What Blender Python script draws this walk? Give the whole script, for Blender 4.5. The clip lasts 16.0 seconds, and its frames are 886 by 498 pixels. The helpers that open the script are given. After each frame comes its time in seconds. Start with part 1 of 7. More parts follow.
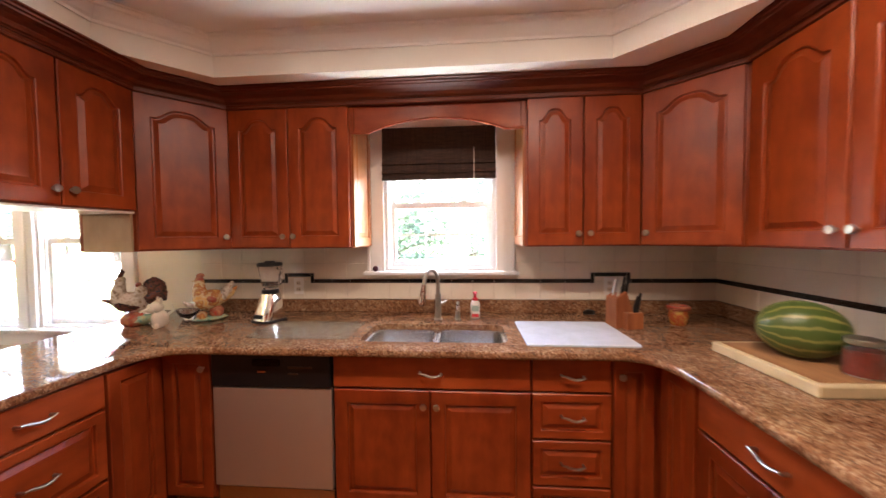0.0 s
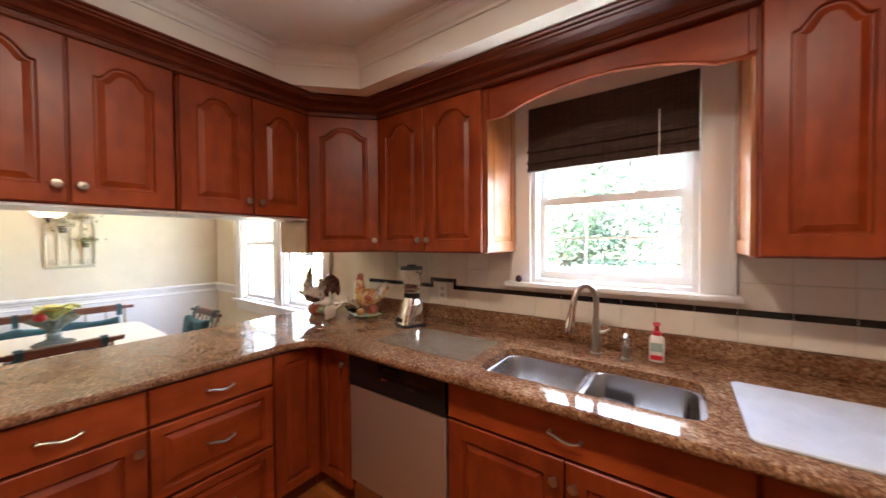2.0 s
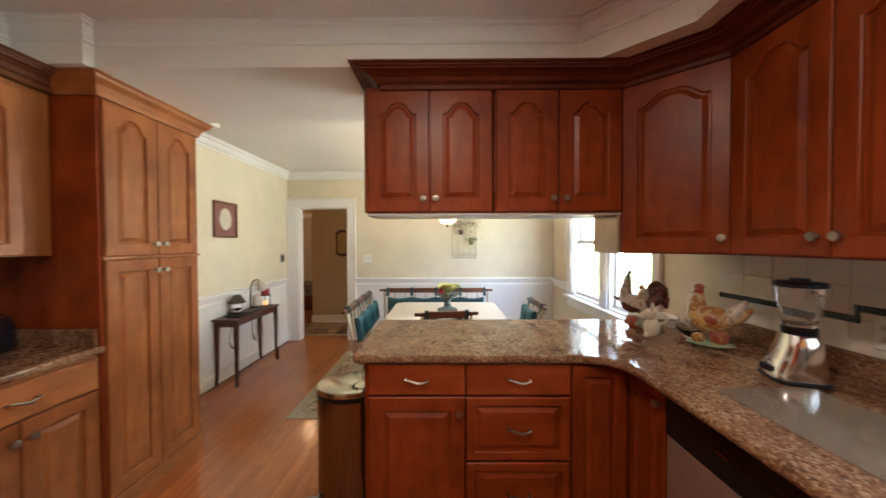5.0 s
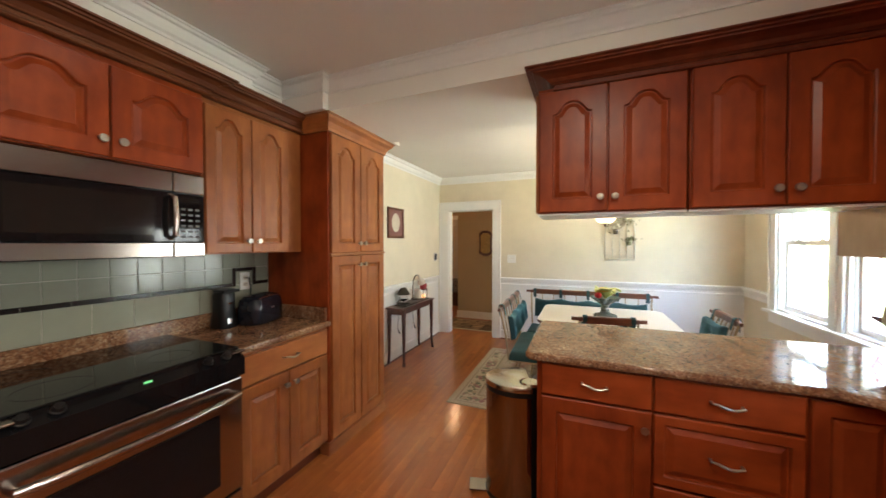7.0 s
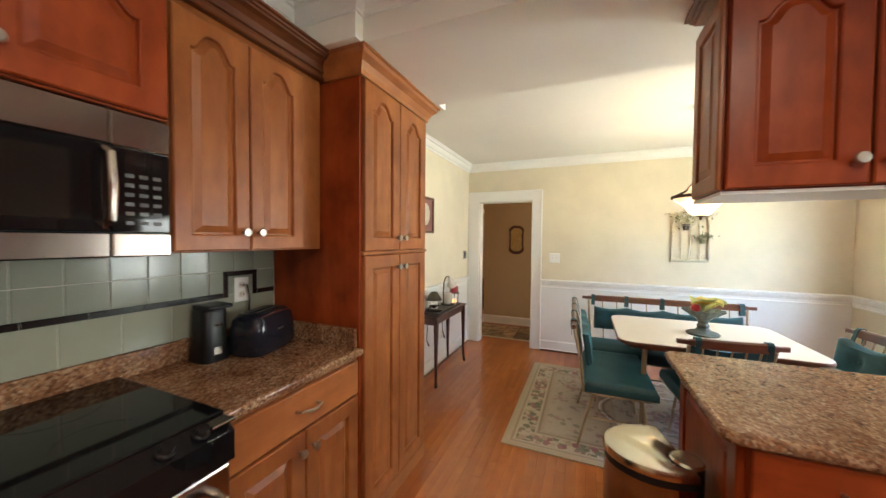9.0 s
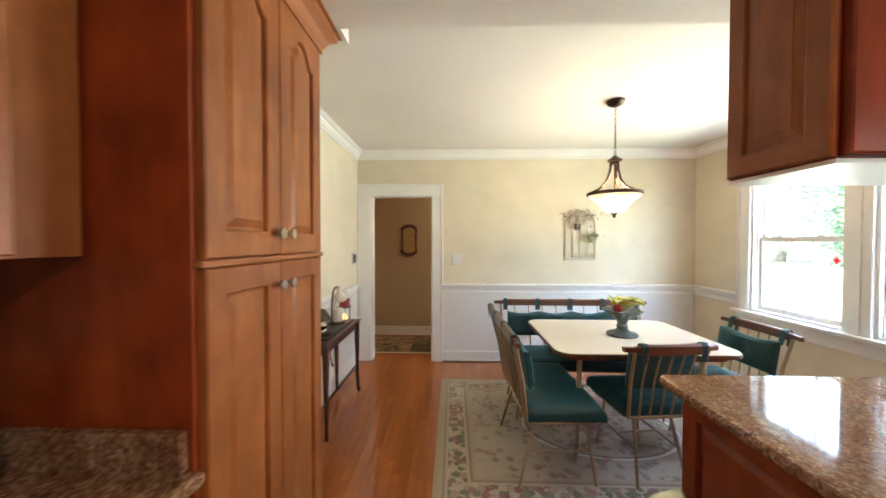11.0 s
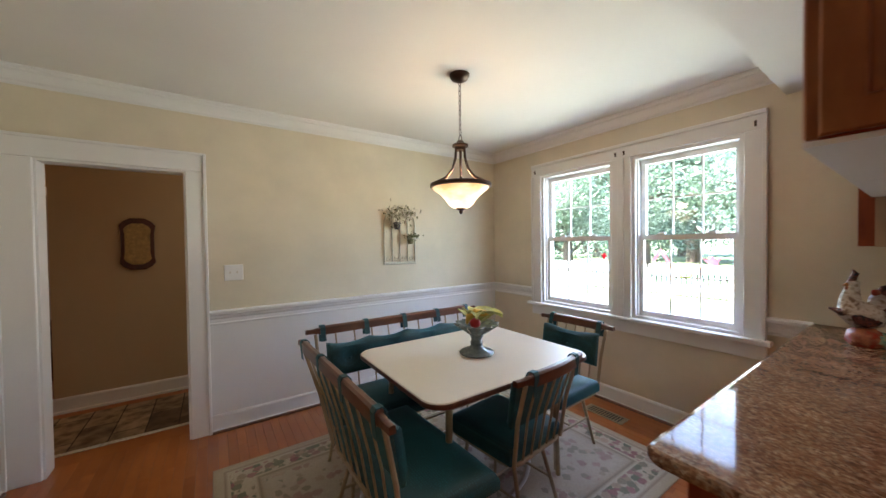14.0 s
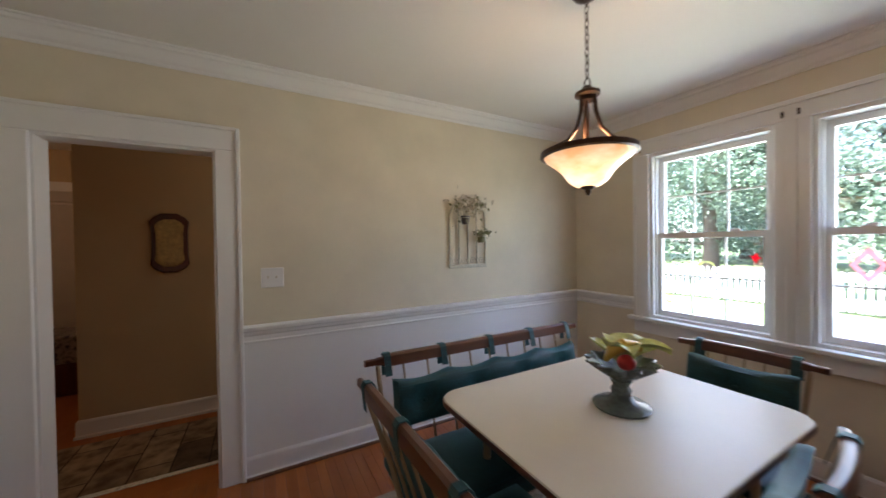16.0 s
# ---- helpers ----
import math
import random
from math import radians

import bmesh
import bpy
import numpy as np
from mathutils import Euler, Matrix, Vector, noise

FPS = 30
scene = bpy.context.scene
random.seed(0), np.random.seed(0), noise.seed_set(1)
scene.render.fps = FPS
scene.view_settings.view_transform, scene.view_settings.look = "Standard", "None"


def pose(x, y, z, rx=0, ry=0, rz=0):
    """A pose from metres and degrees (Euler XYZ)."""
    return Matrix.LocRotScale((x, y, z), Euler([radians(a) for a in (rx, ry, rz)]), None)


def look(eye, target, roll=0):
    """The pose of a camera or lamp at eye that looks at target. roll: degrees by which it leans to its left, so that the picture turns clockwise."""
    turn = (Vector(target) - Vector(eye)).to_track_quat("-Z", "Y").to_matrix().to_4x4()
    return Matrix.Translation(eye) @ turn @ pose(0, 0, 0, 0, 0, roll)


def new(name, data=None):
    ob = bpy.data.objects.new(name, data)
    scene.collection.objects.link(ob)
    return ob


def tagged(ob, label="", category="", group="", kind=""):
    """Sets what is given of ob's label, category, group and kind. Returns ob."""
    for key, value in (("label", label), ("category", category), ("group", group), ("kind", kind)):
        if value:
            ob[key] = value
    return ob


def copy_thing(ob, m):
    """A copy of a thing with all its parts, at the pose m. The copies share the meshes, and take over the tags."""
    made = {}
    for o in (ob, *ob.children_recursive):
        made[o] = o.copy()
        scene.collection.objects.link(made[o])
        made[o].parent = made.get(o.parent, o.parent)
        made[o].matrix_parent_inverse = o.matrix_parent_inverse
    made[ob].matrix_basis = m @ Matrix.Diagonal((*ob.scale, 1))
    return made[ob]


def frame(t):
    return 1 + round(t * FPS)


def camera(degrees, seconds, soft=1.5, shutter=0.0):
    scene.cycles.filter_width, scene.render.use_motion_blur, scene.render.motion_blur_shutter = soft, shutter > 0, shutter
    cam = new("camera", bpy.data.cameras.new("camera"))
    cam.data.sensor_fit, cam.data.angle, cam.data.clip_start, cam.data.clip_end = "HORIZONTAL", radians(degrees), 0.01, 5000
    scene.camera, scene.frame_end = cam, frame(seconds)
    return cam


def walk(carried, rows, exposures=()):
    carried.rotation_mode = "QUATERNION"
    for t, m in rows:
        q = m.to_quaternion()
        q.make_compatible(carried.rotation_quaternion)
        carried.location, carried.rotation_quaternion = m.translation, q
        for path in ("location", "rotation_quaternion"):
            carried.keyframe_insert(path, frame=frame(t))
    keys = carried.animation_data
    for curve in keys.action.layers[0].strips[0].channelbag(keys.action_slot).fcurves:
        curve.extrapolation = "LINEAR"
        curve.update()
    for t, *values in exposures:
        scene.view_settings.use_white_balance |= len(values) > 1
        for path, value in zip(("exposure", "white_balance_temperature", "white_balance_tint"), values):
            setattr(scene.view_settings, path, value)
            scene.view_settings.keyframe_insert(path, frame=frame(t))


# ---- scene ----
cam = camera(106.0, 16.0, 1.5, 0.5)
PATH = [
    (0, (0.371, 0.508, 1.422), (0.223, 2.501, 1.349), -0.6),
    (0.5, (0.404, 0.688, 1.435), (0.01, 2.648, 1.376), -0.7),
    (1, (0.433, 0.797, 1.441), (-0.22, 2.686, 1.377), -0.7),
    (1.5, (0.468, 0.889, 1.429), (-0.449, 2.666, 1.38), -0.6),
    (2, (0.498, 0.937, 1.422), (-0.665, 2.564, 1.379), -0.4),
    (2.5, (0.439, 0.987, 1.405), (-0.955, 2.421, 1.362), -0.3),
    (3, (0.334, 1.051, 1.423), (-1.273, 2.241, 1.379), -0.3),
    (3.5, (0.295, 1.117, 1.426), (-1.48, 2.038, 1.393), -0.5),
    (4, (0.302, 1.177, 1.423), (-1.603, 1.783, 1.395), -0.6),
    (4.5, (0.329, 1.209, 1.419), (-1.649, 1.499, 1.388), -0.3),
    (5, (0.36, 1.215, 1.416), (-1.64, 1.201, 1.38), -0.2),
    (5.2, (0.367, 1.214, 1.416), (-1.628, 1.087, 1.376), -0.2),
    (7.3, (0.452, 0.99, 1.416), (-1.354, 0.132, 1.371), 0.0),
    (7.5, (0.399, 0.967, 1.425), (-1.384, 0.063, 1.374), 0.0),
    (8, (0.251, 0.848, 1.408), (-1.53, -0.062, 1.364), 0.0),
    (8.2, (0.205, 0.762, 1.414), (-1.578, -0.143, 1.366), 0.1),
    (10.3, (-0.415, 0.132, 1.401), (-2.38, -0.242, 1.359), 0.4),
    (10.5, (-0.453, 0.109, 1.403), (-2.431, -0.187, 1.362), 0.3),
    (11, (-0.611, 0.03, 1.391), (-2.609, -0.027, 1.351), 0.1),
    (11.5, (-0.782, 0.018, 1.379), (-2.776, 0.167, 1.353), 0.1),
    (12, (-0.926, -0.053, 1.398), (-2.886, 0.344, 1.374), 0.0),
    (12.5, (-1.048, -0.138, 1.409), (-2.928, 0.544, 1.385), 0.0),
    (13, (-1.168, -0.16, 1.397), (-2.938, 0.771, 1.364), -0.4),
    (13.5, (-1.339, -0.104, 1.396), (-3.008, 0.999, 1.36), -0.6),
    (14, (-1.48, -0.048, 1.396), (-3.128, 1.084, 1.36), -0.7),
    (14.5, (-1.655, -0.039, 1.4), (-3.302, 1.094, 1.368), -0.4),
    (15, (-1.825, -0.042, 1.387), (-3.474, 1.088, 1.359), -0.5),
    (15.5, (-2.021, -0.005, 1.383), (-3.694, 1.091, 1.349), -0.7),
    (16, (-2.2, 0.014, 1.374), (-3.955, 0.973, 1.35), -0.8),
]
# seconds, stops, kelvin, tint
EXPOSURES = [(0, 5.75, 6500, 22), (1.5, 5.55, 6450, 20), (3, 5.15, 6300, 16), (5, 5.15, 6350, 13), (8.2, 5.35, 6350, 11), (10.5, 5.4, 6200, 11), (12, 5.0, 6100, 12),
             (13, 4.65, 6050, 14), (13.5, 4.5, 6000, 15), (14.5, 4.3, 5950, 18), (16, 3.85, 5950, 21)]
walk(cam, [(t, look(eye, target, roll)) for t, eye, target, roll in PATH], EXPOSURES)
ZS, ZC = 2.255, 2.445                  # underside of the soffits, ceiling
WEST, EAST, SOUTH, NORTH = -4.49, 1.98, -1.08, 2.785

# ---- world, sun, exposure ----
world = bpy.data.worlds.new("sky")
scene.world = world
world.use_nodes = True
wn = world.node_tree.nodes
sky = wn.new("ShaderNodeTexSky")
sky.sky_type = "NISHITA"
sky.sun_disc = False
sky.sun_elevation, sky.sun_rotation = radians(58), radians(200)
world.node_tree.links.new(sky.outputs[0], wn["Background"].inputs[0])
wn["Background"].inputs[1].default_value = 0.15
sun_data = bpy.data.lights.new("sun", "SUN")
sun_data.energy, sun_data.angle, sun_data.color = 4.8, radians(0.6), (1.0, 0.95, 0.86)
sun = new("sun", sun_data)
sun.matrix_world = look((0, 0, 30), (0.31, 0.86, 28.4))


def lamp(name, kind, energy, m, color=(1, 1, 1), **sizes):
    data = bpy.data.lights.new(name, kind)
    data.energy, data.color = energy, color
    if "size" in sizes:
        data.shape, data.size, data.size_y = "RECTANGLE", sizes["size"], sizes["size_y"]
    if "spread" in sizes:
        data.spread = radians(sizes["spread"])
    if "radius" in sizes:
        data.shadow_soft_size = sizes["radius"]
    ob = new(name, data)
    ob.matrix_world = m
    return ob


# daylight standing in the window openings
lamp("window_daylight", "AREA", 1.15, look((-2.97, 3.02, 1.42), (-2.97, 0.9, 1.05)), (0.92, 0.98, 1.0), size=1.55, size_y=1.20)
lamp("window_daylight", "AREA", 0.34, look((0.18, 2.92, 1.50), (0.18, 0.0, 1.45)), (0.95, 1.0, 0.97), size=0.70, size_y=0.58)
# light thrown up into the rooms by the sunlit lawn
lamp("lawn_bounce", "AREA", 0.90, look((-2.97, 3.02, 1.42), (-2.97, 0.9, 2.20)), (0.97, 1.0, 0.90), size=1.55, size_y=1.20, spread=95)
lamp("lawn_bounce", "AREA", 0.28, look((0.18, 2.92, 1.50), (0.18, 0.0, 2.60)), (0.97, 1.0, 0.92), size=0.70, size_y=0.58, spread=110)
# bulbs: pendant bowl, recessed ceiling cans, hall fixture
lamp("pendant_bulb", "POINT", 0.6, pose(-3.15, 1.24, 1.80), (1.0, 0.60, 0.28), radius=0.05)
CANS = ((-0.35, -0.11), (0.75, -0.11), (0.0, 1.12), (0.95, 1.12))
for cx, cy in CANS:
    lamp("can_bulb", "AREA", 0.40 if cy > 0.5 else 0.03, look((cx, cy, ZC - 0.008), (cx, cy, 0)), (1.0, 0.82, 0.62), size=0.11, size_y=0.11)
# added unseen light, without a fixture, to brighten the hall's back wall
lamp("hall_light", "POINT", 0.50, pose(-5.05, 1.15, 2.15), (1.0, 0.80, 0.56), radius=0.08)
# bulb of the hall's ceiling lamp
lamp("hall_light", "POINT", 0.32, pose(-6.08, -1.42, 2.18), (1.0, 0.62, 0.32), radius=0.08)

# ---- materials ----
def nodes_of(name):
    m = bpy.data.materials.new(name)
    m.use_nodes = True
    t = m.node_tree
    return m, t.nodes, t.links, t.nodes["Principled BSDF"]


def noise_node(n, l, scale, stretch=(1, 1, 1), detail=4.0, rough=0.55, coord="Object"):
    tc, mp, nz = n.new("ShaderNodeTexCoord"), n.new("ShaderNodeMapping"), n.new("ShaderNodeTexNoise")
    mp.inputs["Scale"].default_value = stretch
    nz.inputs["Scale"].default_value, nz.inputs["Detail"].default_value, nz.inputs["Roughness"].default_value = scale, detail, rough
    l.new(tc.outputs[coord], mp.inputs[0])
    l.new(mp.outputs[0], nz.inputs["Vector"])
    return nz


def ramp(n, l, source, stops):
    r = n.new("ShaderNodeValToRGB")
    e = r.color_ramp.elements
    while len(e) < len(stops):
        e.new(0.5)
    for el, (at, c) in zip(e, stops):
        el.position, el.color = at, (*c, 1)
    l.new(source, r.inputs[0])
    return r


def mix(n, l, a, b, fac, kind="MIX"):
    m = n.new("ShaderNodeMix")
    m.data_type, m.blend_type = "RGBA", kind
    for sock, v in ((m.inputs[0], fac), (m.inputs[6], a), (m.inputs[7], b)):
        if hasattr(v, "is_linked"):
            l.new(v, sock)
        else:
            sock.default_value = v if isinstance(v, float) else (*v, 1)
    return m.outputs[2]


def relief(n, l, p, source, strength, distance=0.002):
    b = n.new("ShaderNodeBump")
    b.inputs["Strength"].default_value, b.inputs["Distance"].default_value = strength, distance
    l.new(source, b.inputs["Height"])
    l.new(b.outputs[0], p.inputs["Normal"])


def shade(c, k):
    return tuple(min(1, v * k) for v in c)


def plain(name, c, rough=0.5, metal=0.0, vary=0.12, scale=6.0, bump=0.05, spec=0.5, grain=90.0, coat=0.0):
    """A surface with broad blotches, fine grain and slight relief."""
    m, n, l, p = nodes_of(name)
    broad, fine = noise_node(n, l, scale), noise_node(n, l, grain, detail=2)
    col = ramp(n, l, broad.outputs[0], ((0.3, shade(c, 1 - vary)), (0.7, shade(c, 1 + vary * 0.6))))
    col2 = ramp(n, l, fine.outputs[0], ((0.3, (1 - vary * 0.5,) * 3), (0.7, (1, 1, 1))))
    l.new(mix(n, l, col.outputs[0], col2.outputs[0], 1.0, "MULTIPLY"), p.inputs["Base Color"])
    rr = n.new("ShaderNodeMapRange")
    rr.inputs[3].default_value, rr.inputs[4].default_value = max(0.02, rough * 0.85), min(1, rough * 1.15)
    l.new(broad.outputs[0], rr.inputs[0])
    l.new(rr.outputs[0], p.inputs["Roughness"])
    p.inputs["Metallic"].default_value, p.inputs["Specular IOR Level"].default_value = metal, spec
    p.inputs["Coat Weight"].default_value = coat
    p.inputs["Coat Roughness"].default_value = 0.12
    if bump:
        relief(n, l, p, fine.outputs[0], bump)
    return m


def wood(name, dark, light, along, rough=0.32, coat=0.25, scale=1.0, vary=0.25, streak=0.22, spec=0.5, own_dark=0.86, pull_=7.0):
    """Grain drawn out along one axis ('x', 'y', 'z'), with darker blotches and a tint of each piece's own."""
    m, n, l, p = nodes_of(name)
    k = pull_
    s = {"x": (1.0, k, k), "y": (k, 1.0, k), "z": (k, k, 1.0)}[along]
    g = noise_node(n, l, 2.6 * scale, s, 6, 0.6)
    f = noise_node(n, l, 11 * scale, s, 3, 0.6)
    b = noise_node(n, l, 3.2, (1, 1, 1), 3)
    base = ramp(n, l, g.outputs[0], ((0.28, dark), (0.52, tuple((a + b_) / 2 for a, b_ in zip(dark, light))), (0.75, light)))
    fine = ramp(n, l, f.outputs[0], ((0.35, (0.72, 0.68, 0.64)), (0.6, (1, 1, 1))))
    blot = ramp(n, l, b.outputs[0], ((0.3, (1 - vary, 1 - vary * 1.2, 1 - vary * 1.3)), (0.65, (1, 1, 1))))
    info = n.new("ShaderNodeObjectInfo")
    own = ramp(n, l, info.outputs["Random"], ((0.0, (own_dark, own_dark * 0.975, own_dark * 0.95)), (1.0, (1.0, 1.0, 1.0))))
    c = mix(n, l, base.outputs[0], fine.outputs[0], streak, "MULTIPLY")
    c = mix(n, l, c, blot.outputs[0], 1.0, "MULTIPLY")
    c = mix(n, l, c, own.outputs[0], 1.0, "MULTIPLY")
    cloud = noise_node(n, l, 6.5, (1.0, 1.0, 0.7), 5, 0.65)
    cl_ = ramp(n, l, cloud.outputs[0], ((0.32, (1 - vary * 0.6, 1 - vary * 0.7, 1 - vary * 0.75)), (0.60, (1, 1, 1))))
    c = mix(n, l, c, cl_.outputs[0], 0.8, "MULTIPLY")
    l.new(c, p.inputs["Base Color"])
    rr = n.new("ShaderNodeMapRange")
    rr.inputs[3].default_value, rr.inputs[4].default_value = rough * 0.8, rough * 1.25
    l.new(f.outputs[0], rr.inputs[0])
    l.new(rr.outputs[0], p.inputs["Roughness"])
    p.inputs["Specular IOR Level"].default_value = spec
    p.inputs["Coat Weight"].default_value, p.inputs["Coat Roughness"].default_value = coat, 0.30
    relief(n, l, p, f.outputs[0], 0.06, 0.001)
    return m


def granite(name):
    """Polished brown granite: tan and rust crystals, black flecks, cloudy drifts."""
    m, n, l, p = nodes_of(name)
    tc = n.new("ShaderNodeTexCoord")
    warp = noise_node(n, l, 9, (1, 2.2, 1), 3)
    add = n.new("ShaderNodeVectorMath")
    add.operation = "MULTIPLY_ADD"
    add.inputs[1].default_value = (0.012, 0.012, 0.012)
    l.new(warp.outputs["Color"], add.inputs[0])
    l.new(tc.outputs["Object"], add.inputs[2])
    v = n.new("ShaderNodeTexVoronoi")
    v.inputs["Scale"].default_value = 135
    l.new(add.outputs[0], v.inputs["Vector"])
    sep = n.new("ShaderNodeSeparateColor")
    l.new(v.outputs["Color"], sep.inputs[0])
    v2 = n.new("ShaderNodeTexVoronoi")
    v2.inputs["Scale"].default_value = 260
    l.new(add.outputs[0], v2.inputs["Vector"])
    sep2 = n.new("ShaderNodeSeparateColor")
    l.new(v2.outputs["Color"], sep2.inputs[0])
    lump = ramp(n, l, sep.outputs[0], ((0.0, (0.13, 0.068, 0.044)), (0.15, (0.20, 0.105, 0.062)), (0.42, (0.26, 0.138, 0.078)), (0.70, (0.33, 0.205, 0.125)), (0.92, (0.42, 0.31, 0.215)), (1.0, (0.20, 0.14, 0.105))))
    cry = ramp(n, l, sep2.outputs[1], ((0.0, (0.62, 0.55, 0.50)), (0.5, (0.90, 0.86, 0.82)), (1.0, (1.12, 1.10, 1.06))))
    drift = noise_node(n, l, 6, (1, 1.6, 1), 5, 0.6)
    dr = ramp(n, l, drift.outputs[0], ((0.34, (0.64, 0.48, 0.39)), (0.5, (0.90, 0.83, 0.75)), (0.66, (1.12, 1.08, 1.02))))
    fleck = noise_node(n, l, 60, (1, 1, 1), 3)
    fl = ramp(n, l, fleck.outputs[0], ((0.36, (0.16, 0.12, 0.10)), (0.44, (1, 1, 1))))
    c = mix(n, l, lump.outputs[0], cry.outputs[0], 0.6, "MULTIPLY")
    c = mix(n, l, c, dr.outputs[0], 1.0, "MULTIPLY")
    c = mix(n, l, c, fl.outputs[0], 0.35, "MULTIPLY")
    l.new(c, p.inputs["Base Color"])
    p.inputs["Roughness"].default_value = 0.06
    p.inputs["Specular IOR Level"].default_value = 0.22
    return m


def glass(name, tint=(1, 1, 1), rough=0.0):
    m, n, l, p = nodes_of(name)
    p.inputs["Base Color"].default_value = (*tint, 1)
    p.inputs["Transmission Weight"].default_value, p.inputs["Roughness"].default_value, p.inputs["IOR"].default_value = 1.0, rough, 1.45
    return m


def pane_glass(name):
    """A thin window pane: clear, with a faint mirror image."""
    m, n, l, p = nodes_of(name)
    tr, gl, mx = n.new("ShaderNodeBsdfTransparent"), n.new("ShaderNodeBsdfGlossy"), n.new("ShaderNodeMixShader")
    gl.inputs["Roughness"].default_value = 0.02
    mx.inputs[0].default_value = 0.05
    l.new(tr.outputs[0], mx.inputs[1])
    l.new(gl.outputs[0], mx.inputs[2])
    l.new(mx.outputs[0], n["Material Output"].inputs[0])
    return m


def glow(name, c, strength):
    m, n, l, p = nodes_of(name)
    p.inputs["Base Color"].default_value = (*c, 1)
    p.inputs["Emission Color"].default_value, p.inputs["Emission Strength"].default_value = (*c, 1), strength
    return m


def damask(name, ground, figure):
    """Woven upholstery: small paler sprigs on a darker ground."""
    m, n, l, p = nodes_of(name)
    tc, v = n.new("ShaderNodeTexCoord"), n.new("ShaderNodeTexVoronoi")
    v.inputs["Scale"].default_value, v.inputs["Randomness"].default_value = 95, 0.3
    l.new(tc.outputs["Object"], v.inputs["Vector"])
    fig = ramp(n, l, v.outputs["Distance"], ((0.30, figure), (0.42, ground)))
    b = noise_node(n, l, 9, (1, 1, 1), 3)
    blot = ramp(n, l, b.outputs[0], ((0.3, (0.72, 0.75, 0.75)), (0.65, (1, 1, 1))))
    l.new(mix(n, l, fig.outputs[0], blot.outputs[0], 1.0, "MULTIPLY"), p.inputs["Base Color"])
    p.inputs["Roughness"].default_value = 0.5
    p.inputs["Sheen Weight"].default_value, p.inputs["Sheen Tint"].default_value = 0.35, (0.10, 0.55, 0.65, 1)
    relief(n, l, p, v.outputs["Distance"], 0.15, 0.001)
    return m


def lit_bowl(name):
    """Marbled amber glass with a bulb behind it, brightest low down."""
    m, n, l, p = nodes_of(name)
    nz = noise_node(n, l, 9, (1, 1, 2), 4)
    c = ramp(n, l, nz.outputs[0], ((0.3, (0.95, 0.46, 0.16)), (0.65, (1.0, 0.70, 0.38))))
    tc, sep = n.new("ShaderNodeTexCoord"), n.new("ShaderNodeSeparateXYZ")
    l.new(tc.outputs["Generated"], sep.inputs[0])
    rr = n.new("ShaderNodeMapRange")
    rr.inputs[1].default_value, rr.inputs[2].default_value, rr.inputs[3].default_value, rr.inputs[4].default_value = 0.0, 1.0, 0.18, 0.045
    l.new(sep.outputs[2], rr.inputs[0])
    l.new(c.outputs[0], p.inputs["Base Color"])
    l.new(c.outputs[0], p.inputs["Emission Color"])
    l.new(rr.outputs[0], p.inputs["Emission Strength"])
    p.inputs["Roughness"].default_value = 0.3
    return m


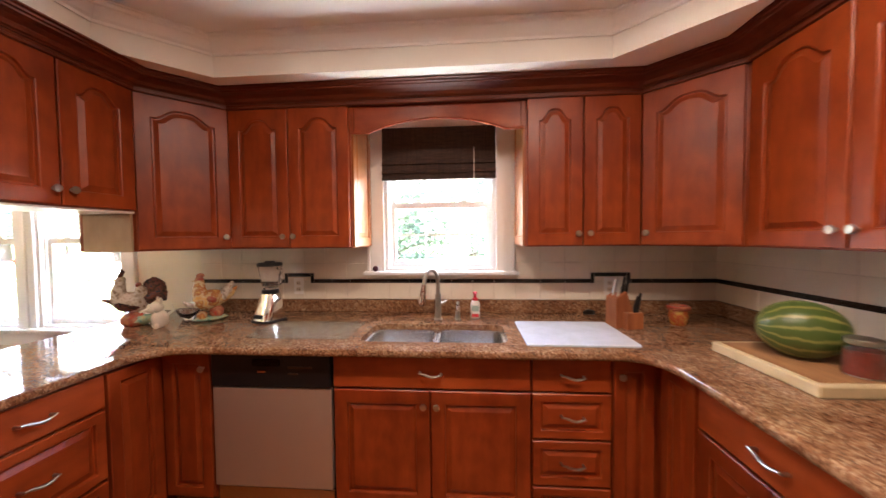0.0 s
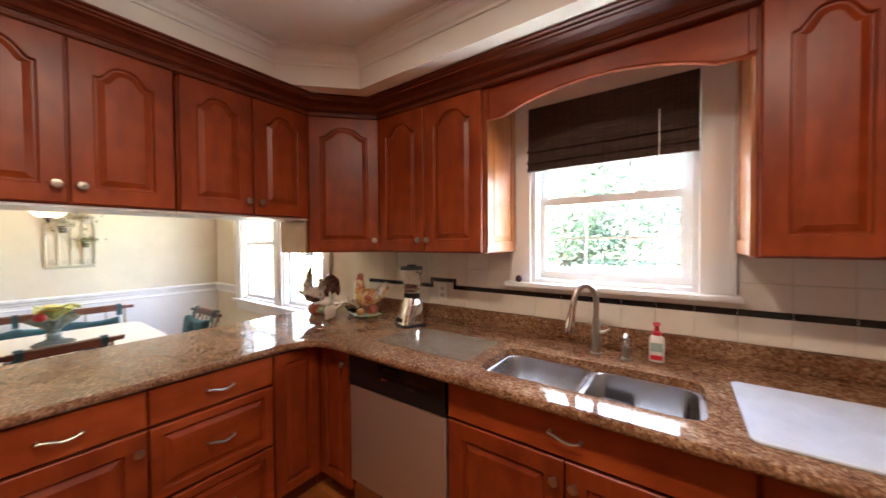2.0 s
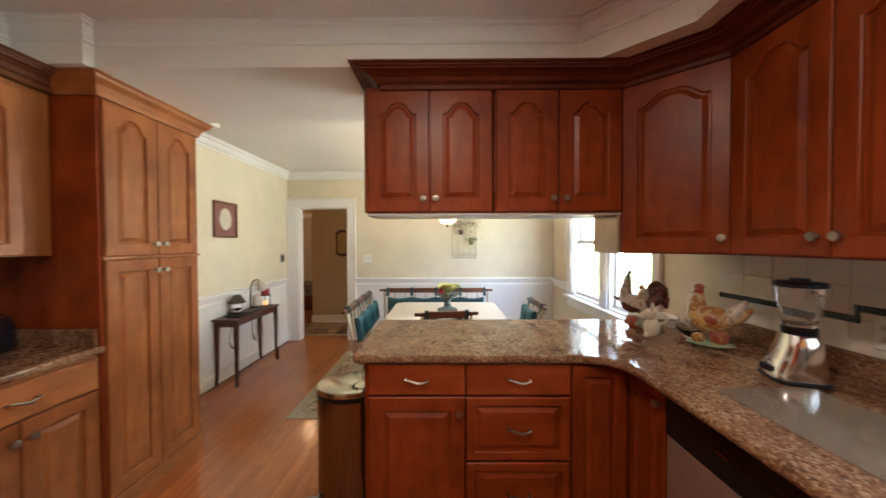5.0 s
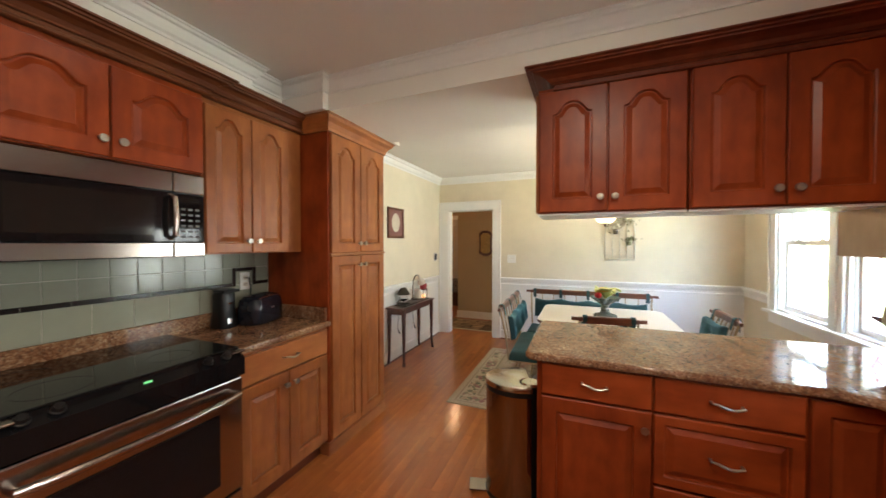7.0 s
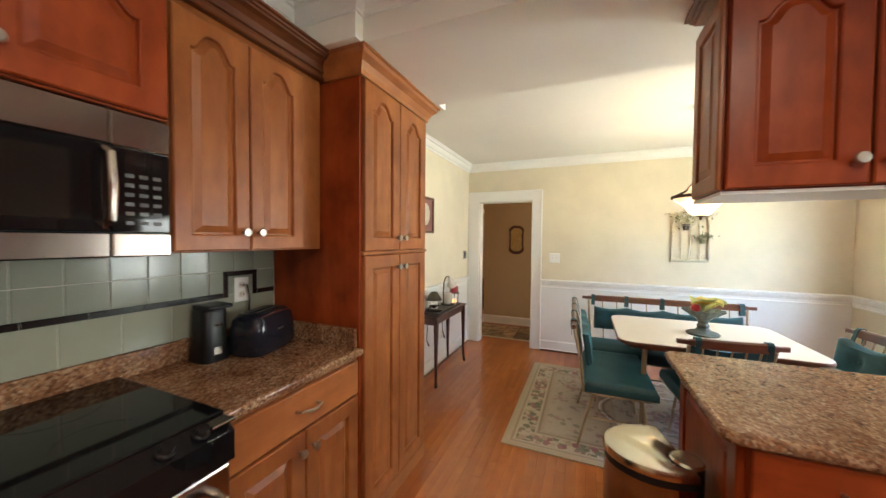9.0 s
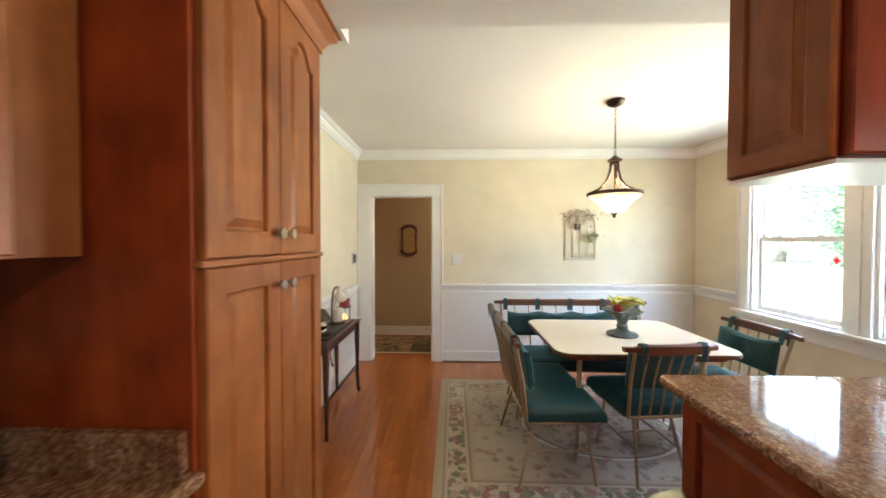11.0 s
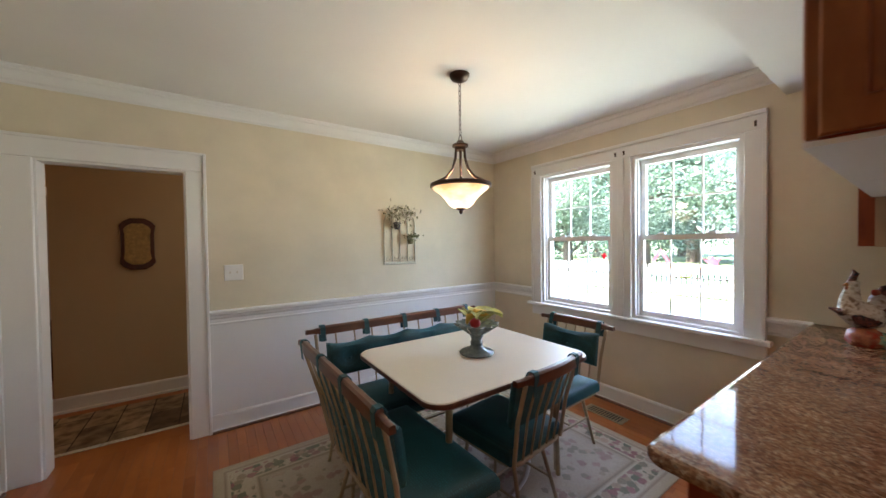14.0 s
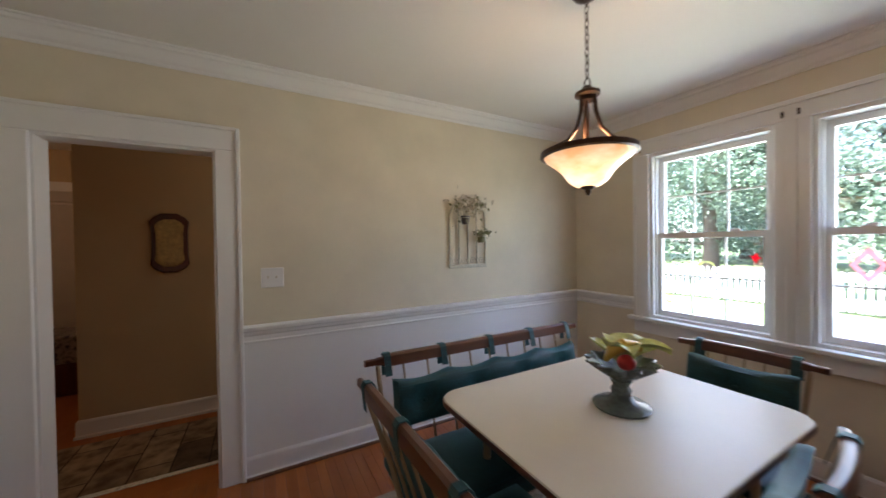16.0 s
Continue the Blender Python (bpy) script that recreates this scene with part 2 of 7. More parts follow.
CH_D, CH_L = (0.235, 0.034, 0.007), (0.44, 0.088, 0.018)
# the same cherry with daylight worked into its tone
LIT_D, LIT_L = (0.27, 0.082, 0.021), (0.53, 0.196, 0.057)
M = {
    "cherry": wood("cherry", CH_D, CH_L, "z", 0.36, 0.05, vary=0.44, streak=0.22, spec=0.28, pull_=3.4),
    "amber": wood("lit_cherry", LIT_D, LIT_L, "z", 0.36, 0.05, vary=0.40, streak=0.22, spec=0.30, pull_=3.4),
    "amber_x": wood("lit_cherry_flat_grain", LIT_D, LIT_L, "x", 0.32, 0.14, streak=0.22, pull_=3.4),
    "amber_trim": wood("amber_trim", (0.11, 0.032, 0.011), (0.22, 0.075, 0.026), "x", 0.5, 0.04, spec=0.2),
    "cherry_x": wood("cherry_flat_grain", CH_D, CH_L, "x", 0.36, 0.05, vary=0.34, streak=0.22, spec=0.28, pull_=3.4),
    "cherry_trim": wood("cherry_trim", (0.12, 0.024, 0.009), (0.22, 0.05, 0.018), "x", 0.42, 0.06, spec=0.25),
    "oak": wood("oak_floor", (0.41, 0.120, 0.026), (0.57, 0.190, 0.045), "x", 0.16, 0.35, 0.35, 0.16, 0.12, 0.5, 0.76),
    "dark_wood": wood("mahogany", (0.055, 0.014, 0.008), (0.15, 0.038, 0.018), "z", 0.3, 0.3),
    "walnut": wood("walnut_rail", (0.09, 0.028, 0.012), (0.24, 0.085, 0.035), "x", 0.3, 0.4),
    # light wood, paled further to hold the window's reflection
    "birch": wood("sheen_wood_panel", (0.40, 0.27, 0.16), (0.52, 0.38, 0.24), "z", 0.30, 0.2, streak=0.15, pull_=3.4),
    "board": wood("board_wood", (0.30, 0.14, 0.06), (0.52, 0.29, 0.13), "y", 0.5, 0.0),
    "block": wood("block_wood", (0.28, 0.085, 0.032), (0.45, 0.165, 0.065), "z", 0.45, 0.1),
    "granite": granite("granite"),
    "cream": plain("cream_wall", (0.72, 0.645, 0.495), 0.75, vary=0.06, scale=3.5, bump=0.06, spec=0.25, grain=240),
    "beige": plain("hall_wall", (0.55, 0.43, 0.275), 0.8, vary=0.05, scale=1.5, bump=0.05, spec=0.2, grain=240),
    "ceiling": plain("ceiling_paint", (0.78, 0.755, 0.70), 0.85, vary=0.04, scale=1.2, bump=0.08, spec=0.2, grain=180),
    "white": plain("white_trim", (0.80, 0.79, 0.76), 0.4, vary=0.03, scale=3, bump=0.02, spec=0.4),
    "wains": plain("white_wainscot", (0.78, 0.775, 0.75), 0.5, vary=0.03, scale=2, bump=0.03, spec=0.35),
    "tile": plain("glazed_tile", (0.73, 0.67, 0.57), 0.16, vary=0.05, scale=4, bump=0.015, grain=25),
    # the stove wall's dimness is put into a darker tile colour
    "tile_green_shaded": plain("glazed_shaded_tile", (0.29, 0.305, 0.24), 0.14, vary=0.05, scale=4, bump=0.015, grain=25, spec=0.3),
    "tile_black": plain("black_tile", (0.012, 0.011, 0.011), 0.18, vary=0.2),
    "grout": plain("grout", (0.62, 0.57, 0.48), 0.9, vary=0.08),
    "steel": plain("brushed_steel", (0.40, 0.345, 0.305), 0.20, 1.0, 0.015, 1.0, 0),
    "door_steel": plain("satin_door_steel", (0.54, 0.485, 0.44), 0.50, 0.85, 0.02, 1.0, 0),
    "chrome": plain("chrome", (0.80, 0.79, 0.77), 0.10, 1.0, 0.03, 3, 0),
    "nickel": plain("satin_nickel", (0.44, 0.41, 0.36), 0.34, 1.0, 0.06, 8, 0.01),
    "black": plain("black_plastic", (0.008, 0.008, 0.009), 0.38, vary=0.2, bump=0.02, spec=0.3),
    "gloss_black": plain("black_gloss", (0.007, 0.007, 0.008), 0.05, vary=0.1, bump=0, spec=0.32),
    "bronze": plain("oil_bronze", (0.075, 0.045, 0.03), 0.38, 0.8, 0.25, 20, 0.05),
    "tan_metal": plain("tan_painted_metal", (0.40, 0.31, 0.19), 0.4, 0.3, 0.12, 14, 0.02),
    "teal": damask("teal_damask", (0.006, 0.048, 0.055), (0.013, 0.088, 0.102)),
    "laminate": plain("cream_laminate", (0.78, 0.72, 0.60), 0.36, vary=0.03, scale=5, bump=0.01, spec=0.5),
    "glass": glass("clear_glass"),
    "pane": pane_glass("window_pane"),
    "bowl": lit_bowl("lit_bowl_glass"),
    "lamp_face": glow("can_lens", (1.0, 0.62, 0.30), 0.02),
    "mirror": plain("mirror_glass", (0.85, 0.84, 0.8), 0.03, 1.0, 0.02, 3, 0),
}


# ---- mesh tools ----
def finish(name, bm, material, parent=None, label="", smooth=False):
    bmesh.ops.recalc_face_normals(bm, faces=bm.faces)
    data = bpy.data.meshes.new(name)
    bm.to_mesh(data)
    bm.free()
    for m in material if isinstance(material, (list, tuple)) else (material,):
        data.materials.append(M[m] if isinstance(m, str) else m)
    if smooth:
        for poly in data.polygons:
            poly.use_smooth = True
        data.set_sharp_from_angle(angle=radians(38))
    ob = new(name, data)
    if parent:
        ob.parent = parent
    if label:
        ob["label"] = label
    return ob


def part(name, bm, material, parent, label="", smooth=False):
    return finish(name, bm, material, parent, label, smooth)


def thing(name, m, label, category, group="", kind=""):
    ob = new(name)
    ob.empty_display_size = 0.1
    ob.matrix_world = m
    return tagged(ob, label, category, group, kind)


def structure(name, bm, material, label="", smooth=False):
    return tagged(finish(name, bm, material, None, "", smooth), label, "", "", "structure")


def box(bm, x0, x1, y0, y1, z0, z1, bevel=0.0, seg=1, mat=0):
    r = bmesh.ops.create_cube(bm, size=1.0)
    vs = r["verts"]
    for v in vs:
        v.co = Vector(((x0 + x1) / 2 + v.co.x * (x1 - x0), (y0 + y1) / 2 + v.co.y * (y1 - y0), (z0 + z1) / 2 + v.co.z * (z1 - z0)))
    faces = {f for v in vs for f in v.link_faces}
    for f in faces:
        f.material_index = mat
    if bevel:
        edges = list({e for v in vs for e in v.link_edges})
        out = bmesh.ops.bevel(bm, geom=edges, offset=bevel, segments=seg, profile=0.5, affect="EDGES")
        for f in out["faces"]:
            f.material_index = mat
    return bm


def boxed(*dims, bevel=0.0, seg=1):
    return box(bmesh.new(), *dims, bevel=bevel, seg=seg)


def lathe(bm, profile, seg=24, at=(0, 0, 0), mat=0, squash=(1, 1)):
    """Turn (radius, height) pairs about the upright axis through at."""
    rings = []
    for r, z in profile:
        if r < 1e-6:
            rings.append([bm.verts.new((at[0], at[1], at[2] + z))])
        else:
            rings.append([bm.verts.new((at[0] + r * squash[0] * math.cos(2 * math.pi * k / seg), at[1] + r * squash[1] * math.sin(2 * math.pi * k / seg), at[2] + z)) for k in range(seg)])
    for a, b in zip(rings, rings[1:]):
        for k in range(seg):
            j = (k + 1) % seg
            loop = [a[k % len(a)], a[j % len(a)], b[j % len(b)], b[k % len(b)]]
            loop = list(dict.fromkeys(loop))
            if len(loop) > 2:
                f = bm.faces.new(loop)
                f.material_index = mat
    for ring in (rings[0], rings[-1]):
        if len(ring) > 2:
            bm.faces.new(ring).material_index = mat
    return bm


def tube(bm, pts, r, seg=8, mat=0, closed=False):
    """A round bar along points; r is one radius or one for each point."""
    pts = [Vector(p) for p in pts]
    n = len(pts)
    rad = r if isinstance(r, (list, tuple)) else [r] * n
    rings, up = [], None
    for i, p in enumerate(pts):
        a = pts[(i - 1) % n] if closed or i else pts[0]
        b = pts[(i + 1) % n] if closed or i < n - 1 else pts[-1]
        d = (b - a).normalized()
        if up is None:
            up = Vector((0, 0, 1)) if abs(d.z) < 0.9 else Vector((1, 0, 0))
        side = d.cross(up).normalized()
        up = side.cross(d).normalized()
        rings.append([bm.verts.new(p + (side * math.cos(2 * math.pi * k / seg) + up * math.sin(2 * math.pi * k / seg)) * rad[i]) for k in range(seg)])
    for i in range(n if closed else n - 1):
        a, b = rings[i], rings[(i + 1) % n]
        for k in range(seg):
            bm.faces.new((a[k], a[(k + 1) % seg], b[(k + 1) % seg], b[k])).material_index = mat
    if not closed:
        for ring in (rings[0], rings[-1]):
            bm.faces.new(ring).material_index = mat
    return bm


def arc(centre, r, a0, a1, n, plane="xz"):
    out = []
    for k in range(n + 1):
        a = radians(a0 + (a1 - a0) * k / n)
        c, s = r * math.cos(a), r * math.sin(a)
        x, y, z = centre
        out.append((x + c, y, z + s) if plane == "xz" else (x, y + c, z + s) if plane == "yz" else (x + c, y + s, z))
    return out


def prism(bm, outline, z0, z1, mat=0):
    lo = [bm.verts.new((x, y, z0)) for x, y in outline]
    hi = [bm.verts.new((x, y, z1)) for x, y in outline]
    n = len(outline)
    fs = [bm.faces.new(lo[::-1]), bm.faces.new(hi)] + [bm.faces.new((lo[i], lo[(i + 1) % n], hi[(i + 1) % n], hi[i])) for i in range(n)]
    for f in fs:
        f.material_index = mat
    return bm


def sweep(bm, path, profile, closed=False, mat=0):
    """Run a profile of (outward to the left, height) along a plan path, mitred at its corners."""
    n, rows = len(path), []
    for i, p in enumerate(path):
        p = Vector(p)
        a = Vector(path[(i - 1) % n]) if closed or i else None
        b = Vector(path[(i + 1) % n]) if closed or i < n - 1 else None
        d1 = (p - a).normalized() if a is not None else (b - p).normalized()
        d2 = (b - p).normalized() if b is not None else d1
        n1, n2 = Vector((-d1.y, d1.x)), Vector((-d2.y, d2.x))
        o = (n1 + n2).normalized()
        o = o / max(0.25, o.dot(n1))
        rows.append([bm.verts.new((p.x + o.x * u, p.y + o.y * u, z)) for u, z in profile])
    k = len(profile)
    for i in range(n if closed else n - 1):
        a, b = rows[i], rows[(i + 1) % n]
        for j in range(k):
            bm.faces.new((a[j], a[(j + 1) % k], b[(j + 1) % k], b[j])).material_index = mat
    if not closed:
        for row in (rows[0], rows[-1]):
            bm.faces.new(row).material_index = mat
    return bm


def blob(bm, centre, radii, turn=(0, 0, 0), seg=14, mat=0, rough=0.0):
    m = Matrix.LocRotScale(centre, Euler([radians(a) for a in turn]), radii)
    r = bmesh.ops.create_uvsphere(bm, u_segments=seg, v_segments=max(6, seg // 2 + 2), radius=1.0, matrix=m)
    for v in r["verts"]:
        if rough:
            v.co += (v.co - Vector(centre)) * rough * noise.noise(v.co * 60)
        for f in v.link_faces:
            f.material_index = mat
    return bm

# ---- structure ----
def wall_with_holes(name, axis, at, thick, lo, hi, holes, material, z1=ZC, label=""):
    """A wall along an axis from lo to hi, its room face at 'at'; holes are (from, to, bottom, top)."""
    bm = bmesh.new()

    def piece(a, b, z0, zz):
        if b - a < 1e-4 or zz - z0 < 1e-4:
            return
        c0, c1 = min(at, at + thick), max(at, at + thick)
        if axis == "x":
            box(bm, a, b, c0, c1, z0, zz)
        else:
            box(bm, c0, c1, a, b, z0, zz)
    x = lo
    for a, b, z0, zz in sorted(holes):
        piece(x, a, 0, z1)
        piece(a, b, 0, z0)
        piece(a, b, zz, z1)
        x = b
    piece(x, hi, 0, z1)
    return structure(name, bm, material, label)


WIN_D = ((-3.77, -3.02, 0.765, 2.08), (-2.86, -2.155, 0.765, 2.08))
WIN_K = (-0.20, 0.56, 1.19, 2.13)
DOOR = (-0.92, -0.206, 0.0, 1.932)
wall_with_holes("wall_north", "x", NORTH, 0.16, WEST - 0.12, EAST + 0.15, (*WIN_D, WIN_K), "cream")
wall_with_holes("wall_west", "y", WEST, -0.12, SOUTH - 0.12, NORTH, (DOOR,), "cream")
wall_with_holes("wall_south", "x", SOUTH, -0.12, WEST, EAST + 0.15, (), "cream")
wall_with_holes("wall_east", "y", EAST, 0.15, SOUTH, NORTH, (), "cream")
structure("floor", boxed(-7.4, 2.2, -3.2, 3.0, -0.12, -0.012), "dark_wood", "oak strip floor")
structure("ceiling", boxed(-7.4, 2.2, -3.2, 2.945, ZC, ZC + 0.1), "ceiling")
SOFFIT = "white plaster soffit above the kitchen cabinets"
structure("soffit", boxed(-1.97, -1.24, SOUTH, NORTH, ZS, ZC), "ceiling", SOFFIT)
structure("soffit", boxed(-1.24, -0.93, SOUTH, -0.80, ZS, ZC), "ceiling", SOFFIT)
structure("soffit", boxed(-0.93, 1.43, SOUTH, -0.74, ZS, ZC), "ceiling", SOFFIT)
structure("soffit", boxed(-1.24, 1.43, 2.17, NORTH, ZS, ZC), "ceiling", SOFFIT)
structure("soffit", boxed(1.43, EAST, SOUTH, NORTH, ZS, ZC), "ceiling", SOFFIT)
structure("soffit", prism(bmesh.new(), ((-1.24, 1.86), (-0.93, 2.17), (-1.24, 2.17)), ZS, ZC), "ceiling", SOFFIT)
structure("soffit", prism(bmesh.new(), ((1.43, 1.80), (1.43, 2.17), (1.06, 2.17)), ZS, ZC), "ceiling", SOFFIT)
structure("soffit", boxed(-2.075, -1.972, SOUTH, -0.425, ZS, ZC), "ceiling", SOFFIT)
structure("soffit", boxed(-1.24, -1.19, -0.80, -0.46, ZS, ZC), "ceiling", SOFFIT)


def crown_profile(drop, out, top):
    return [(0.0, top - 0.001), (0.0, top - drop), (out * 0.12, top - drop), (out * 0.16, top - drop * 0.86), (out * 0.34, top - drop * 0.74), (out * 0.52, top - drop * 0.50),
            (out * 0.62, top - drop * 0.32), (out * 0.80, top - drop * 0.26), (out * 0.86, top - drop * 0.12), (out, top - drop * 0.10), (out, top - 0.001)]


structure("trim_kitchen_crown", sweep(bmesh.new(), ((1.43, -0.74), (1.43, 1.80), (1.06, 2.17), (-0.93, 2.17), (-1.24, 1.86), (-1.24, -0.46), (-1.19, -0.46), (-1.19, -0.80), (-0.93, -0.80), (-0.93, -0.74)),
          crown_profile(0.085, 0.065, ZC), True), "white", "white stepped crown moulding")
structure("trim_dining_crown", sweep(bmesh.new(), ((-1.97, NORTH), (WEST, NORTH), (WEST, SOUTH), (-1.97, SOUTH)), crown_profile(0.10, 0.075, ZC)), "white", "white crown moulding")

# chair rail, wainscot, baseboard
RAIL = [(0.001, 0.800), (0.012, 0.803), (0.014, 0.815), (0.007, 0.822), (0.007, 0.846), (0.016, 0.858), (0.020, 0.876), (0.038, 0.884), (0.041, 0.904), (0.030, 0.912), (0.001, 0.914)]
BASE = [(0.001, 0.0), (0.022, 0.0), (0.022, 0.018), (0.014, 0.024), (0.014, 0.115), (0.008, 0.128), (0.001, 0.132)]
for path in (((-3.892, NORTH), (WEST, NORTH), (WEST, -0.082)), ((WEST + 0.06, SOUTH), (-1.95, SOUTH))):
    structure("trim_chair_rail", sweep(bmesh.new(), path, RAIL), "white", "white moulded chair rail")
structure("trim_chair_rail", sweep(bmesh.new(), ((-1.85, NORTH), (-2.043, NORTH)), RAIL), "white", "white moulded chair rail")
structure("baseboard", sweep(bmesh.new(), ((-1.79, NORTH), (WEST, NORTH), (WEST, -0.082)), BASE), "white", "white baseboard")
structure("baseboard", sweep(bmesh.new(), ((WEST + 0.05, SOUTH), (-1.95, SOUTH)), BASE), "white", "white baseboard")
SHOE = [(0.0225, 0.0), (0.036, 0.0), (0.034, 0.010), (0.028, 0.016), (0.0225, 0.017)]
structure("trim_shoe", sweep(bmesh.new(), ((-1.87, NORTH), (WEST, NORTH), (WEST, -0.082)), SHOE), "walnut", "dark wood shoe moulding")
structure("trim_shoe", sweep(bmesh.new(), ((WEST + 0.06, SOUTH), (-1.96, SOUTH)), SHOE), "walnut", "dark wood shoe moulding")
structure("wainscot_west", boxed(WEST - 0.001, WEST + 0.004, -0.082, NORTH, 0.0, 0.83), "wains", "white painted lower wall")
structure("wainscot_south", boxed(WEST + 0.05, -1.95, SOUTH - 0.001, SOUTH + 0.004, 0.0, 0.83), "wains", "white painted lower wall")

# door opening to the hall: casing and jamb
door_case = thing("door_1", pose(WEST, -0.563, 0), "white cased opening to the hall without a door leaf", "doorway", kind="structure")
for y0, y1, nm in ((-0.51, -0.357, "casing_side"), (0.357, 0.481, "casing_side")):
    bm = boxed(0.0, 0.022, y0, y1, 0, 1.932, bevel=0.004)
    box(bm, 0.022, 0.032, *((y0, y0 + 0.02) if y0 < 0 else (y1 - 0.02, y1)), 0, 2.06, bevel=0.003)
    part(nm, bm, "white", door_case)
bm = boxed(0.0, 0.022, -0.51, 0.481, 1.932, 2.066, bevel=0.004)
box(bm, 0.022, 0.032, -0.49, 0.461, 2.046, 2.066, bevel=0.003)
part("casing_head", bm, "white", door_case)
for y0, y1, z0, z1 in ((-0.359, -0.345, 0, 1.932), (0.345, 0.359, 0, 1.932), (-0.345, 0.345, 1.918, 1.933)):
    part("jamb", boxed(-0.122, 0.004, y0, y1, z0, z1), "white", door_case)

# hall behind the opening
structure("wall_hall_back", boxed(-5.72, -5.60, -1.17, 3.0, 0, ZC), "beige", "plain tan hall wall")
structure("wall_hall_far", boxed(-7.4, -7.28, -3.2, -1.17, 0, ZC), "beige")
structure("wall_hall_side", boxed(-7.4, -5.72, -1.17, -1.05, 0, ZC), "beige")
structure("wall_hall_end", boxed(-7.4, WEST - 0.12, -3.2, -3.08, 0, ZC), "beige")
structure("wall_hall_end", boxed(-5.60, WEST - 0.12, 2.88, 3.0, 0, ZC), "beige")
structure("wall_hall_east", boxed(WEST - 0.12, WEST - 0.001, -3.08, SOUTH - 0.12, 0, ZC), "beige")
structure("baseboard_hall", sweep(bmesh.new(), ((-5.60, 2.88), (-5.60, -1.17), (-7.28, -1.17)), BASE), "white", "white baseboard")


# ---- windows ----
def sash(parent, x0, x1, z0, z1, y, cols, rows, stile=0.04):
    frame_part = part("sash", box(box(box(boxed(x0, x0 + stile, y, y + 0.035, z0, z1), x1 - stile, x1, y, y + 0.035, z0, z1), x0 + stile, x1 - stile, y, y + 0.035, z0, z0 + stile),
                                  x0 + stile, x1 - stile, y, y + 0.035, z1 - stile, z1), "white", parent)
    p = part("pane", boxed(x0 + stile - 0.005, x1 - stile + 0.005, y + 0.015, y + 0.019, z0 + stile - 0.005, z1 - stile + 0.005), "pane", frame_part, "clear window pane")
    p.visible_shadow = False
    w, h = x1 - x0 - 2 * stile, z1 - z0 - 2 * stile
    for c in range(1, cols):
        cx = x0 + stile + w * c / cols
        part("muntin", boxed(cx - 0.005, cx + 0.005, y + 0.010, y + 0.024, z0 + stile, z1 - stile), "white", frame_part)
    for r in range(1, rows):
        cz = z0 + stile + h * r / rows
        part("muntin", boxed(x0 + stile, x1 - stile, y + 0.011, y + 0.023, cz - 0.005, cz + 0.005), "white", frame_part)


def hung_window(parent, ox, x0, x1, z0, z1, meet, cols=3):
    """Two sliding sashes in a lined opening; local x runs from ox."""
    for a, b, c, d in ((x0, x0 + 0.025, z0, z1), (x1 - 0.025, x1, z0, z1), (x0 + 0.025, x1 - 0.025, z1 - 0.025, z1)):
        part("jamb", boxed(a - ox, b - ox, -0.002, 0.155, c, d), "white", parent)
    part("sill", boxed(x0 + 0.025 - ox, x1 - 0.025 - ox, 0.0, 0.155, z0, z0 + 0.02), "white", parent)
    for a in (x0 + 0.025, x1 - 0.037):
        part("stop_bead", boxed(a - ox, a + 0.012 - ox, 0.025, 0.042, z0 + 0.02, z1 - 0.025), "white", parent)
    sash(parent, x0 + 0.027 - ox, x1 - 0.027 - ox, meet - 0.02, z1 - 0.027, 0.085, cols, 2)
    sash(parent, x0 + 0.027 - ox, x1 - 0.027 - ox, z0 + 0.022, meet + 0.02, 0.045, cols, 2)
    mid = (x0 + x1) / 2 - ox
    for dx in (-0.16, 0.16):
        part("sash_lock", box(boxed(mid + dx - 0.03, mid + dx + 0.03, 0.045, 0.065, meet + 0.02, meet + 0.03, bevel=0.003), mid + dx - 0.01, mid + dx + 0.035, 0.035, 0.05, meet + 0.03, meet + 0.04, bevel=0.003), "white", parent)


win_d = thing("window_1", pose(-2.967, NORTH, 0), "white double-hung pair of dining room windows", "window", kind="structure")
for x0, x1, z0, z1 in WIN_D:
    hung_window(win_d, -2.967, x0, x1, z0, z1, 1.42)
for x0, x1, z0, z1 in ((-0.923, -0.803, 0.765, 2.08), (0.812, 0.922, 0.765, 2.08), (-0.923, 0.922, 2.08, 2.20), (-0.053, 0.107, 0.765, 2.08)):
    bm = boxed(x0, x1, -0.024, 0.0, z0, z1, bevel=0.003)
    if z0 > 2:
        box(bm, x0, x1, -0.036, -0.024, z1 - 0.03, z1, bevel=0.004)
    elif x0 < -0.9:
        box(bm, x0, x0 + 0.022, -0.034, -0.024, z0, z1, bevel=0.003)
    elif x1 > 0.9:
        box(bm, x1 - 0.022, x1, -0.034, -0.024, z0, z1, bevel=0.003)
    else:
        box(bm, (x0 + x1) / 2 - 0.025, (x0 + x1) / 2 + 0.025, -0.034, -0.024, z0, z1, bevel=0.003)
    part("casing", bm, "white", win_d)
part("window_sill", boxed(-0.96, 0.95, -0.065, 0.0, 0.735, 0.765, bevel=0.006, seg=2), "white", win_d)
part("apron", boxed(-0.923, 0.922, -0.022, 0.0, 0.635, 0.735, bevel=0.003), "white", win_d)
for bx in (-0.86, -0.01, 0.06, 0.87):
    part("curtain_bracket", tube(box(bmesh.new(), bx - 0.006, bx + 0.006, -0.040, -0.036, 2.10, 2.135), [(bx, -0.04, 2.125), (bx, -0.06, 2.125), (bx + 0.006, -0.065, 2.12)], 0.003, 6), "bronze", win_d, "dark curtain rod bracket")

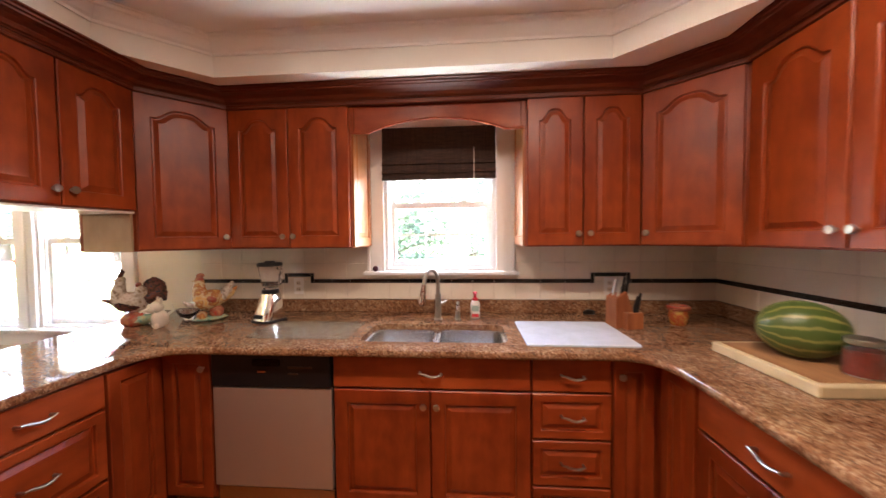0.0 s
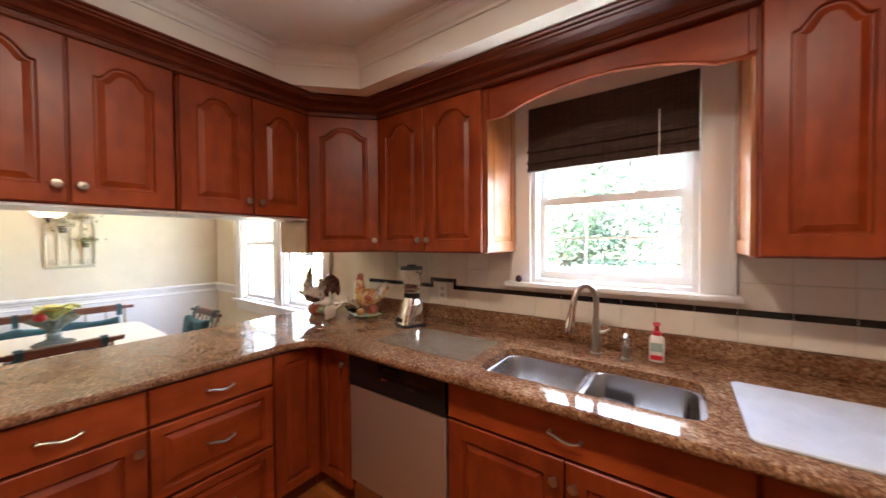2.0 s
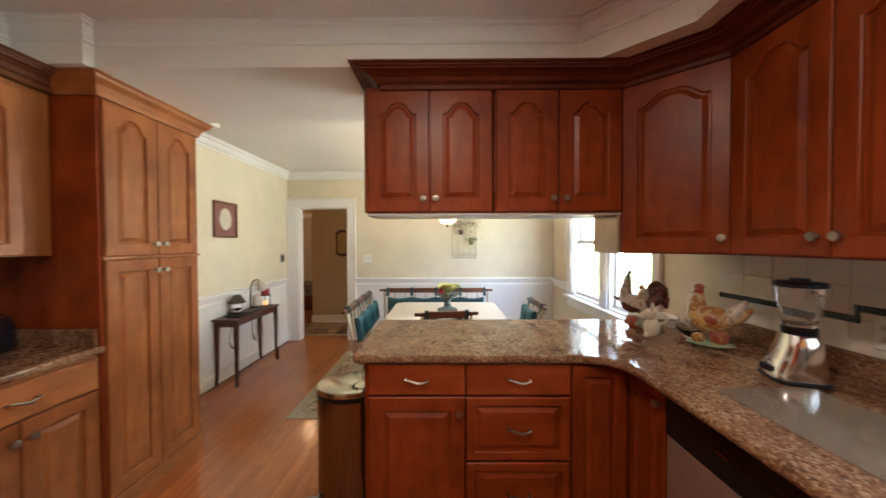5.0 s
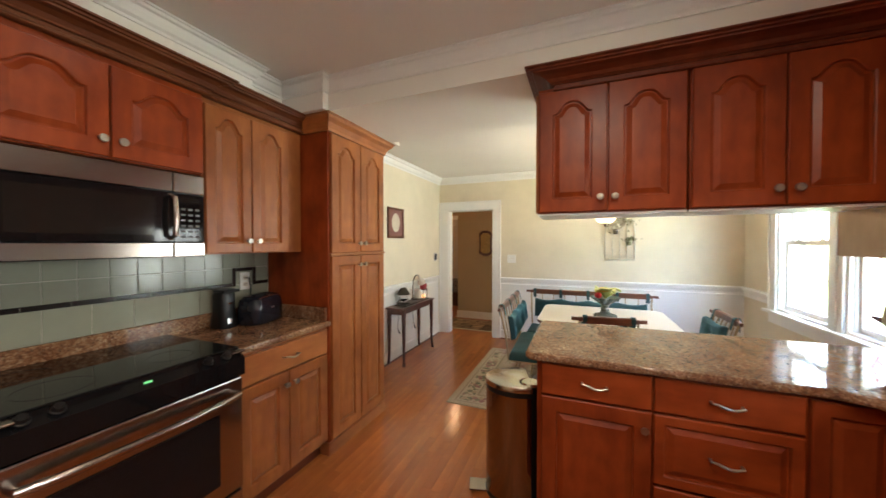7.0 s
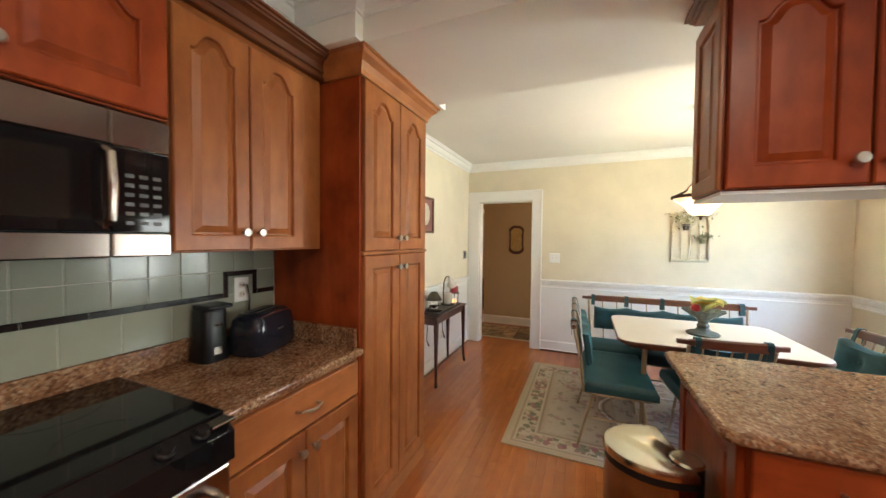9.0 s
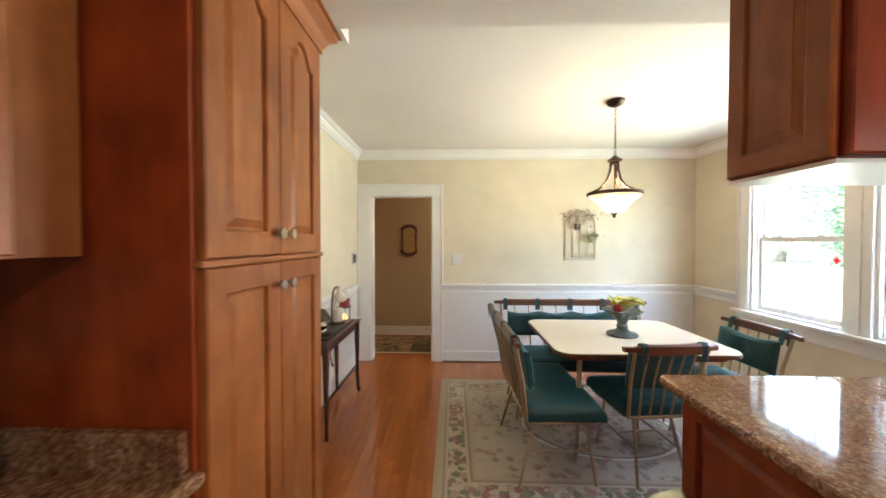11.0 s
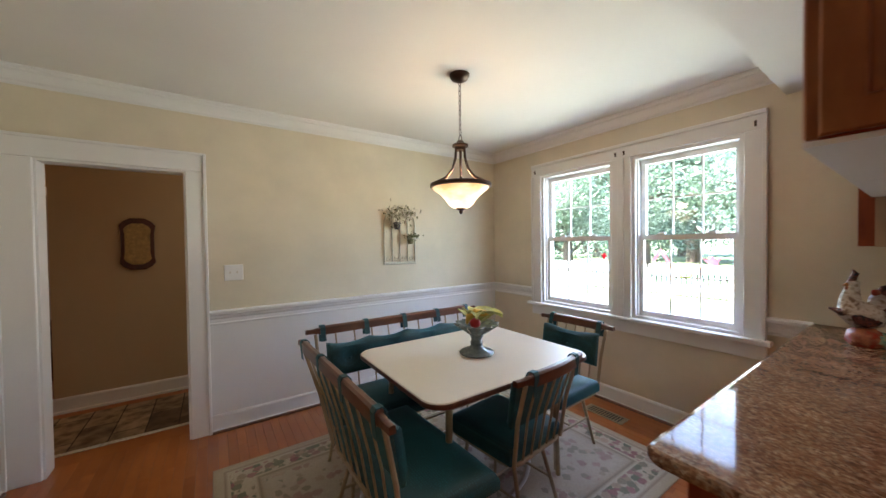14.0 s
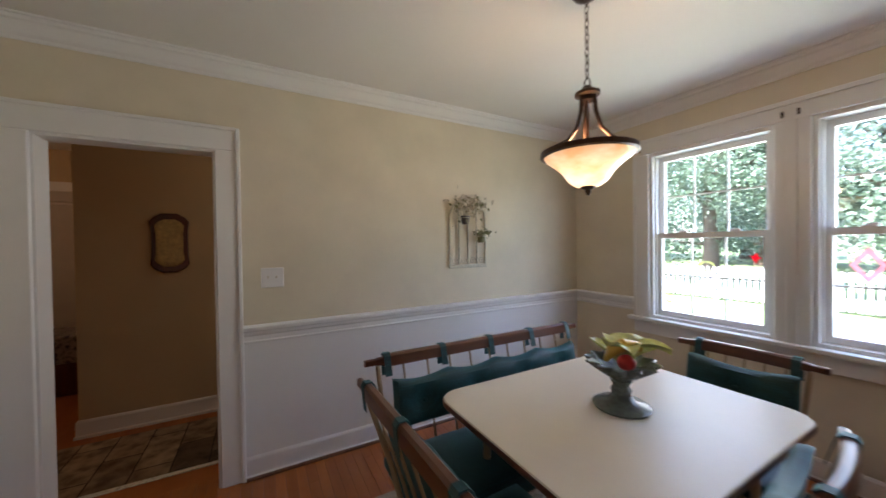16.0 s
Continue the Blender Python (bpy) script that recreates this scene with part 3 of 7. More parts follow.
win_k = thing("window_2", pose(0.18, NORTH, 0), "white double-hung kitchen window over the sink", "window", kind="structure")
hung_window(win_k, 0.18, *WIN_K, 1.64)
for x0, x1, z0, z1 in ((-0.50, -0.38, 1.19, 2.25), (0.38, 0.505, 1.19, 2.25), (-0.38, 0.38, 2.13, 2.25)):
    bm = boxed(x0, x1, -0.022, 0.0, z0, z1, bevel=0.003)
    if x1 < -0.3 or x0 > 0.3:
        box(bm, *((x0, x0 + 0.02) if x0 < 0 else (x1 - 0.02, x1)), -0.032, -0.022, z0, z1, bevel=0.003)
    part("casing", bm, "white", win_k)
part("window_sill", boxed(-0.52, 0.525, -0.07, 0.0, 1.165, 1.19, bevel=0.006, seg=2), "white", win_k)

# ---- cabinets: local x along the front, front plane at y = 0, facing -y ----
def door_mesh(w, h, arch, th=0.021, stile=0.063, flat=False):
    """A raised-panel door, front at y = -th; arch is the rise of the panel's top."""
    bm = bmesh.new()
    N = 22 if arch else 4
    top_rail = stile + (0.0 if not arch else -0.005)
    zt, zb = h - top_rail, stile

    def f(u, keep):
        if not arch:
            return zt
        v = abs(2 * u - 1)
        s = 0.0 if v > 0.88 else 0.5 * (1 + math.cos(math.pi * (v / 0.88) ** 1.6))
        return zt - arch * keep * (1 - s)

    def ring(d, y):
        keep = math.sqrt(max(0.2, 1 - d / (w / 2 - stile)))
        pts = [(stile + d, zb + d), (w - stile - d, zb + d)]
        for k in range(N + 1):
            u = 1 - k / N
            pts.append((stile + d + (w - 2 * stile - 2 * d) * u, f(u, keep) - d))
        return [bm.verts.new((x, y, z)) for x, z in pts]
    e, gd = 0.004, min(0.013, th - 0.004)
    outer_pts = [(e, e), (w - e, e)] + [(e + (w - 2 * e) * (1 - k / N), h - e) for k in range(N + 1)]
    rows = [[bm.verts.new((min(max(x, e), w - e) + (0 if e < x < w - e else (-e if x <= e else e)), 0.0, z + (-e if z <= e else (e if z >= h - e else 0)))) for x, z in outer_pts],
            [bm.verts.new((x + (0 if e < x < w - e else (-e if x <= e else e)), -th + e, z + (-e if z <= e else (e if z >= h - e else 0)))) for x, z in outer_pts],
            [bm.verts.new((x, -th, z)) for x, z in outer_pts]]
    if flat:
        rows += [ring(-stile + 0.014, -th)]
    else:
        rows += [ring(0, -th), ring(0.004, -th + 0.003), ring(0.006, -th + gd), ring(0.013, -th + gd), ring(0.031, -th + 0.004), ring(0.034, -th + 0.0025)]
    for a, b in zip(rows, rows[1:]):
        n = len(a)
        for k in range(n):
            j = (k + 1) % n
            try:
                bm.faces.new((a[k], a[j], b[j], b[k]))
            except ValueError:
                pass
    bm.faces.new(rows[-1])
    bm.faces.new(rows[0][::-1])
    return bm


def knob(parent, x, z, y=-0.021):
    bm = lathe(bmesh.new(), ((0.006, 0), (0.006, 0.012), (0.013, 0.016), (0.0165, 0.022), (0.0145, 0.028), (0.0, 0.030)), 16)
    bm.transform(Matrix.Translation((x, y, z)) @ Matrix.Rotation(radians(90), 4, "X"))
    return part("knob", bm, "nickel", parent, "round satin nickel knob", True)


def pull(parent, x, z, y=-0.021, w=0.10):
    pts = [(x - w / 2, y, z + 0.004), (x - w / 2, y - 0.020, z + 0.006)]
    for k in range(9):
        u = k / 8
        pts.append((x - w / 2 + w * u, y - 0.026, z + 0.008 * math.cos(u * math.pi * 1.6)))
    pts += [(x + w / 2, y - 0.020, z - 0.002), (x + w / 2, y, z - 0.002)]
    return part("handle", tube(bmesh.new(), pts, [0.006, 0.005] + [0.0045] * 2 + [0.006] * 5 + [0.0045] * 2 + [0.005, 0.006], 8), "nickel", parent, "wavy satin nickel bar pull", True)


GAP = 0.003
FINISH = {"door": "cherry", "drawer": "cherry_x"}


def add_door(cab, x0, x1, z0, z1, arch=0.0, knob_at=None, stile=0.063):
    arch *= 1.1
    d = part("door", door_mesh(x1 - x0 - 2 * GAP, z1 - z0 - 2 * GAP, arch, stile=stile), FINISH["door"], cab)
    d.location = (x0 + GAP, 0, z0 + GAP)
    if knob_at:
        side, level = knob_at
        w = x1 - x0 - 2 * GAP
        knob(d, 0.028 if side == "l" else w - 0.028, 0.065 if level == "low" else z1 - z0 - 0.075)
    return d


def add_drawer(cab, x0, x1, z0, z1, panel=False, handled=True):
    h = z1 - z0 - 2 * GAP
    d = part("drawer_front", door_mesh(x1 - x0 - 2 * GAP, h, 0.0, stile=0.036 if panel else 0.05, flat=not panel), FINISH["drawer"], cab)
    d.location = (x0 + GAP, 0, z0 + GAP)
    if handled:
        pull(d, (x1 - x0) / 2, h / 2)
    return d


def base_unit(m, w, depth, label, top=0.872):
    cab = thing("base_cabinet", m, label, "cabinet", "kitchen base cabinets")
    part("body", boxed(0, w, 0.001, depth, 0.105, top, bevel=0.002), FINISH["door"], cab)
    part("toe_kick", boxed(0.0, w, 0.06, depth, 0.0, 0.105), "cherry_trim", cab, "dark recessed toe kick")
    return cab


def wall_unit(m, w, depth, z0, z1, label):
    cab = thing("wall_cabinet", m, label, "cabinet", "kitchen wall cabinets")
    part("body", boxed(0, w, 0.001, depth, z0, z1, bevel=0.002), FINISH["door"], cab)
    return cab


YF, YU = 2.075, 2.407
# sink run
c = base_unit(pose(-0.285, YF, 0), 0.945, 0.70, "cherry sink base cabinet with two panel doors", 0.67)
part("front_rail", boxed(0.0, 0.945, 0.001, 0.03, 0.67, 0.872), "cherry", c)
add_drawer(c, 0.0, 0.945, 0.70, 0.855)
add_door(c, 0.0, 0.4725, 0.115, 0.695, 0, ("r", "high"))
add_door(c, 0.4725, 0.945, 0.115, 0.695, 0, ("l", "high"))
c = base_unit(pose(0.662, YF, 0), 0.36, 0.70, "cherry base cabinet with four stacked drawers")
for k, (z0, z1) in enumerate(((0.70, 0.855), (0.478, 0.695), (0.255, 0.472), (0.115, 0.25))):
    add_drawer(c, 0.0, 0.36, z0, z1, k > 0)
c = base_unit(pose(-1.175, YF, 0), 0.265, 0.70, "cherry corner base cabinet with narrow doors")
add_door(c, 0.005, 0.262, 0.115, 0.855, 0, ("r", "high"), 0.05)
c = base_unit(pose(1.024, YF, 0), 0.24, 0.70, "cherry corner base cabinet with narrow doors")
add_door(c, 0.004, 0.19, 0.115, 0.855, 0, ("l", "high"), 0.05)
# peninsula
XP = -1.18
c = base_unit(pose(XP, 0.855, 0, 0, 0, 90), 0.45, 0.61, "cherry peninsula cabinet with drawer over door")
add_drawer(c, 0.0, 0.45, 0.715, 0.862)
add_door(c, 0.0, 0.45, 0.115, 0.71, 0, ("r", "high"))
end = part("end_panel", door_mesh(0.60, 0.757, 0.0), "cherry", c, "raised cherry end panel")
end.matrix_basis = pose(0.0, 0.61, 0.112, 0, 0, -90)
c = base_unit(pose(XP, 1.307, 0, 0, 0, 90), 0.48, 0.61, "cherry peninsula cabinet with three drawers")
for k, (z0, z1) in enumerate(((0.715, 0.862), (0.412, 0.708), (0.115, 0.405))):
    add_drawer(c, 0.0, 0.48, z0, z1, k > 0)
c = base_unit(pose(XP, 1.79, 0, 0, 0, 90), 0.28, 0.61, "cherry corner base cabinet with narrow doors")
add_door(c, 0.004, 0.26, 0.115, 0.855, 0, None, 0.05)
# unseen filler, added to keep window light off the corner's floor
c = thing("base_cabinet", pose(-1.79, 2.073, 0), "cherry filler box added to close the base cabinets' corner", "cabinet", "kitchen base cabinets")
part("body", boxed(0.0, 0.552, 0.0, 0.70, 0.0, 0.868, bevel=0.002), "cherry", c)
# east run
XE = 1.245
c = base_unit(pose(XE, 2.07, 0, 0, 0, -90), 0.26, 0.70, "cherry corner base cabinet with narrow doors")
add_door(c, 0.03, 0.255, 0.115, 0.855, 0, None, 0.05)
for k in range(2):
    c = base_unit(pose(XE, 1.805 - 0.62 * k, 0, 0, 0, -90), 0.615, 0.70, "cherry base cabinet with drawer over two doors")
    add_drawer(c, 0.0, 0.615, 0.70, 0.855)
    add_door(c, 0.0, 0.3075, 0.115, 0.695, 0, ("r", "high"))
    add_door(c, 0.3075, 0.615, 0.115, 0.695, 0, ("l", "high"))

# wall cabinets, sink wall
ZT = 2.195
for x0, w in ((-1.033, 0.735), (0.692, 0.62)):
    c = wall_unit(pose(x0, YU, 0), w, 0.37, 1.362, ZT, "cherry wall cabinet with two arched panel doors")
    add_door(c, 0.006, w / 2, 1.365, 2.175, 0.055, ("r", "low"))
    add_door(c, w / 2, w - 0.006, 1.365, 2.175, 0.055, ("l", "low"))
    # window light is painted into the side panels' wood tone
    sp = part("side_panel", door_mesh(0.345, 0.825, 0.0, th=0.012, stile=0.05), "amber", c, "raised cherry side panel, coloured as window-lit")
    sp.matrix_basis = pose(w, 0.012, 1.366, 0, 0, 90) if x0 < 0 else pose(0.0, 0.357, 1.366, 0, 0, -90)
# diagonal corner cabinets
diag = thing("corner_wall_cabinet", pose(-1.325, 2.102, 0, 0, 0, 46), "cherry diagonal corner cabinet with one wide arched door", "cabinet", "kitchen wall cabinets")
LD = math.hypot(0.292, 0.305)
bm = prism(bmesh.new(), ((0, 0.001), (LD, 0.001), (LD + 0.27, 0.26), (LD / 2, 0.70), (-0.22, 0.23)), 1.362, ZT)
part("body", bm, "cherry", diag)
add_door(diag, 0.004, LD - 0.004, 1.365, 2.175, 0.05, ("r", "low"))
diag = thing("corner_wall_cabinet", pose(1.314, 2.407, 0, 0, 0, -45), "cherry diagonal corner cabinet with one wide arched door", "cabinet", "kitchen wall cabinets")
bm = prism(bmesh.new(), ((0, 0.001), (0.43, 0.001), (0.66, 0.22), (0.215, 0.66), (-0.23, 0.24)), 1.362, ZT)
part("body", bm, "cherry", diag)
add_door(diag, 0.006, 0.424, 1.365, 2.175, 0.05, ("l", "low"))
# panel that closes the corner cabinet's back, reflected light put into its pale colour
structure("trim_corner_panel", boxed(-1.600, -1.335, 2.085, 2.097, 1.36, 1.555), "birch", "wood panel below the peninsula cabinets, pale with painted reflection")
# peninsula wall cabinets, hung from the soffit
XU = -1.325
for y0 in (0.82, 1.462):
    c = wall_unit(pose(XU, y0, 0, 0, 0, 90), 0.636, 0.265, 1.566, ZT, "cherry hanging cabinet with two arched panel doors")
    for q, (a, b) in enumerate(((0.004, 0.318), (0.318, 0.632))):
        add_door(c, a, b, 1.568, 2.175, 0.05, ("r" if q == 0 else "l", "low"))
        # dining-side fronts, coloured as the window lights them
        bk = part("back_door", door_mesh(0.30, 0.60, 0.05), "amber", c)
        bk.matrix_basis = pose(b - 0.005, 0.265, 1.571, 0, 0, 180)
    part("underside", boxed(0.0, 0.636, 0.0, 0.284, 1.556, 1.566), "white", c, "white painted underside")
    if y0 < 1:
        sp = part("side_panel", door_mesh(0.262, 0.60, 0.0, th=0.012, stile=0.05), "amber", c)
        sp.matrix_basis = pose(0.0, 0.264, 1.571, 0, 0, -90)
# east wall cabinets
XEU = 1.625
for k in range(2):
    c = wall_unit(pose(XEU, 2.09 - 0.80 * k, 0, 0, 0, -90), 0.795, 0.34, 1.362, ZT, "cherry wall cabinet with two arched panel doors")
    add_door(c, 0.006, 0.398, 1.365, 2.175, 0.06, ("r", "low"))
    add_door(c, 0.398, 0.79, 1.365, 2.175, 0.06, ("l", "low"))
# valance over the sink window
bm = bmesh.new()
va, vb, NV = -0.296, 0.690, 24
pts = [(va, 2.02), (va + 0.10, 2.02)]
for k in range(NV + 1):
    u = k / NV
    pts.append((va + 0.10 + (vb - va - 0.20) * u, 2.02 + 0.075 * math.sin(math.pi * u) ** 0.8))
pts += [(vb - 0.10, 2.02), (vb, 2.02), (vb, 2.25), (va, 2.25)]
pts = list(dict.fromkeys(pts))
fr = [bm.verts.new((x, YU + 0.004, z)) for x, z in pts]
bk_ = [bm.verts.new((x, YU + 0.026, z)) for x, z in pts]
bm.faces.new(fr), bm.faces.new(bk_[::-1])
for i in range(len(pts)):
    bm.faces.new((fr[i], fr[(i + 1) % len(pts)], bk_[(i + 1) % len(pts)], bk_[i]))
val = thing("window_valance", pose(0, 0, 0), "arched cherry valance board over the sink window", "valance")
part("board", bm, "cherry_x", val)
part("lip", tube(bmesh.new(), [(x, YU + 0.003, z + 0.002) for x, z in pts[:-2]], 0.0045, 6), "cherry_x", val, "rounded lower lip", True)
for x in (va - 0.001, vb - 0.021):
    part("end_block", boxed(x, x + 0.022, YU - 0.004, YU + 0.004, 2.03, 2.172, bevel=0.002), "cherry", val)


def cab_crown(path, drop=0.085, out=0.15, top=ZS, name="cabinet_crown", material="cherry_trim"):
    """A flat frieze board with a bead, and a cove that leans out over it."""
    t = thing(name, pose(0, 0, 0), "dark cherry crown moulding on top of the cabinets", "moulding")
    frieze = [(0.0, top - drop * 0.70), (0.0, top - drop), (0.024, top - drop), (0.029, top - drop * 0.96), (0.029, top - drop * 0.88), (0.024, top - drop * 0.84), (0.024, top - drop * 0.70)]
    cove = [(0.0, top - 0.002), (0.0, top - drop * 0.695), (0.034, top - drop * 0.695), (0.036, top - drop * 0.66), (out * 0.32, top - drop * 0.62), (out * 0.40, top - drop * 0.46), (out * 0.58, top - drop * 0.34),
            (out * 0.78, top - drop * 0.29), (out * 0.80, top - drop * 0.22), (out * 0.88, top - drop * 0.20), (out * 0.90, top - drop * 0.12), (out, top - drop * 0.10), (out, top - 0.002)]
    part("frieze", sweep(bmesh.new(), path, frieze), material, t)
    part("cove", sweep(bmesh.new(), path, cove), material, t)
    return t


cab_crown(((XEU - 0.004, 0.45), (XEU - 0.004, 2.095), (1.314, YU - 0.004), (-1.033, YU - 0.004), (XU + 0.004, 2.102), (XU + 0.004, 0.922), (-1.600, 0.922)))

# stove wall, the same cherry with daylight put into its colour
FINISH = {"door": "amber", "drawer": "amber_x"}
c = base_unit(pose(-0.655, -0.53, 0, 0, 0, 180), 0.64, 0.54, "cherry base cabinet with drawer over two doors, coloured as daylit")
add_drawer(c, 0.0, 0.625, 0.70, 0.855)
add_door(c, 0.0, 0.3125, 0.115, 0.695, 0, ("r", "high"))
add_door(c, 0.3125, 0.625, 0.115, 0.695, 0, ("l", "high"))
c = base_unit(pose(0.90, -0.53, 0, 0, 0, 180), 0.775, 0.54, "cherry base cabinet with stacked drawers, coloured as daylit")
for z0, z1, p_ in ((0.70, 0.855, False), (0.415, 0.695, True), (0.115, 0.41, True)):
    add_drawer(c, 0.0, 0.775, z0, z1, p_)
c = wall_unit(pose(-0.645, -0.745, 0, 0, 0, 180), 0.645, 0.33, 1.36, 2.19, "cherry wall cabinet with two arched panel doors, coloured as daylit")
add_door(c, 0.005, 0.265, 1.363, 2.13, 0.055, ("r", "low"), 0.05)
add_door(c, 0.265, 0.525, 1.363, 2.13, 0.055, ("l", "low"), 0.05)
FINISH = {"door": "cherry", "drawer": "cherry_x"}
c = wall_unit(pose(0.080, -0.725, 0, 0, 0, 180), 0.72, 0.35, 1.755, 2.19, "cherry cabinet above the microwave with arched doors")
add_door(c, 0.005, 0.36, 1.758, 2.13, 0.05, ("r", "low"))
add_door(c, 0.36, 0.715, 1.758, 2.13, 0.05, ("l", "low"))
c = wall_unit(pose(0.90, -0.745, 0, 0, 0, 180), 0.79, 0.33, 1.36, 2.19, "cherry wall cabinet with two arched panel doors")
add_door(c, 0.005, 0.395, 1.363, 2.13, 0.06, ("r", "low"))
add_door(c, 0.395, 0.785, 1.363, 2.13, 0.06, ("l", "low"))
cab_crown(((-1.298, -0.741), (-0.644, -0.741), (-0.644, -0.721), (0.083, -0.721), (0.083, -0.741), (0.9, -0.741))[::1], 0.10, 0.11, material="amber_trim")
# pantry: daylight painted into the doors' colour, its side left plain cherry
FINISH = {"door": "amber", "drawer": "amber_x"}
pan = thing("pantry_cabinet", pose(-1.30, -0.52, 0, 0, 0, 180), "tall cherry pantry cabinet with four panel doors coloured as daylit", "cabinet")
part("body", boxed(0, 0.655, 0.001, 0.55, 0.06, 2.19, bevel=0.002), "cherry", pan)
part("base", boxed(-0.012, 0.667, -0.014, 0.55, 0.0, 0.085, bevel=0.004), "amber_x", pan, "cherry base moulding, coloured as daylit")
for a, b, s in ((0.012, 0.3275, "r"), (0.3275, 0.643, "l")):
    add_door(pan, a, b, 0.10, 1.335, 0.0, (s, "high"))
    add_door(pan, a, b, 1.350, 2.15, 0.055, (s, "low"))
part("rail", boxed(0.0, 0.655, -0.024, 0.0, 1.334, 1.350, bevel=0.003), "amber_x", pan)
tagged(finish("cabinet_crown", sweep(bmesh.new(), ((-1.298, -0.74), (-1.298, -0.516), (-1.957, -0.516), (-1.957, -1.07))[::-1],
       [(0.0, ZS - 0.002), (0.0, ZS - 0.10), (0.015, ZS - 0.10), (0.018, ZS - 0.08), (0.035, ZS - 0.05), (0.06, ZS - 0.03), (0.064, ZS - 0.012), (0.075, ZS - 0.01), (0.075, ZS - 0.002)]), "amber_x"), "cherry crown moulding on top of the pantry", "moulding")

# ---- worktops ----
def slab(name, outline, z0, z1, label, round_=0.011):
    bm = prism(bmesh.new(), outline, z0, z1)
    ed = [e for e in bm.edges if abs(e.verts[0].co.z - e.verts[1].co.z) < 1e-6]
    bmesh.ops.bevel(bm, geom=ed, offset=round_, segments=3, profile=0.5, affect="EDGES")
    return tagged(finish(name, bm, "granite", None, "", False), label, "worktop")


def arc2(cx, cy, r, a0, a1, n=5):
    return [(cx + r * math.cos(radians(a0 + (a1 - a0) * k / n)), cy + r * math.sin(radians(a0 + (a1 - a0) * k / n))) for k in range(n + 1)]


YC, XC, XCE = 2.0, -1.147, 1.195
SX0, SX1, SY0, SY1 = -0.178, 0.566, 2.116, 2.446    # sink cut-out
zt, zb = 0.907, 0.872
out_l = [(-1.850, 0.83)] + arc2(-1.82, 0.825, 0.03, 180, 270)[1:] + arc2(-1.18, 0.83, 0.032, 270, 360) + [(XC, 1.84), (-1.115, 1.92), (-1.06, 1.975), (-0.98, YC), (SX0, YC), (SX0, NORTH - 0.001), (-1.850, NORTH - 0.001)]
out_r = [(SX1, YC), (1.05, YC), (1.12, 1.975), (1.17, 1.92), (XCE, 1.83), (XCE, 0.57), (EAST - 0.001, 0.57), (EAST - 0.001, NORTH - 0.001), (SX1, NORTH - 0.001)]
bm = bmesh.new()
for o in (out_l, out_r):
    prism(bm, o, zb, zt)
box(bm, SX0, SX1, YC, SY0, zb, zt)
box(bm, SX0, SX1, SY1, NORTH - 0.001, zb, zt)
for cx, cy, sx_, sy_, a0 in ((SX0, SY0, 1, 1, 180), (SX1, SY0, -1, 1, 270), (SX1, SY1, -1, -1, 0), (SX0, SY1, 1, -1, 90)):
    prism(bm, [(cx, cy)] + arc2(cx + sx_ * 0.055, cy + sy_ * 0.055, 0.055, a0, a0 + 90, 6), zb, zt)
bmesh.ops.remove_doubles(bm, verts=bm.verts, dist=1e-5)
wt = thing("worktop", pose(0, 0, 0), "polished brown speckled granite worktop with a peninsula", "worktop")
part("slab", bm, "granite", wt)
EDGE = [(0.0, zb), (0.0, zt), (0.010, zt - 0.003), (0.016, zt - 0.012), (0.016, zb + 0.010), (0.010, zb + 0.002)]
edge_path = [(-1.850, NORTH - 0.001)] + out_l[:-3] + [(SX0, YC), (SX1, YC)] + out_r[1:7]
part("edge", sweep(bmesh.new(), edge_path[::-1], EDGE), "granite", wt, "rounded granite edge", True)
slab("worktop", ((-1.298, SOUTH + 0.001), (-0.652, SOUTH + 0.001), (-0.652, -0.497), (-1.298, -0.497)), zb, zt, "brown speckled granite worktop beside the range")
slab("worktop", ((0.115, SOUTH + 0.001), (0.905, SOUTH + 0.001), (0.905, -0.497), (0.115, -0.497)), zb, zt, "brown speckled granite worktop beside the range")
UP0 = -1.55
for x0, x1, y0, y1 in ((UP0, EAST - 0.002, NORTH - 0.026, NORTH - 0.002), (EAST - 0.026, EAST - 0.002, 0.58, NORTH - 0.03), (-1.297, 0.9, SOUTH + 0.002, SOUTH + 0.026), (-1.297, -1.273, SOUTH + 0.03, -0.53)):
    if y0 > 0.5:
        part("upstand", boxed(x0, x1, y0, y1, zt, 0.993, bevel=0.003), "granite", wt, "granite upstand along the wall")
    else:
        tagged(finish("upstand", boxed(x0, x1, y0, y1, zt, 0.993, bevel=0.003), "granite"), "granite upstand along the wall above the worktop", "upstand")

# ---- appliances ----
def rounded(x0, x1, y0, y1, r, n=5):
    return arc2(x1 - r, y1 - r, r, 0, 90, n) + arc2(x0 + r, y1 - r, r, 90, 180, n) + arc2(x0 + r, y0 + r, r, 180, 270, n) + arc2(x1 - r, y0 + r, r, 270, 360, n)


def loft(bm, loops, mat=0, cap_end=True, cap_start=False):
    rows = [[bm.verts.new(p) for p in lp] for lp in loops]
    n = len(rows[0])
    for a, b in zip(rows, rows[1:]):
        for k in range(n):
            bm.faces.new((a[k], a[(k + 1) % n], b[(k + 1) % n], b[k])).material_index = mat
    if cap_end:
        bm.faces.new(rows[-1]).material_index = mat
    if cap_start:
        bm.faces.new(rows[0][::-1]).material_index = mat
    return bm


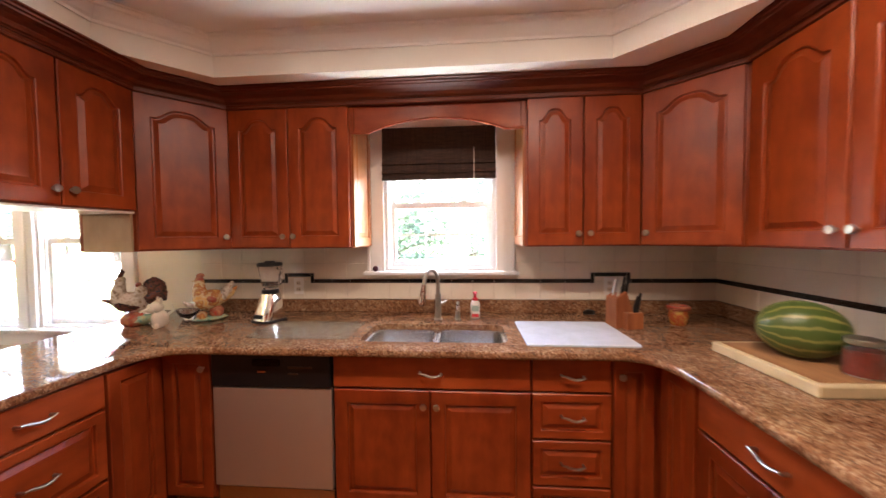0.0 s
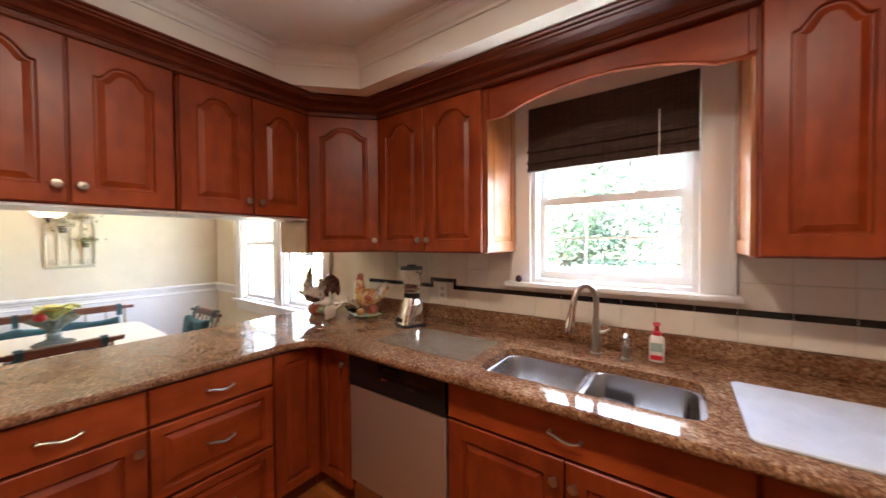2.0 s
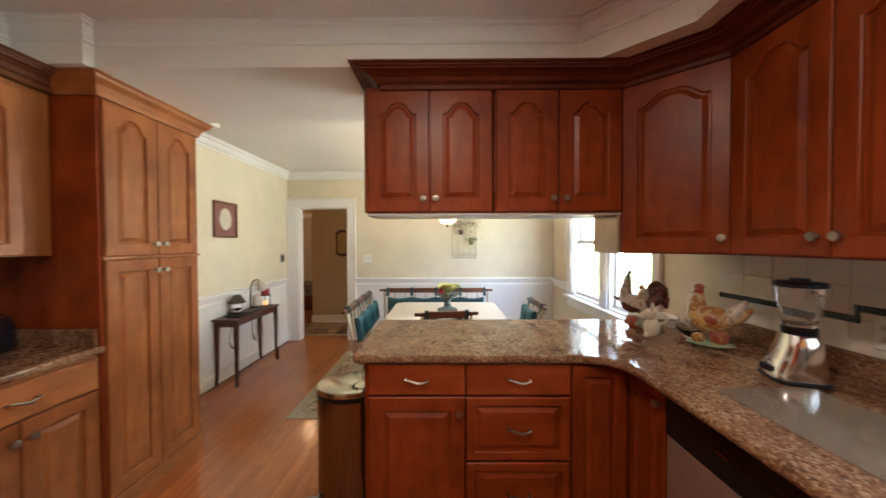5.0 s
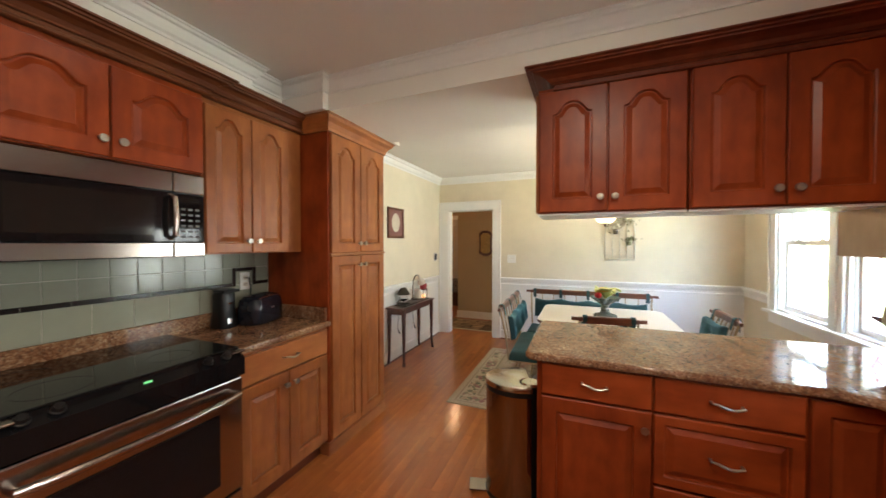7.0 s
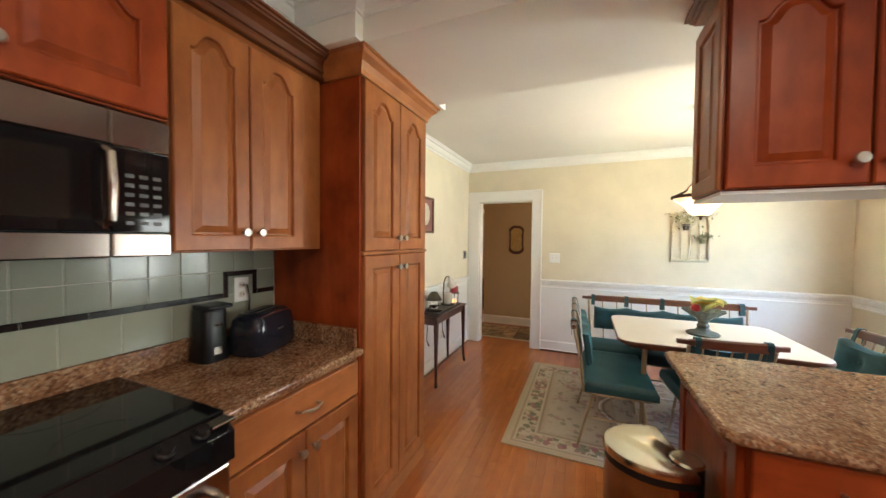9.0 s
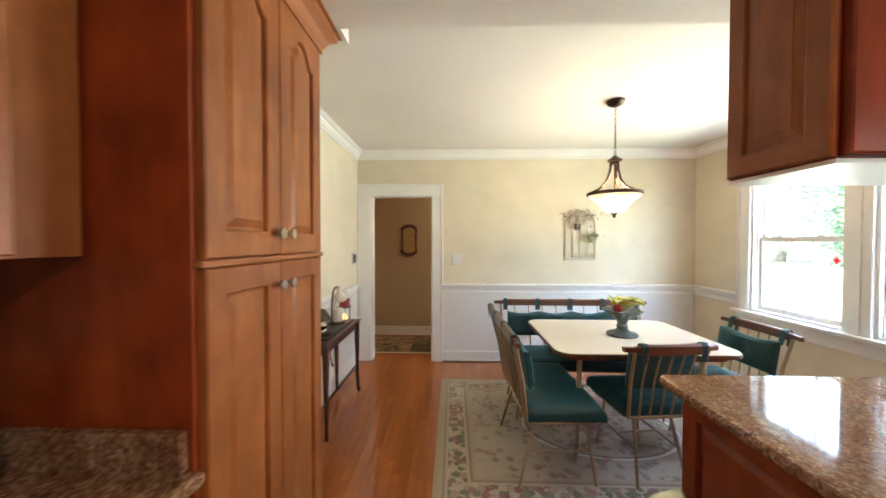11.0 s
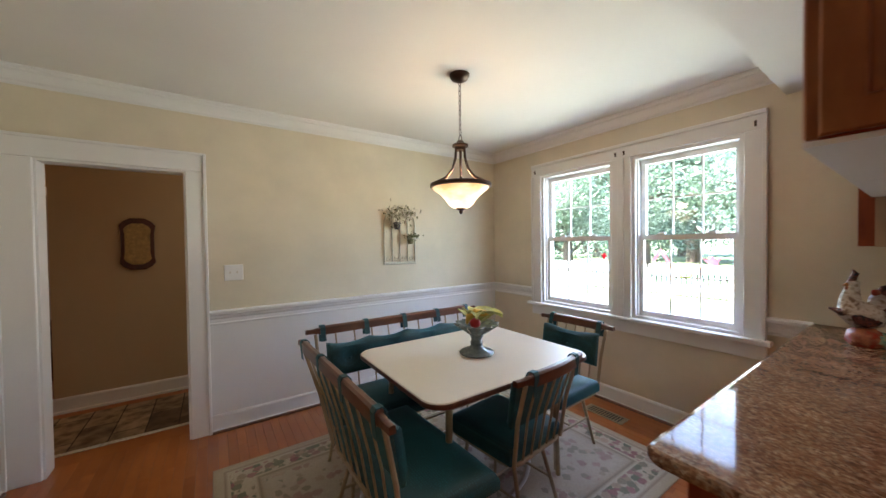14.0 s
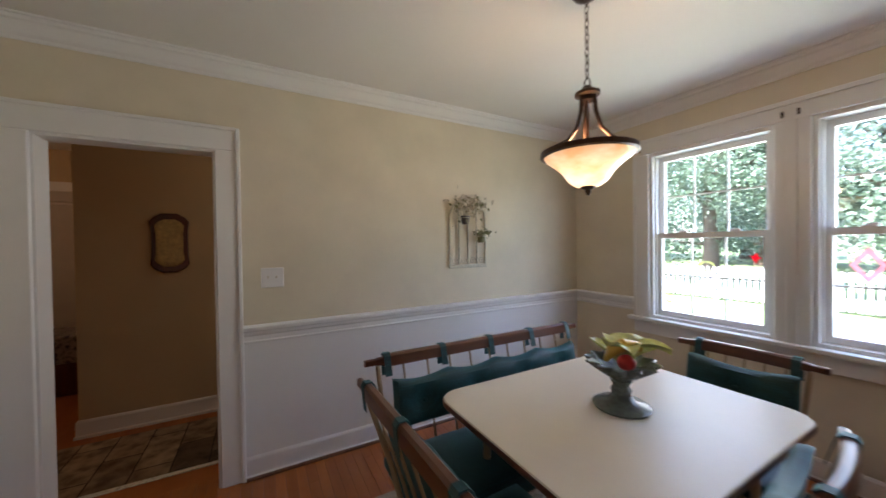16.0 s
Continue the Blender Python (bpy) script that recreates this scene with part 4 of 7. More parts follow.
# dishwasher
dw = thing("dishwasher", pose(-0.905, 2.075, 0), "stainless dishwasher with a black control panel", "dishwasher")
part("body", boxed(0, 0.612, 0.01, 0.60, 0.08, 0.868), "black", dw)
part("control_panel", boxed(0.002, 0.61, -0.028, 0.01, 0.692, 0.862, bevel=0.008, seg=2), "black", dw, "black plastic control panel")
part("door_panel", boxed(0.002, 0.61, -0.020, 0.01, 0.185, 0.688, bevel=0.004), "door_steel", dw, "brushed stainless door")
part("kick_plate", boxed(0.002, 0.61, 0.0, 0.02, 0.06, 0.172, bevel=0.003), "steel", dw)
part("latch", boxed(0.22, 0.36, -0.033, -0.026, 0.800, 0.835, bevel=0.004), "gloss_black", dw, "glossy latch recess")
part("button_row", box(boxed(0.40, 0.52, -0.031, -0.027, 0.790, 0.800), 0.40, 0.45, -0.031, -0.027, 0.76, 0.768), "bronze", dw)
part("badge", boxed(0.245, 0.29, -0.032, -0.027, 0.768, 0.778), "steel", dw)

# sink
sk = thing("kitchen_sink", pose(0.2, 2.29, 0.872), "undermounted stainless double bowl sink", "sink")
M["sink_steel"] = plain("polished_sink_steel", (0.62, 0.60, 0.57), 0.24, 1.0, 0.03, 2.0, 0)
for x0, x1 in ((-0.376, -0.004), (0.004, 0.364)):
    lp = []
    for inset, z, r in ((-0.006, 0.006, 0.060), (0.010, 0.006, 0.055), (0.014, 0.003, 0.055), (0.017, -0.02, 0.055), (0.024, -0.16, 0.05), (0.04, -0.182, 0.045), (0.07, -0.188, 0.04)):
        lp.append([(x, y, z) for x, y in rounded(x0 + inset, x1 - inset, -0.172 + inset, 0.163 - inset, r)])
    part("bowl", loft(bmesh.new(), lp), "sink_steel", sk, "brushed steel bowl", True)
    part("drain", lathe(bmesh.new(), ((0.045, -0.187), (0.043, -0.185), (0.030, -0.188), (0.0, -0.188)), 20, ((x0 + x1) / 2, 0, 0)), "chrome", sk, "", True)
part("divider", boxed(-0.010, 0.010, -0.160, 0.150, -0.010, 0.002, bevel=0.003), "sink_steel", sk, "low steel divider")
bm = bmesh.new()
for k in range(7):
    tube(bm, [(0.06 + 0.022 * k, -0.07, -0.15), (0.06 + 0.022 * k, 0.07, -0.15)], 0.002, 6)
tube(bm, [(0.05, -0.08, -0.12), (0.20, -0.08, -0.12), (0.20, 0.08, -0.12), (0.05, 0.08, -0.12)], 0.003, 6, closed=True)
box(bm, 0.045, 0.150, -0.065, 0.055, -0.181, -0.055, bevel=0.006)
tagged(finish("sink_caddy", bm, "black"), "black caddy with wire rack standing in the sink bowl", "caddy").matrix_world = pose(0.2, 2.29, 0.872)

# faucet, dispenser
fc = thing("faucet", pose(0.183, 2.575, 0.907), "brushed steel high-arc pull-down faucet", "faucet")
part("base", lathe(bmesh.new(), ((0.027, 0), (0.027, 0.006), (0.020, 0.010), (0.018, 0.15), (0.0165, 0.16), (0.0, 0.16)), 20), "nickel", fc, "", True)
path = [(0, 0, 0.15), (0, 0, 0.24)] + [(-0.035 + 0.035 * math.cos(a), -0.055 + 0.055 * math.cos(a), 0.24 + 0.075 * math.sin(a)) for a in [math.pi * k / 12 for k in range(0, 12)]] + [(-0.072, -0.112, 0.225)]
part("spout", tube(bmesh.new(), path, 0.0125, 12), "nickel", fc, "", True)
part("spray_head", tube(bmesh.new(), [(-0.072, -0.112, 0.23), (-0.080, -0.122, 0.17), (-0.086, -0.130, 0.12), (-0.086, -0.130, 0.115)], [0.014, 0.019, 0.024, 0.022], 14), "chrome", fc, "chrome spray head", True)
part("lever", tube(bmesh.new(), [(0.016, 0, 0.10), (0.034, 0.0, 0.104), (0.058, -0.006, 0.122)], [0.011, 0.008, 0.005], 10), "nickel", fc, "", True)
sd = thing("soap_dispenser", pose(0.306, 2.565, 0.907), "brushed steel built-in soap dispenser", "dispenser")
part("base", lathe(bmesh.new(), ((0.020, 0), (0.020, 0.006), (0.015, 0.010), (0.015, 0.055), (0.0, 0.056)), 18), "nickel", sd, "", True)
part("spout", tube(bmesh.new(), [(0, 0, 0.05), (0, 0, 0.09), (0, -0.01, 0.105), (0, -0.05, 0.10)], [0.014, 0.013, 0.012, 0.006], 12), "chrome", sd, "", True)
M["soap_red"] = plain("red_plastic", (0.55, 0.015, 0.03), 0.3, vary=0.06)
M["label_white"] = plain("white_label", (0.75, 0.72, 0.70), 0.5, vary=0.05)
M["label_teal"] = plain("teal_label", (0.30, 0.42, 0.38), 0.5, vary=0.1)
sb = thing("soap_bottle", pose(0.415, 2.615, 0.907), "clear hand soap bottle with a red pump top", "soap bottle")
part("bottle", loft(bmesh.new(), [[(x, y, z) for x, y in rounded(-w, w, -d, d, min(w, d) * 0.8)] for w, d, z in ((0.026, 0.018, 0), (0.029, 0.020, 0.004), (0.029, 0.020, 0.09), (0.024, 0.017, 0.105), (0.015, 0.013, 0.112))], cap_start=True), "label_white", sb, "pale soap bottle", True)
part("label", boxed(-0.022, 0.022, -0.0212, -0.0195, 0.045, 0.082, bevel=0.0005), "label_teal", sb, "teal and white label")
part("label_band", boxed(-0.022, 0.022, -0.0212, -0.0195, 0.010, 0.03, bevel=0.0005), "soap_red", sb, "red label band")
pump = lathe(bmesh.new(), ((0.017, 0.112), (0.017, 0.125), (0.010, 0.130), (0.008, 0.150), (0.013, 0.153), (0.013, 0.165), (0.0, 0.168)), 16)
tube(pump, [(0, 0, 0.16), (0, -0.025, 0.162), (0, -0.038, 0.157)], [0.007, 0.006, 0.004], 8)
part("pump", pump, "soap_red", sb, "red pump top", True)

# range
M["mw_ring"] = plain("dark_ring_print", (0.03, 0.03, 0.03), 0.2)
rg = thing("range", pose(0.108, -0.50, 0, 0, 0, 180), "stainless slide-in range with a black glass cooktop", "range")
W = 0.754
part("body", boxed(0.004, W - 0.004, 0.0, 0.57, 0.02, 0.86), "black", rg)
part("cooktop", boxed(-0.006, W + 0.006, -0.005, 0.555, 0.908, 0.922, bevel=0.004), "gloss_black", rg, "black ceramic glass cooktop")
for bx, by, br in ((0.2, 0.14, 0.10), (0.55, 0.14, 0.08), (0.2, 0.40, 0.075), (0.55, 0.40, 0.10)):
    part("burner_ring", tube(bmesh.new(), [(bx + br * math.cos(a), by + br * math.sin(a), 0.9222) for a in [2 * math.pi * k / 28 for k in range(28)]], 0.0006, 5, closed=True), "mw_ring", rg, "faint grey burner ring")
bm = bmesh.new()
pr = [(-0.005, 0.912), (-0.055, 0.880), (-0.055, 0.800), (0.02, 0.795), (0.02, 0.905)]
va_ = [bm.verts.new((0.0, y, z)) for y, z in pr]
vb_ = [bm.verts.new((W, y, z)) for y, z in pr]
bm.faces.new(va_), bm.faces.new(vb_[::-1])
for i in range(5):
    bm.faces.new((va_[i], va_[(i + 1) % 5], vb_[(i + 1) % 5], vb_[i]))
part("control_panel", bm, "gloss_black", rg, "sloped black control panel")
for kx in (0.075, 0.15, 0.60, 0.68):
    kb = lathe(bmesh.new(), ((0.020, 0), (0.020, 0.006), (0.016, 0.008), (0.014, 0.022), (0.0, 0.024)), 16)
    kb.transform(Matrix.Translation((kx, -0.032, 0.900)) @ Matrix.Rotation(radians(33), 4, "X"))
    part("control_knob", kb, "black", rg, "black control knob", True)
M["lcd"] = glow("green_display", (0.25, 0.9, 0.35), 0.015)
part("display", boxed(0.37, 0.395, -0.002, 0.003, -0.003, 0.003), "lcd", rg, "green clock display").matrix_basis = pose(0.0, -0.034, 0.8985, 33, 0, 0)
for cx0 in (-0.003, W - 0.06):
    part("corner_cap", boxed(cx0, cx0 + 0.063, -0.058, 0.0, 0.905, 0.914, bevel=0.003), "steel", rg, "stainless corner cap")
part("oven_door", boxed(0.004, W - 0.004, -0.045, 0.0, 0.265, 0.790, bevel=0.008, seg=2), "steel", rg, "stainless oven door")
part("oven_window", boxed(0.115, W - 0.115, -0.049, -0.043, 0.335, 0.655, bevel=0.004), "gloss_black", rg, "dark oven window")
hp = [(0.05, -0.045, 0.725), (0.05, -0.085, 0.725)] + [(0.05 + 0.654 * u / 8, -0.092 - 0.018 * math.sin(math.pi * u / 8), 0.722) for u in range(1, 8)] + [(0.704, -0.085, 0.725), (0.704, -0.045, 0.725)]
part("oven_handle", tube(bmesh.new(), hp, 0.014, 12), "steel", rg, "curved stainless oven handle", True)
part("drawer", boxed(0.004, W - 0.004, -0.040, 0.0, 0.075, 0.255, bevel=0.008, seg=2), "steel", rg, "stainless warming drawer")
part("drawer_handle", tube(bmesh.new(), [(0.08, -0.04, 0.205), (0.10, -0.068, 0.205), (0.654, -0.068, 0.205), (0.674, -0.04, 0.205)], 0.010, 10), "steel", rg, "", True)

# microwave
mw = thing("microwave", pose(0.085, -0.735, 1.355, 0, 0, 180), "stainless over-range microwave with a dark glass door", "microwave")
W = 0.725
part("body", boxed(0, W, 0.0, 0.34, 0.0, 0.393), "black", mw)
for x0, x1 in ((0.0, 0.584), (0.587, W)):
    part("top_band", boxed(x0, x1, -0.022, 0.0, 0.300, 0.393, bevel=0.004), "steel", mw, "stainless upper band")
    part("lower_band", boxed(x0, x1, -0.022, 0.0, 0.0, 0.066, bevel=0.004), "steel", mw, "stainless lower band")
part("door_glass", boxed(0.002, 0.585, -0.024, 0.0, 0.068, 0.298, bevel=0.003), "gloss_black", mw, "black glass door")
M["mw_window"] = plain("dark_mesh_window", (0.012, 0.011, 0.010), 0.10, vary=0.1)
part("door_window", boxed(0.09, 0.51, -0.0255, -0.022, 0.098, 0.268, bevel=0.001), "mw_window", mw, "dark mesh window")
part("keypad", boxed(0.587, W - 0.002, -0.020, 0.0, 0.068, 0.298, bevel=0.003), "gloss_black", mw, "black keypad")
M["key_grey"] = plain("key_print", (0.07, 0.07, 0.07), 0.4)
for r in range(6):
    for q in range(3):
        part("key", boxed(0.617 + 0.032 * q, 0.636 + 0.032 * q, -0.0215, -0.019, 0.088 + 0.026 * r, 0.098 + 0.026 * r), "key_grey", mw)
part("display", boxed(0.615, 0.70, -0.0215, -0.019, 0.255, 0.28), "mw_window", mw)
part("handle", tube(bmesh.new(), [(0.572, -0.024, 0.085), (0.572, -0.060, 0.10), (0.572, -0.068, 0.18), (0.572, -0.060, 0.27), (0.572, -0.024, 0.285)], [0.010, 0.011, 0.012, 0.011, 0.010], 10), "steel", mw, "curved stainless handle", True)

# recessed lights
for cx, cy in CANS:
    cl = thing("ceiling_light", pose(cx, cy, ZC), "recessed round ceiling light, switched on", "ceiling light", "kitchen ceiling lights")
    part("trim_ring", lathe(bmesh.new(), ((0.098, -0.001), (0.098, -0.006), (0.086, -0.009), (0.082, -0.003), (0.0, -0.003)), 28), ("white"), cl, "", True)
    part("lens", lathe(bmesh.new(), ((0.080, -0.0035), (0.076, -0.005), (0.0, -0.006)), 24), "lamp_face", cl, "glowing lamp face", True)

# smoke-dark roman blind
def blind_mat():
    m, n, l, p = nodes_of("woven_blind")
    g = noise_node(n, l, 7, (2, 2, 60), 4)
    s = noise_node(n, l, 4, (40, 1, 1), 2)
    c = ramp(n, l, g.outputs[0], ((0.3, (0.022, 0.012, 0.009)), (0.7, (0.085, 0.045, 0.03))))
    c2 = ramp(n, l, s.outputs[0], ((0.35, (0.6, 0.6, 0.6)), (0.6, (1, 1, 1))))
    l.new(mix(n, l, c.outputs[0], c2.outputs[0], 1.0, "MULTIPLY"), p.inputs["Base Color"])
    p.inputs["Roughness"].default_value = 0.8
    relief(n, l, p, g.outputs[0], 0.4, 0.003)
    return m


M["blind"] = blind_mat()
bl = thing("roman_blind", pose(0.18, NORTH - 0.03, 0), "dark brown woven roman blind, half raised", "blind")
part("head_rail", boxed(-0.378, 0.378, -0.02, 0.02, 2.10, 2.15), "blind", bl)
bm = bmesh.new()
prof = [(-0.022, 2.14), (-0.026, 2.02), (-0.028, 1.93), (-0.050, 1.905), (-0.030, 1.90), (-0.030, 1.87), (-0.052, 1.845), (-0.032, 1.842), (-0.034, 1.825), (-0.050, 1.80), (-0.020, 1.80), (-0.010, 1.83), (-0.008, 2.14)]
fa = [bm.verts.new((-0.377, y, z)) for y, z in prof]
fb = [bm.verts.new((0.377, y, z)) for y, z in prof]
bm.faces.new(fa), bm.faces.new(fb[::-1])
for i in range(len(prof)):
    bm.faces.new((fa[i], fa[(i + 1) % len(prof)], fb[(i + 1) % len(prof)], fb[i]))
part("fabric", bm, "blind", bl)
part("cord", tube(bmesh.new(), [(0.235, -0.055, 2.0), (0.235, -0.058, 1.72), (0.24, -0.056, 1.45)], 0.0025, 6), "white", bl, "white pull cord")

# ---- dining room ----
def rug_mat():
    """Beige wool with bordered bands, flower sprigs and an oval medallion, drawn by distance from the rug's edge."""
    m, n, l, p = nodes_of("rug_wool")
    tc, sep = n.new("ShaderNodeTexCoord"), n.new("ShaderNodeSeparateXYZ")
    l.new(tc.outputs["Object"], sep.inputs[0])

    def math_(op, a, b=None):
        k = n.new("ShaderNodeMath")
        k.operation = op
        for i, v in enumerate((a, b)):
            if v is None:
                continue
            if hasattr(v, "is_linked"):
                l.new(v, k.inputs[i])
            else:
                k.inputs[i].default_value = v
        return k.outputs[0]
    ax, ay = math_("ABSOLUTE", sep.outputs[0]), math_("ABSOLUTE", sep.outputs[1])
    edge = math_("MINIMUM", math_("SUBTRACT", 0.835, ax), math_("SUBTRACT", 1.205, ay))
    zone = ramp(n, l, math_("MULTIPLY", edge, 2.0), ((0.0, (0.47, 0.38, 0.26)), (0.10, (0.52, 0.43, 0.31)), (0.12, (0.35, 0.27, 0.20)), (0.15, (0.55, 0.47, 0.35)), (0.42, (0.55, 0.47, 0.35)), (0.45, (0.31, 0.25, 0.18)), (0.48, (0.47, 0.39, 0.29)), (0.56, (0.52, 0.44, 0.34))))
    zone.color_ramp.interpolation = "LINEAR"
    oval = math_("SQRT", math_("ADD", math_("POWER", math_("MULTIPLY", sep.outputs[0], 2.2), 2.0), math_("POWER", math_("MULTIPLY", sep.outputs[1], 1.55), 2.0)))
    ring = ramp(n, l, oval, ((0.0, (0.49, 0.36, 0.30)), (0.36, (0.56, 0.48, 0.38)), (0.78, (0.56, 0.48, 0.38)), (0.82, (0.31, 0.23, 0.17)), (0.87, (1, 1, 1))))
    base = mix(n, l, zone.outputs[0], ring.outputs[0], math_("LESS_THAN", oval, 0.87))
    v = n.new("ShaderNodeTexVoronoi")
    v.inputs["Scale"].default_value = 21
    l.new(tc.outputs["Object"], v.inputs["Vector"])
    sc = n.new("ShaderNodeSeparateColor")
    l.new(v.outputs["Color"], sc.inputs[0])
    hue = ramp(n, l, sc.outputs[0], ((0.0, (0.26, 0.10, 0.12)), (0.3, (0.38, 0.20, 0.19)), (0.5, (0.13, 0.16, 0.11)), (0.75, (0.20, 0.20, 0.14)), (1.0, (0.50, 0.36, 0.26))))
    petals = noise_node(n, l, 55, (1, 1, 1), 2)
    near = math_("LESS_THAN", math_("ADD", v.outputs["Distance"], math_("MULTIPLY", petals.outputs[0], 0.62)), 0.90)
    band = math_("MULTIPLY", math_("GREATER_THAN", edge, 0.085), math_("LESS_THAN", edge, 0.20))
    centre = math_("MULTIPLY", math_("LESS_THAN", oval, 0.30), 0.8)
    some = math_("MULTIPLY", math_("MULTIPLY", math_("GREATER_THAN", sc.outputs[1], 0.62), math_("GREATER_THAN", edge, 0.26)), 0.6)
    c = mix(n, l, base, hue.outputs[0], math_("MULTIPLY", math_("MULTIPLY", near, 0.85), math_("MAXIMUM", math_("MAXIMUM", band, centre), some)))
    pile = noise_node(n, l, 260, (1, 1, 1), 2)
    c = mix(n, l, c, ramp(n, l, pile.outputs[0], ((0.3, (0.7, 0.7, 0.7)), (0.65, (1, 1, 1)))).outputs[0], 1.0, "MULTIPLY")
    l.new(c, p.inputs["Base Color"])
    p.inputs["Roughness"].default_value, p.inputs["Specular IOR Level"].default_value = 0.95, 0.1
    relief(n, l, p, pile.outputs[0], 0.5, 0.003)
    return m


M["rug"] = rug_mat()
rug = tagged(finish("area_rug", boxed(-0.835, 0.835, -1.205, 1.205, 0.0, 0.009, bevel=0.003), "rug"), "beige floral area rug under the dining table", "rug")
rug.matrix_world = pose(-3.13, 1.125, 0.0)


def cushion(bm, x0, x1, y0, y1, z0, z1, r=0.03, tufts=(), nx=18, ny=10, crown=0.012, sag=0.0):
    """A padded slab, softly domed, with buttoned dents in its upper face."""
    def lift(u, v):
        e = min(u, 1 - u, 1e9) * (x1 - x0), min(v, 1 - v) * (y1 - y0)
        d = max(0.0, 1 - min(e) / r)
        h = -r * (1 - math.sqrt(max(0.0, 1 - d * d)))
        x, y = x0 + u * (x1 - x0), y0 + v * (y1 - y0)
        for tx, ty in tufts:
            h -= 0.030 * math.exp(-((x - tx) ** 2 + (y - ty) ** 2) / 0.0022)
        return h + crown * math.sin(math.pi * u) * math.sin(math.pi * v) + 0.002 * noise.noise(Vector((x * 9, y * 9, z0)))
    us = [0, 0.012, 0.03] + [0.03 + 0.94 * k / nx for k in range(1, nx)] + [0.97, 0.988, 1]
    vs = [0, 0.03, 0.07] + [0.07 + 0.86 * k / ny for k in range(1, ny)] + [0.93, 0.97, 1]
    up = [[bm.verts.new((x0 + u * (x1 - x0), y0 + v * (y1 - y0), z1 + lift(u, v))) for v in vs] for u in us]
    lo = [[bm.verts.new((x0 + u * (x1 - x0), y0 + v * (y1 - y0), z0)) for v in vs] for u in us]
    for i in range(len(us) - 1):
        for j in range(len(vs) - 1):
            bm.faces.new((up[i][j], up[i + 1][j], up[i + 1][j + 1], up[i][j + 1]))
            bm.faces.new((lo[i][j], lo[i][j + 1], lo[i + 1][j + 1], lo[i + 1][j]))
    for i in range(len(us) - 1):
        bm.faces.new((up[i][0], lo[i][0], lo[i + 1][0], up[i + 1][0]))
        bm.faces.new((up[i][-1], up[i + 1][-1], lo[i + 1][-1], lo[i][-1]))
    for j in range(len(vs) - 1):
        bm.faces.new((up[0][j], up[0][j + 1], lo[0][j + 1], lo[0][j]))
        bm.faces.new((up[-1][j], lo[-1][j], lo[-1][j + 1], up[-1][j + 1]))
    return bm


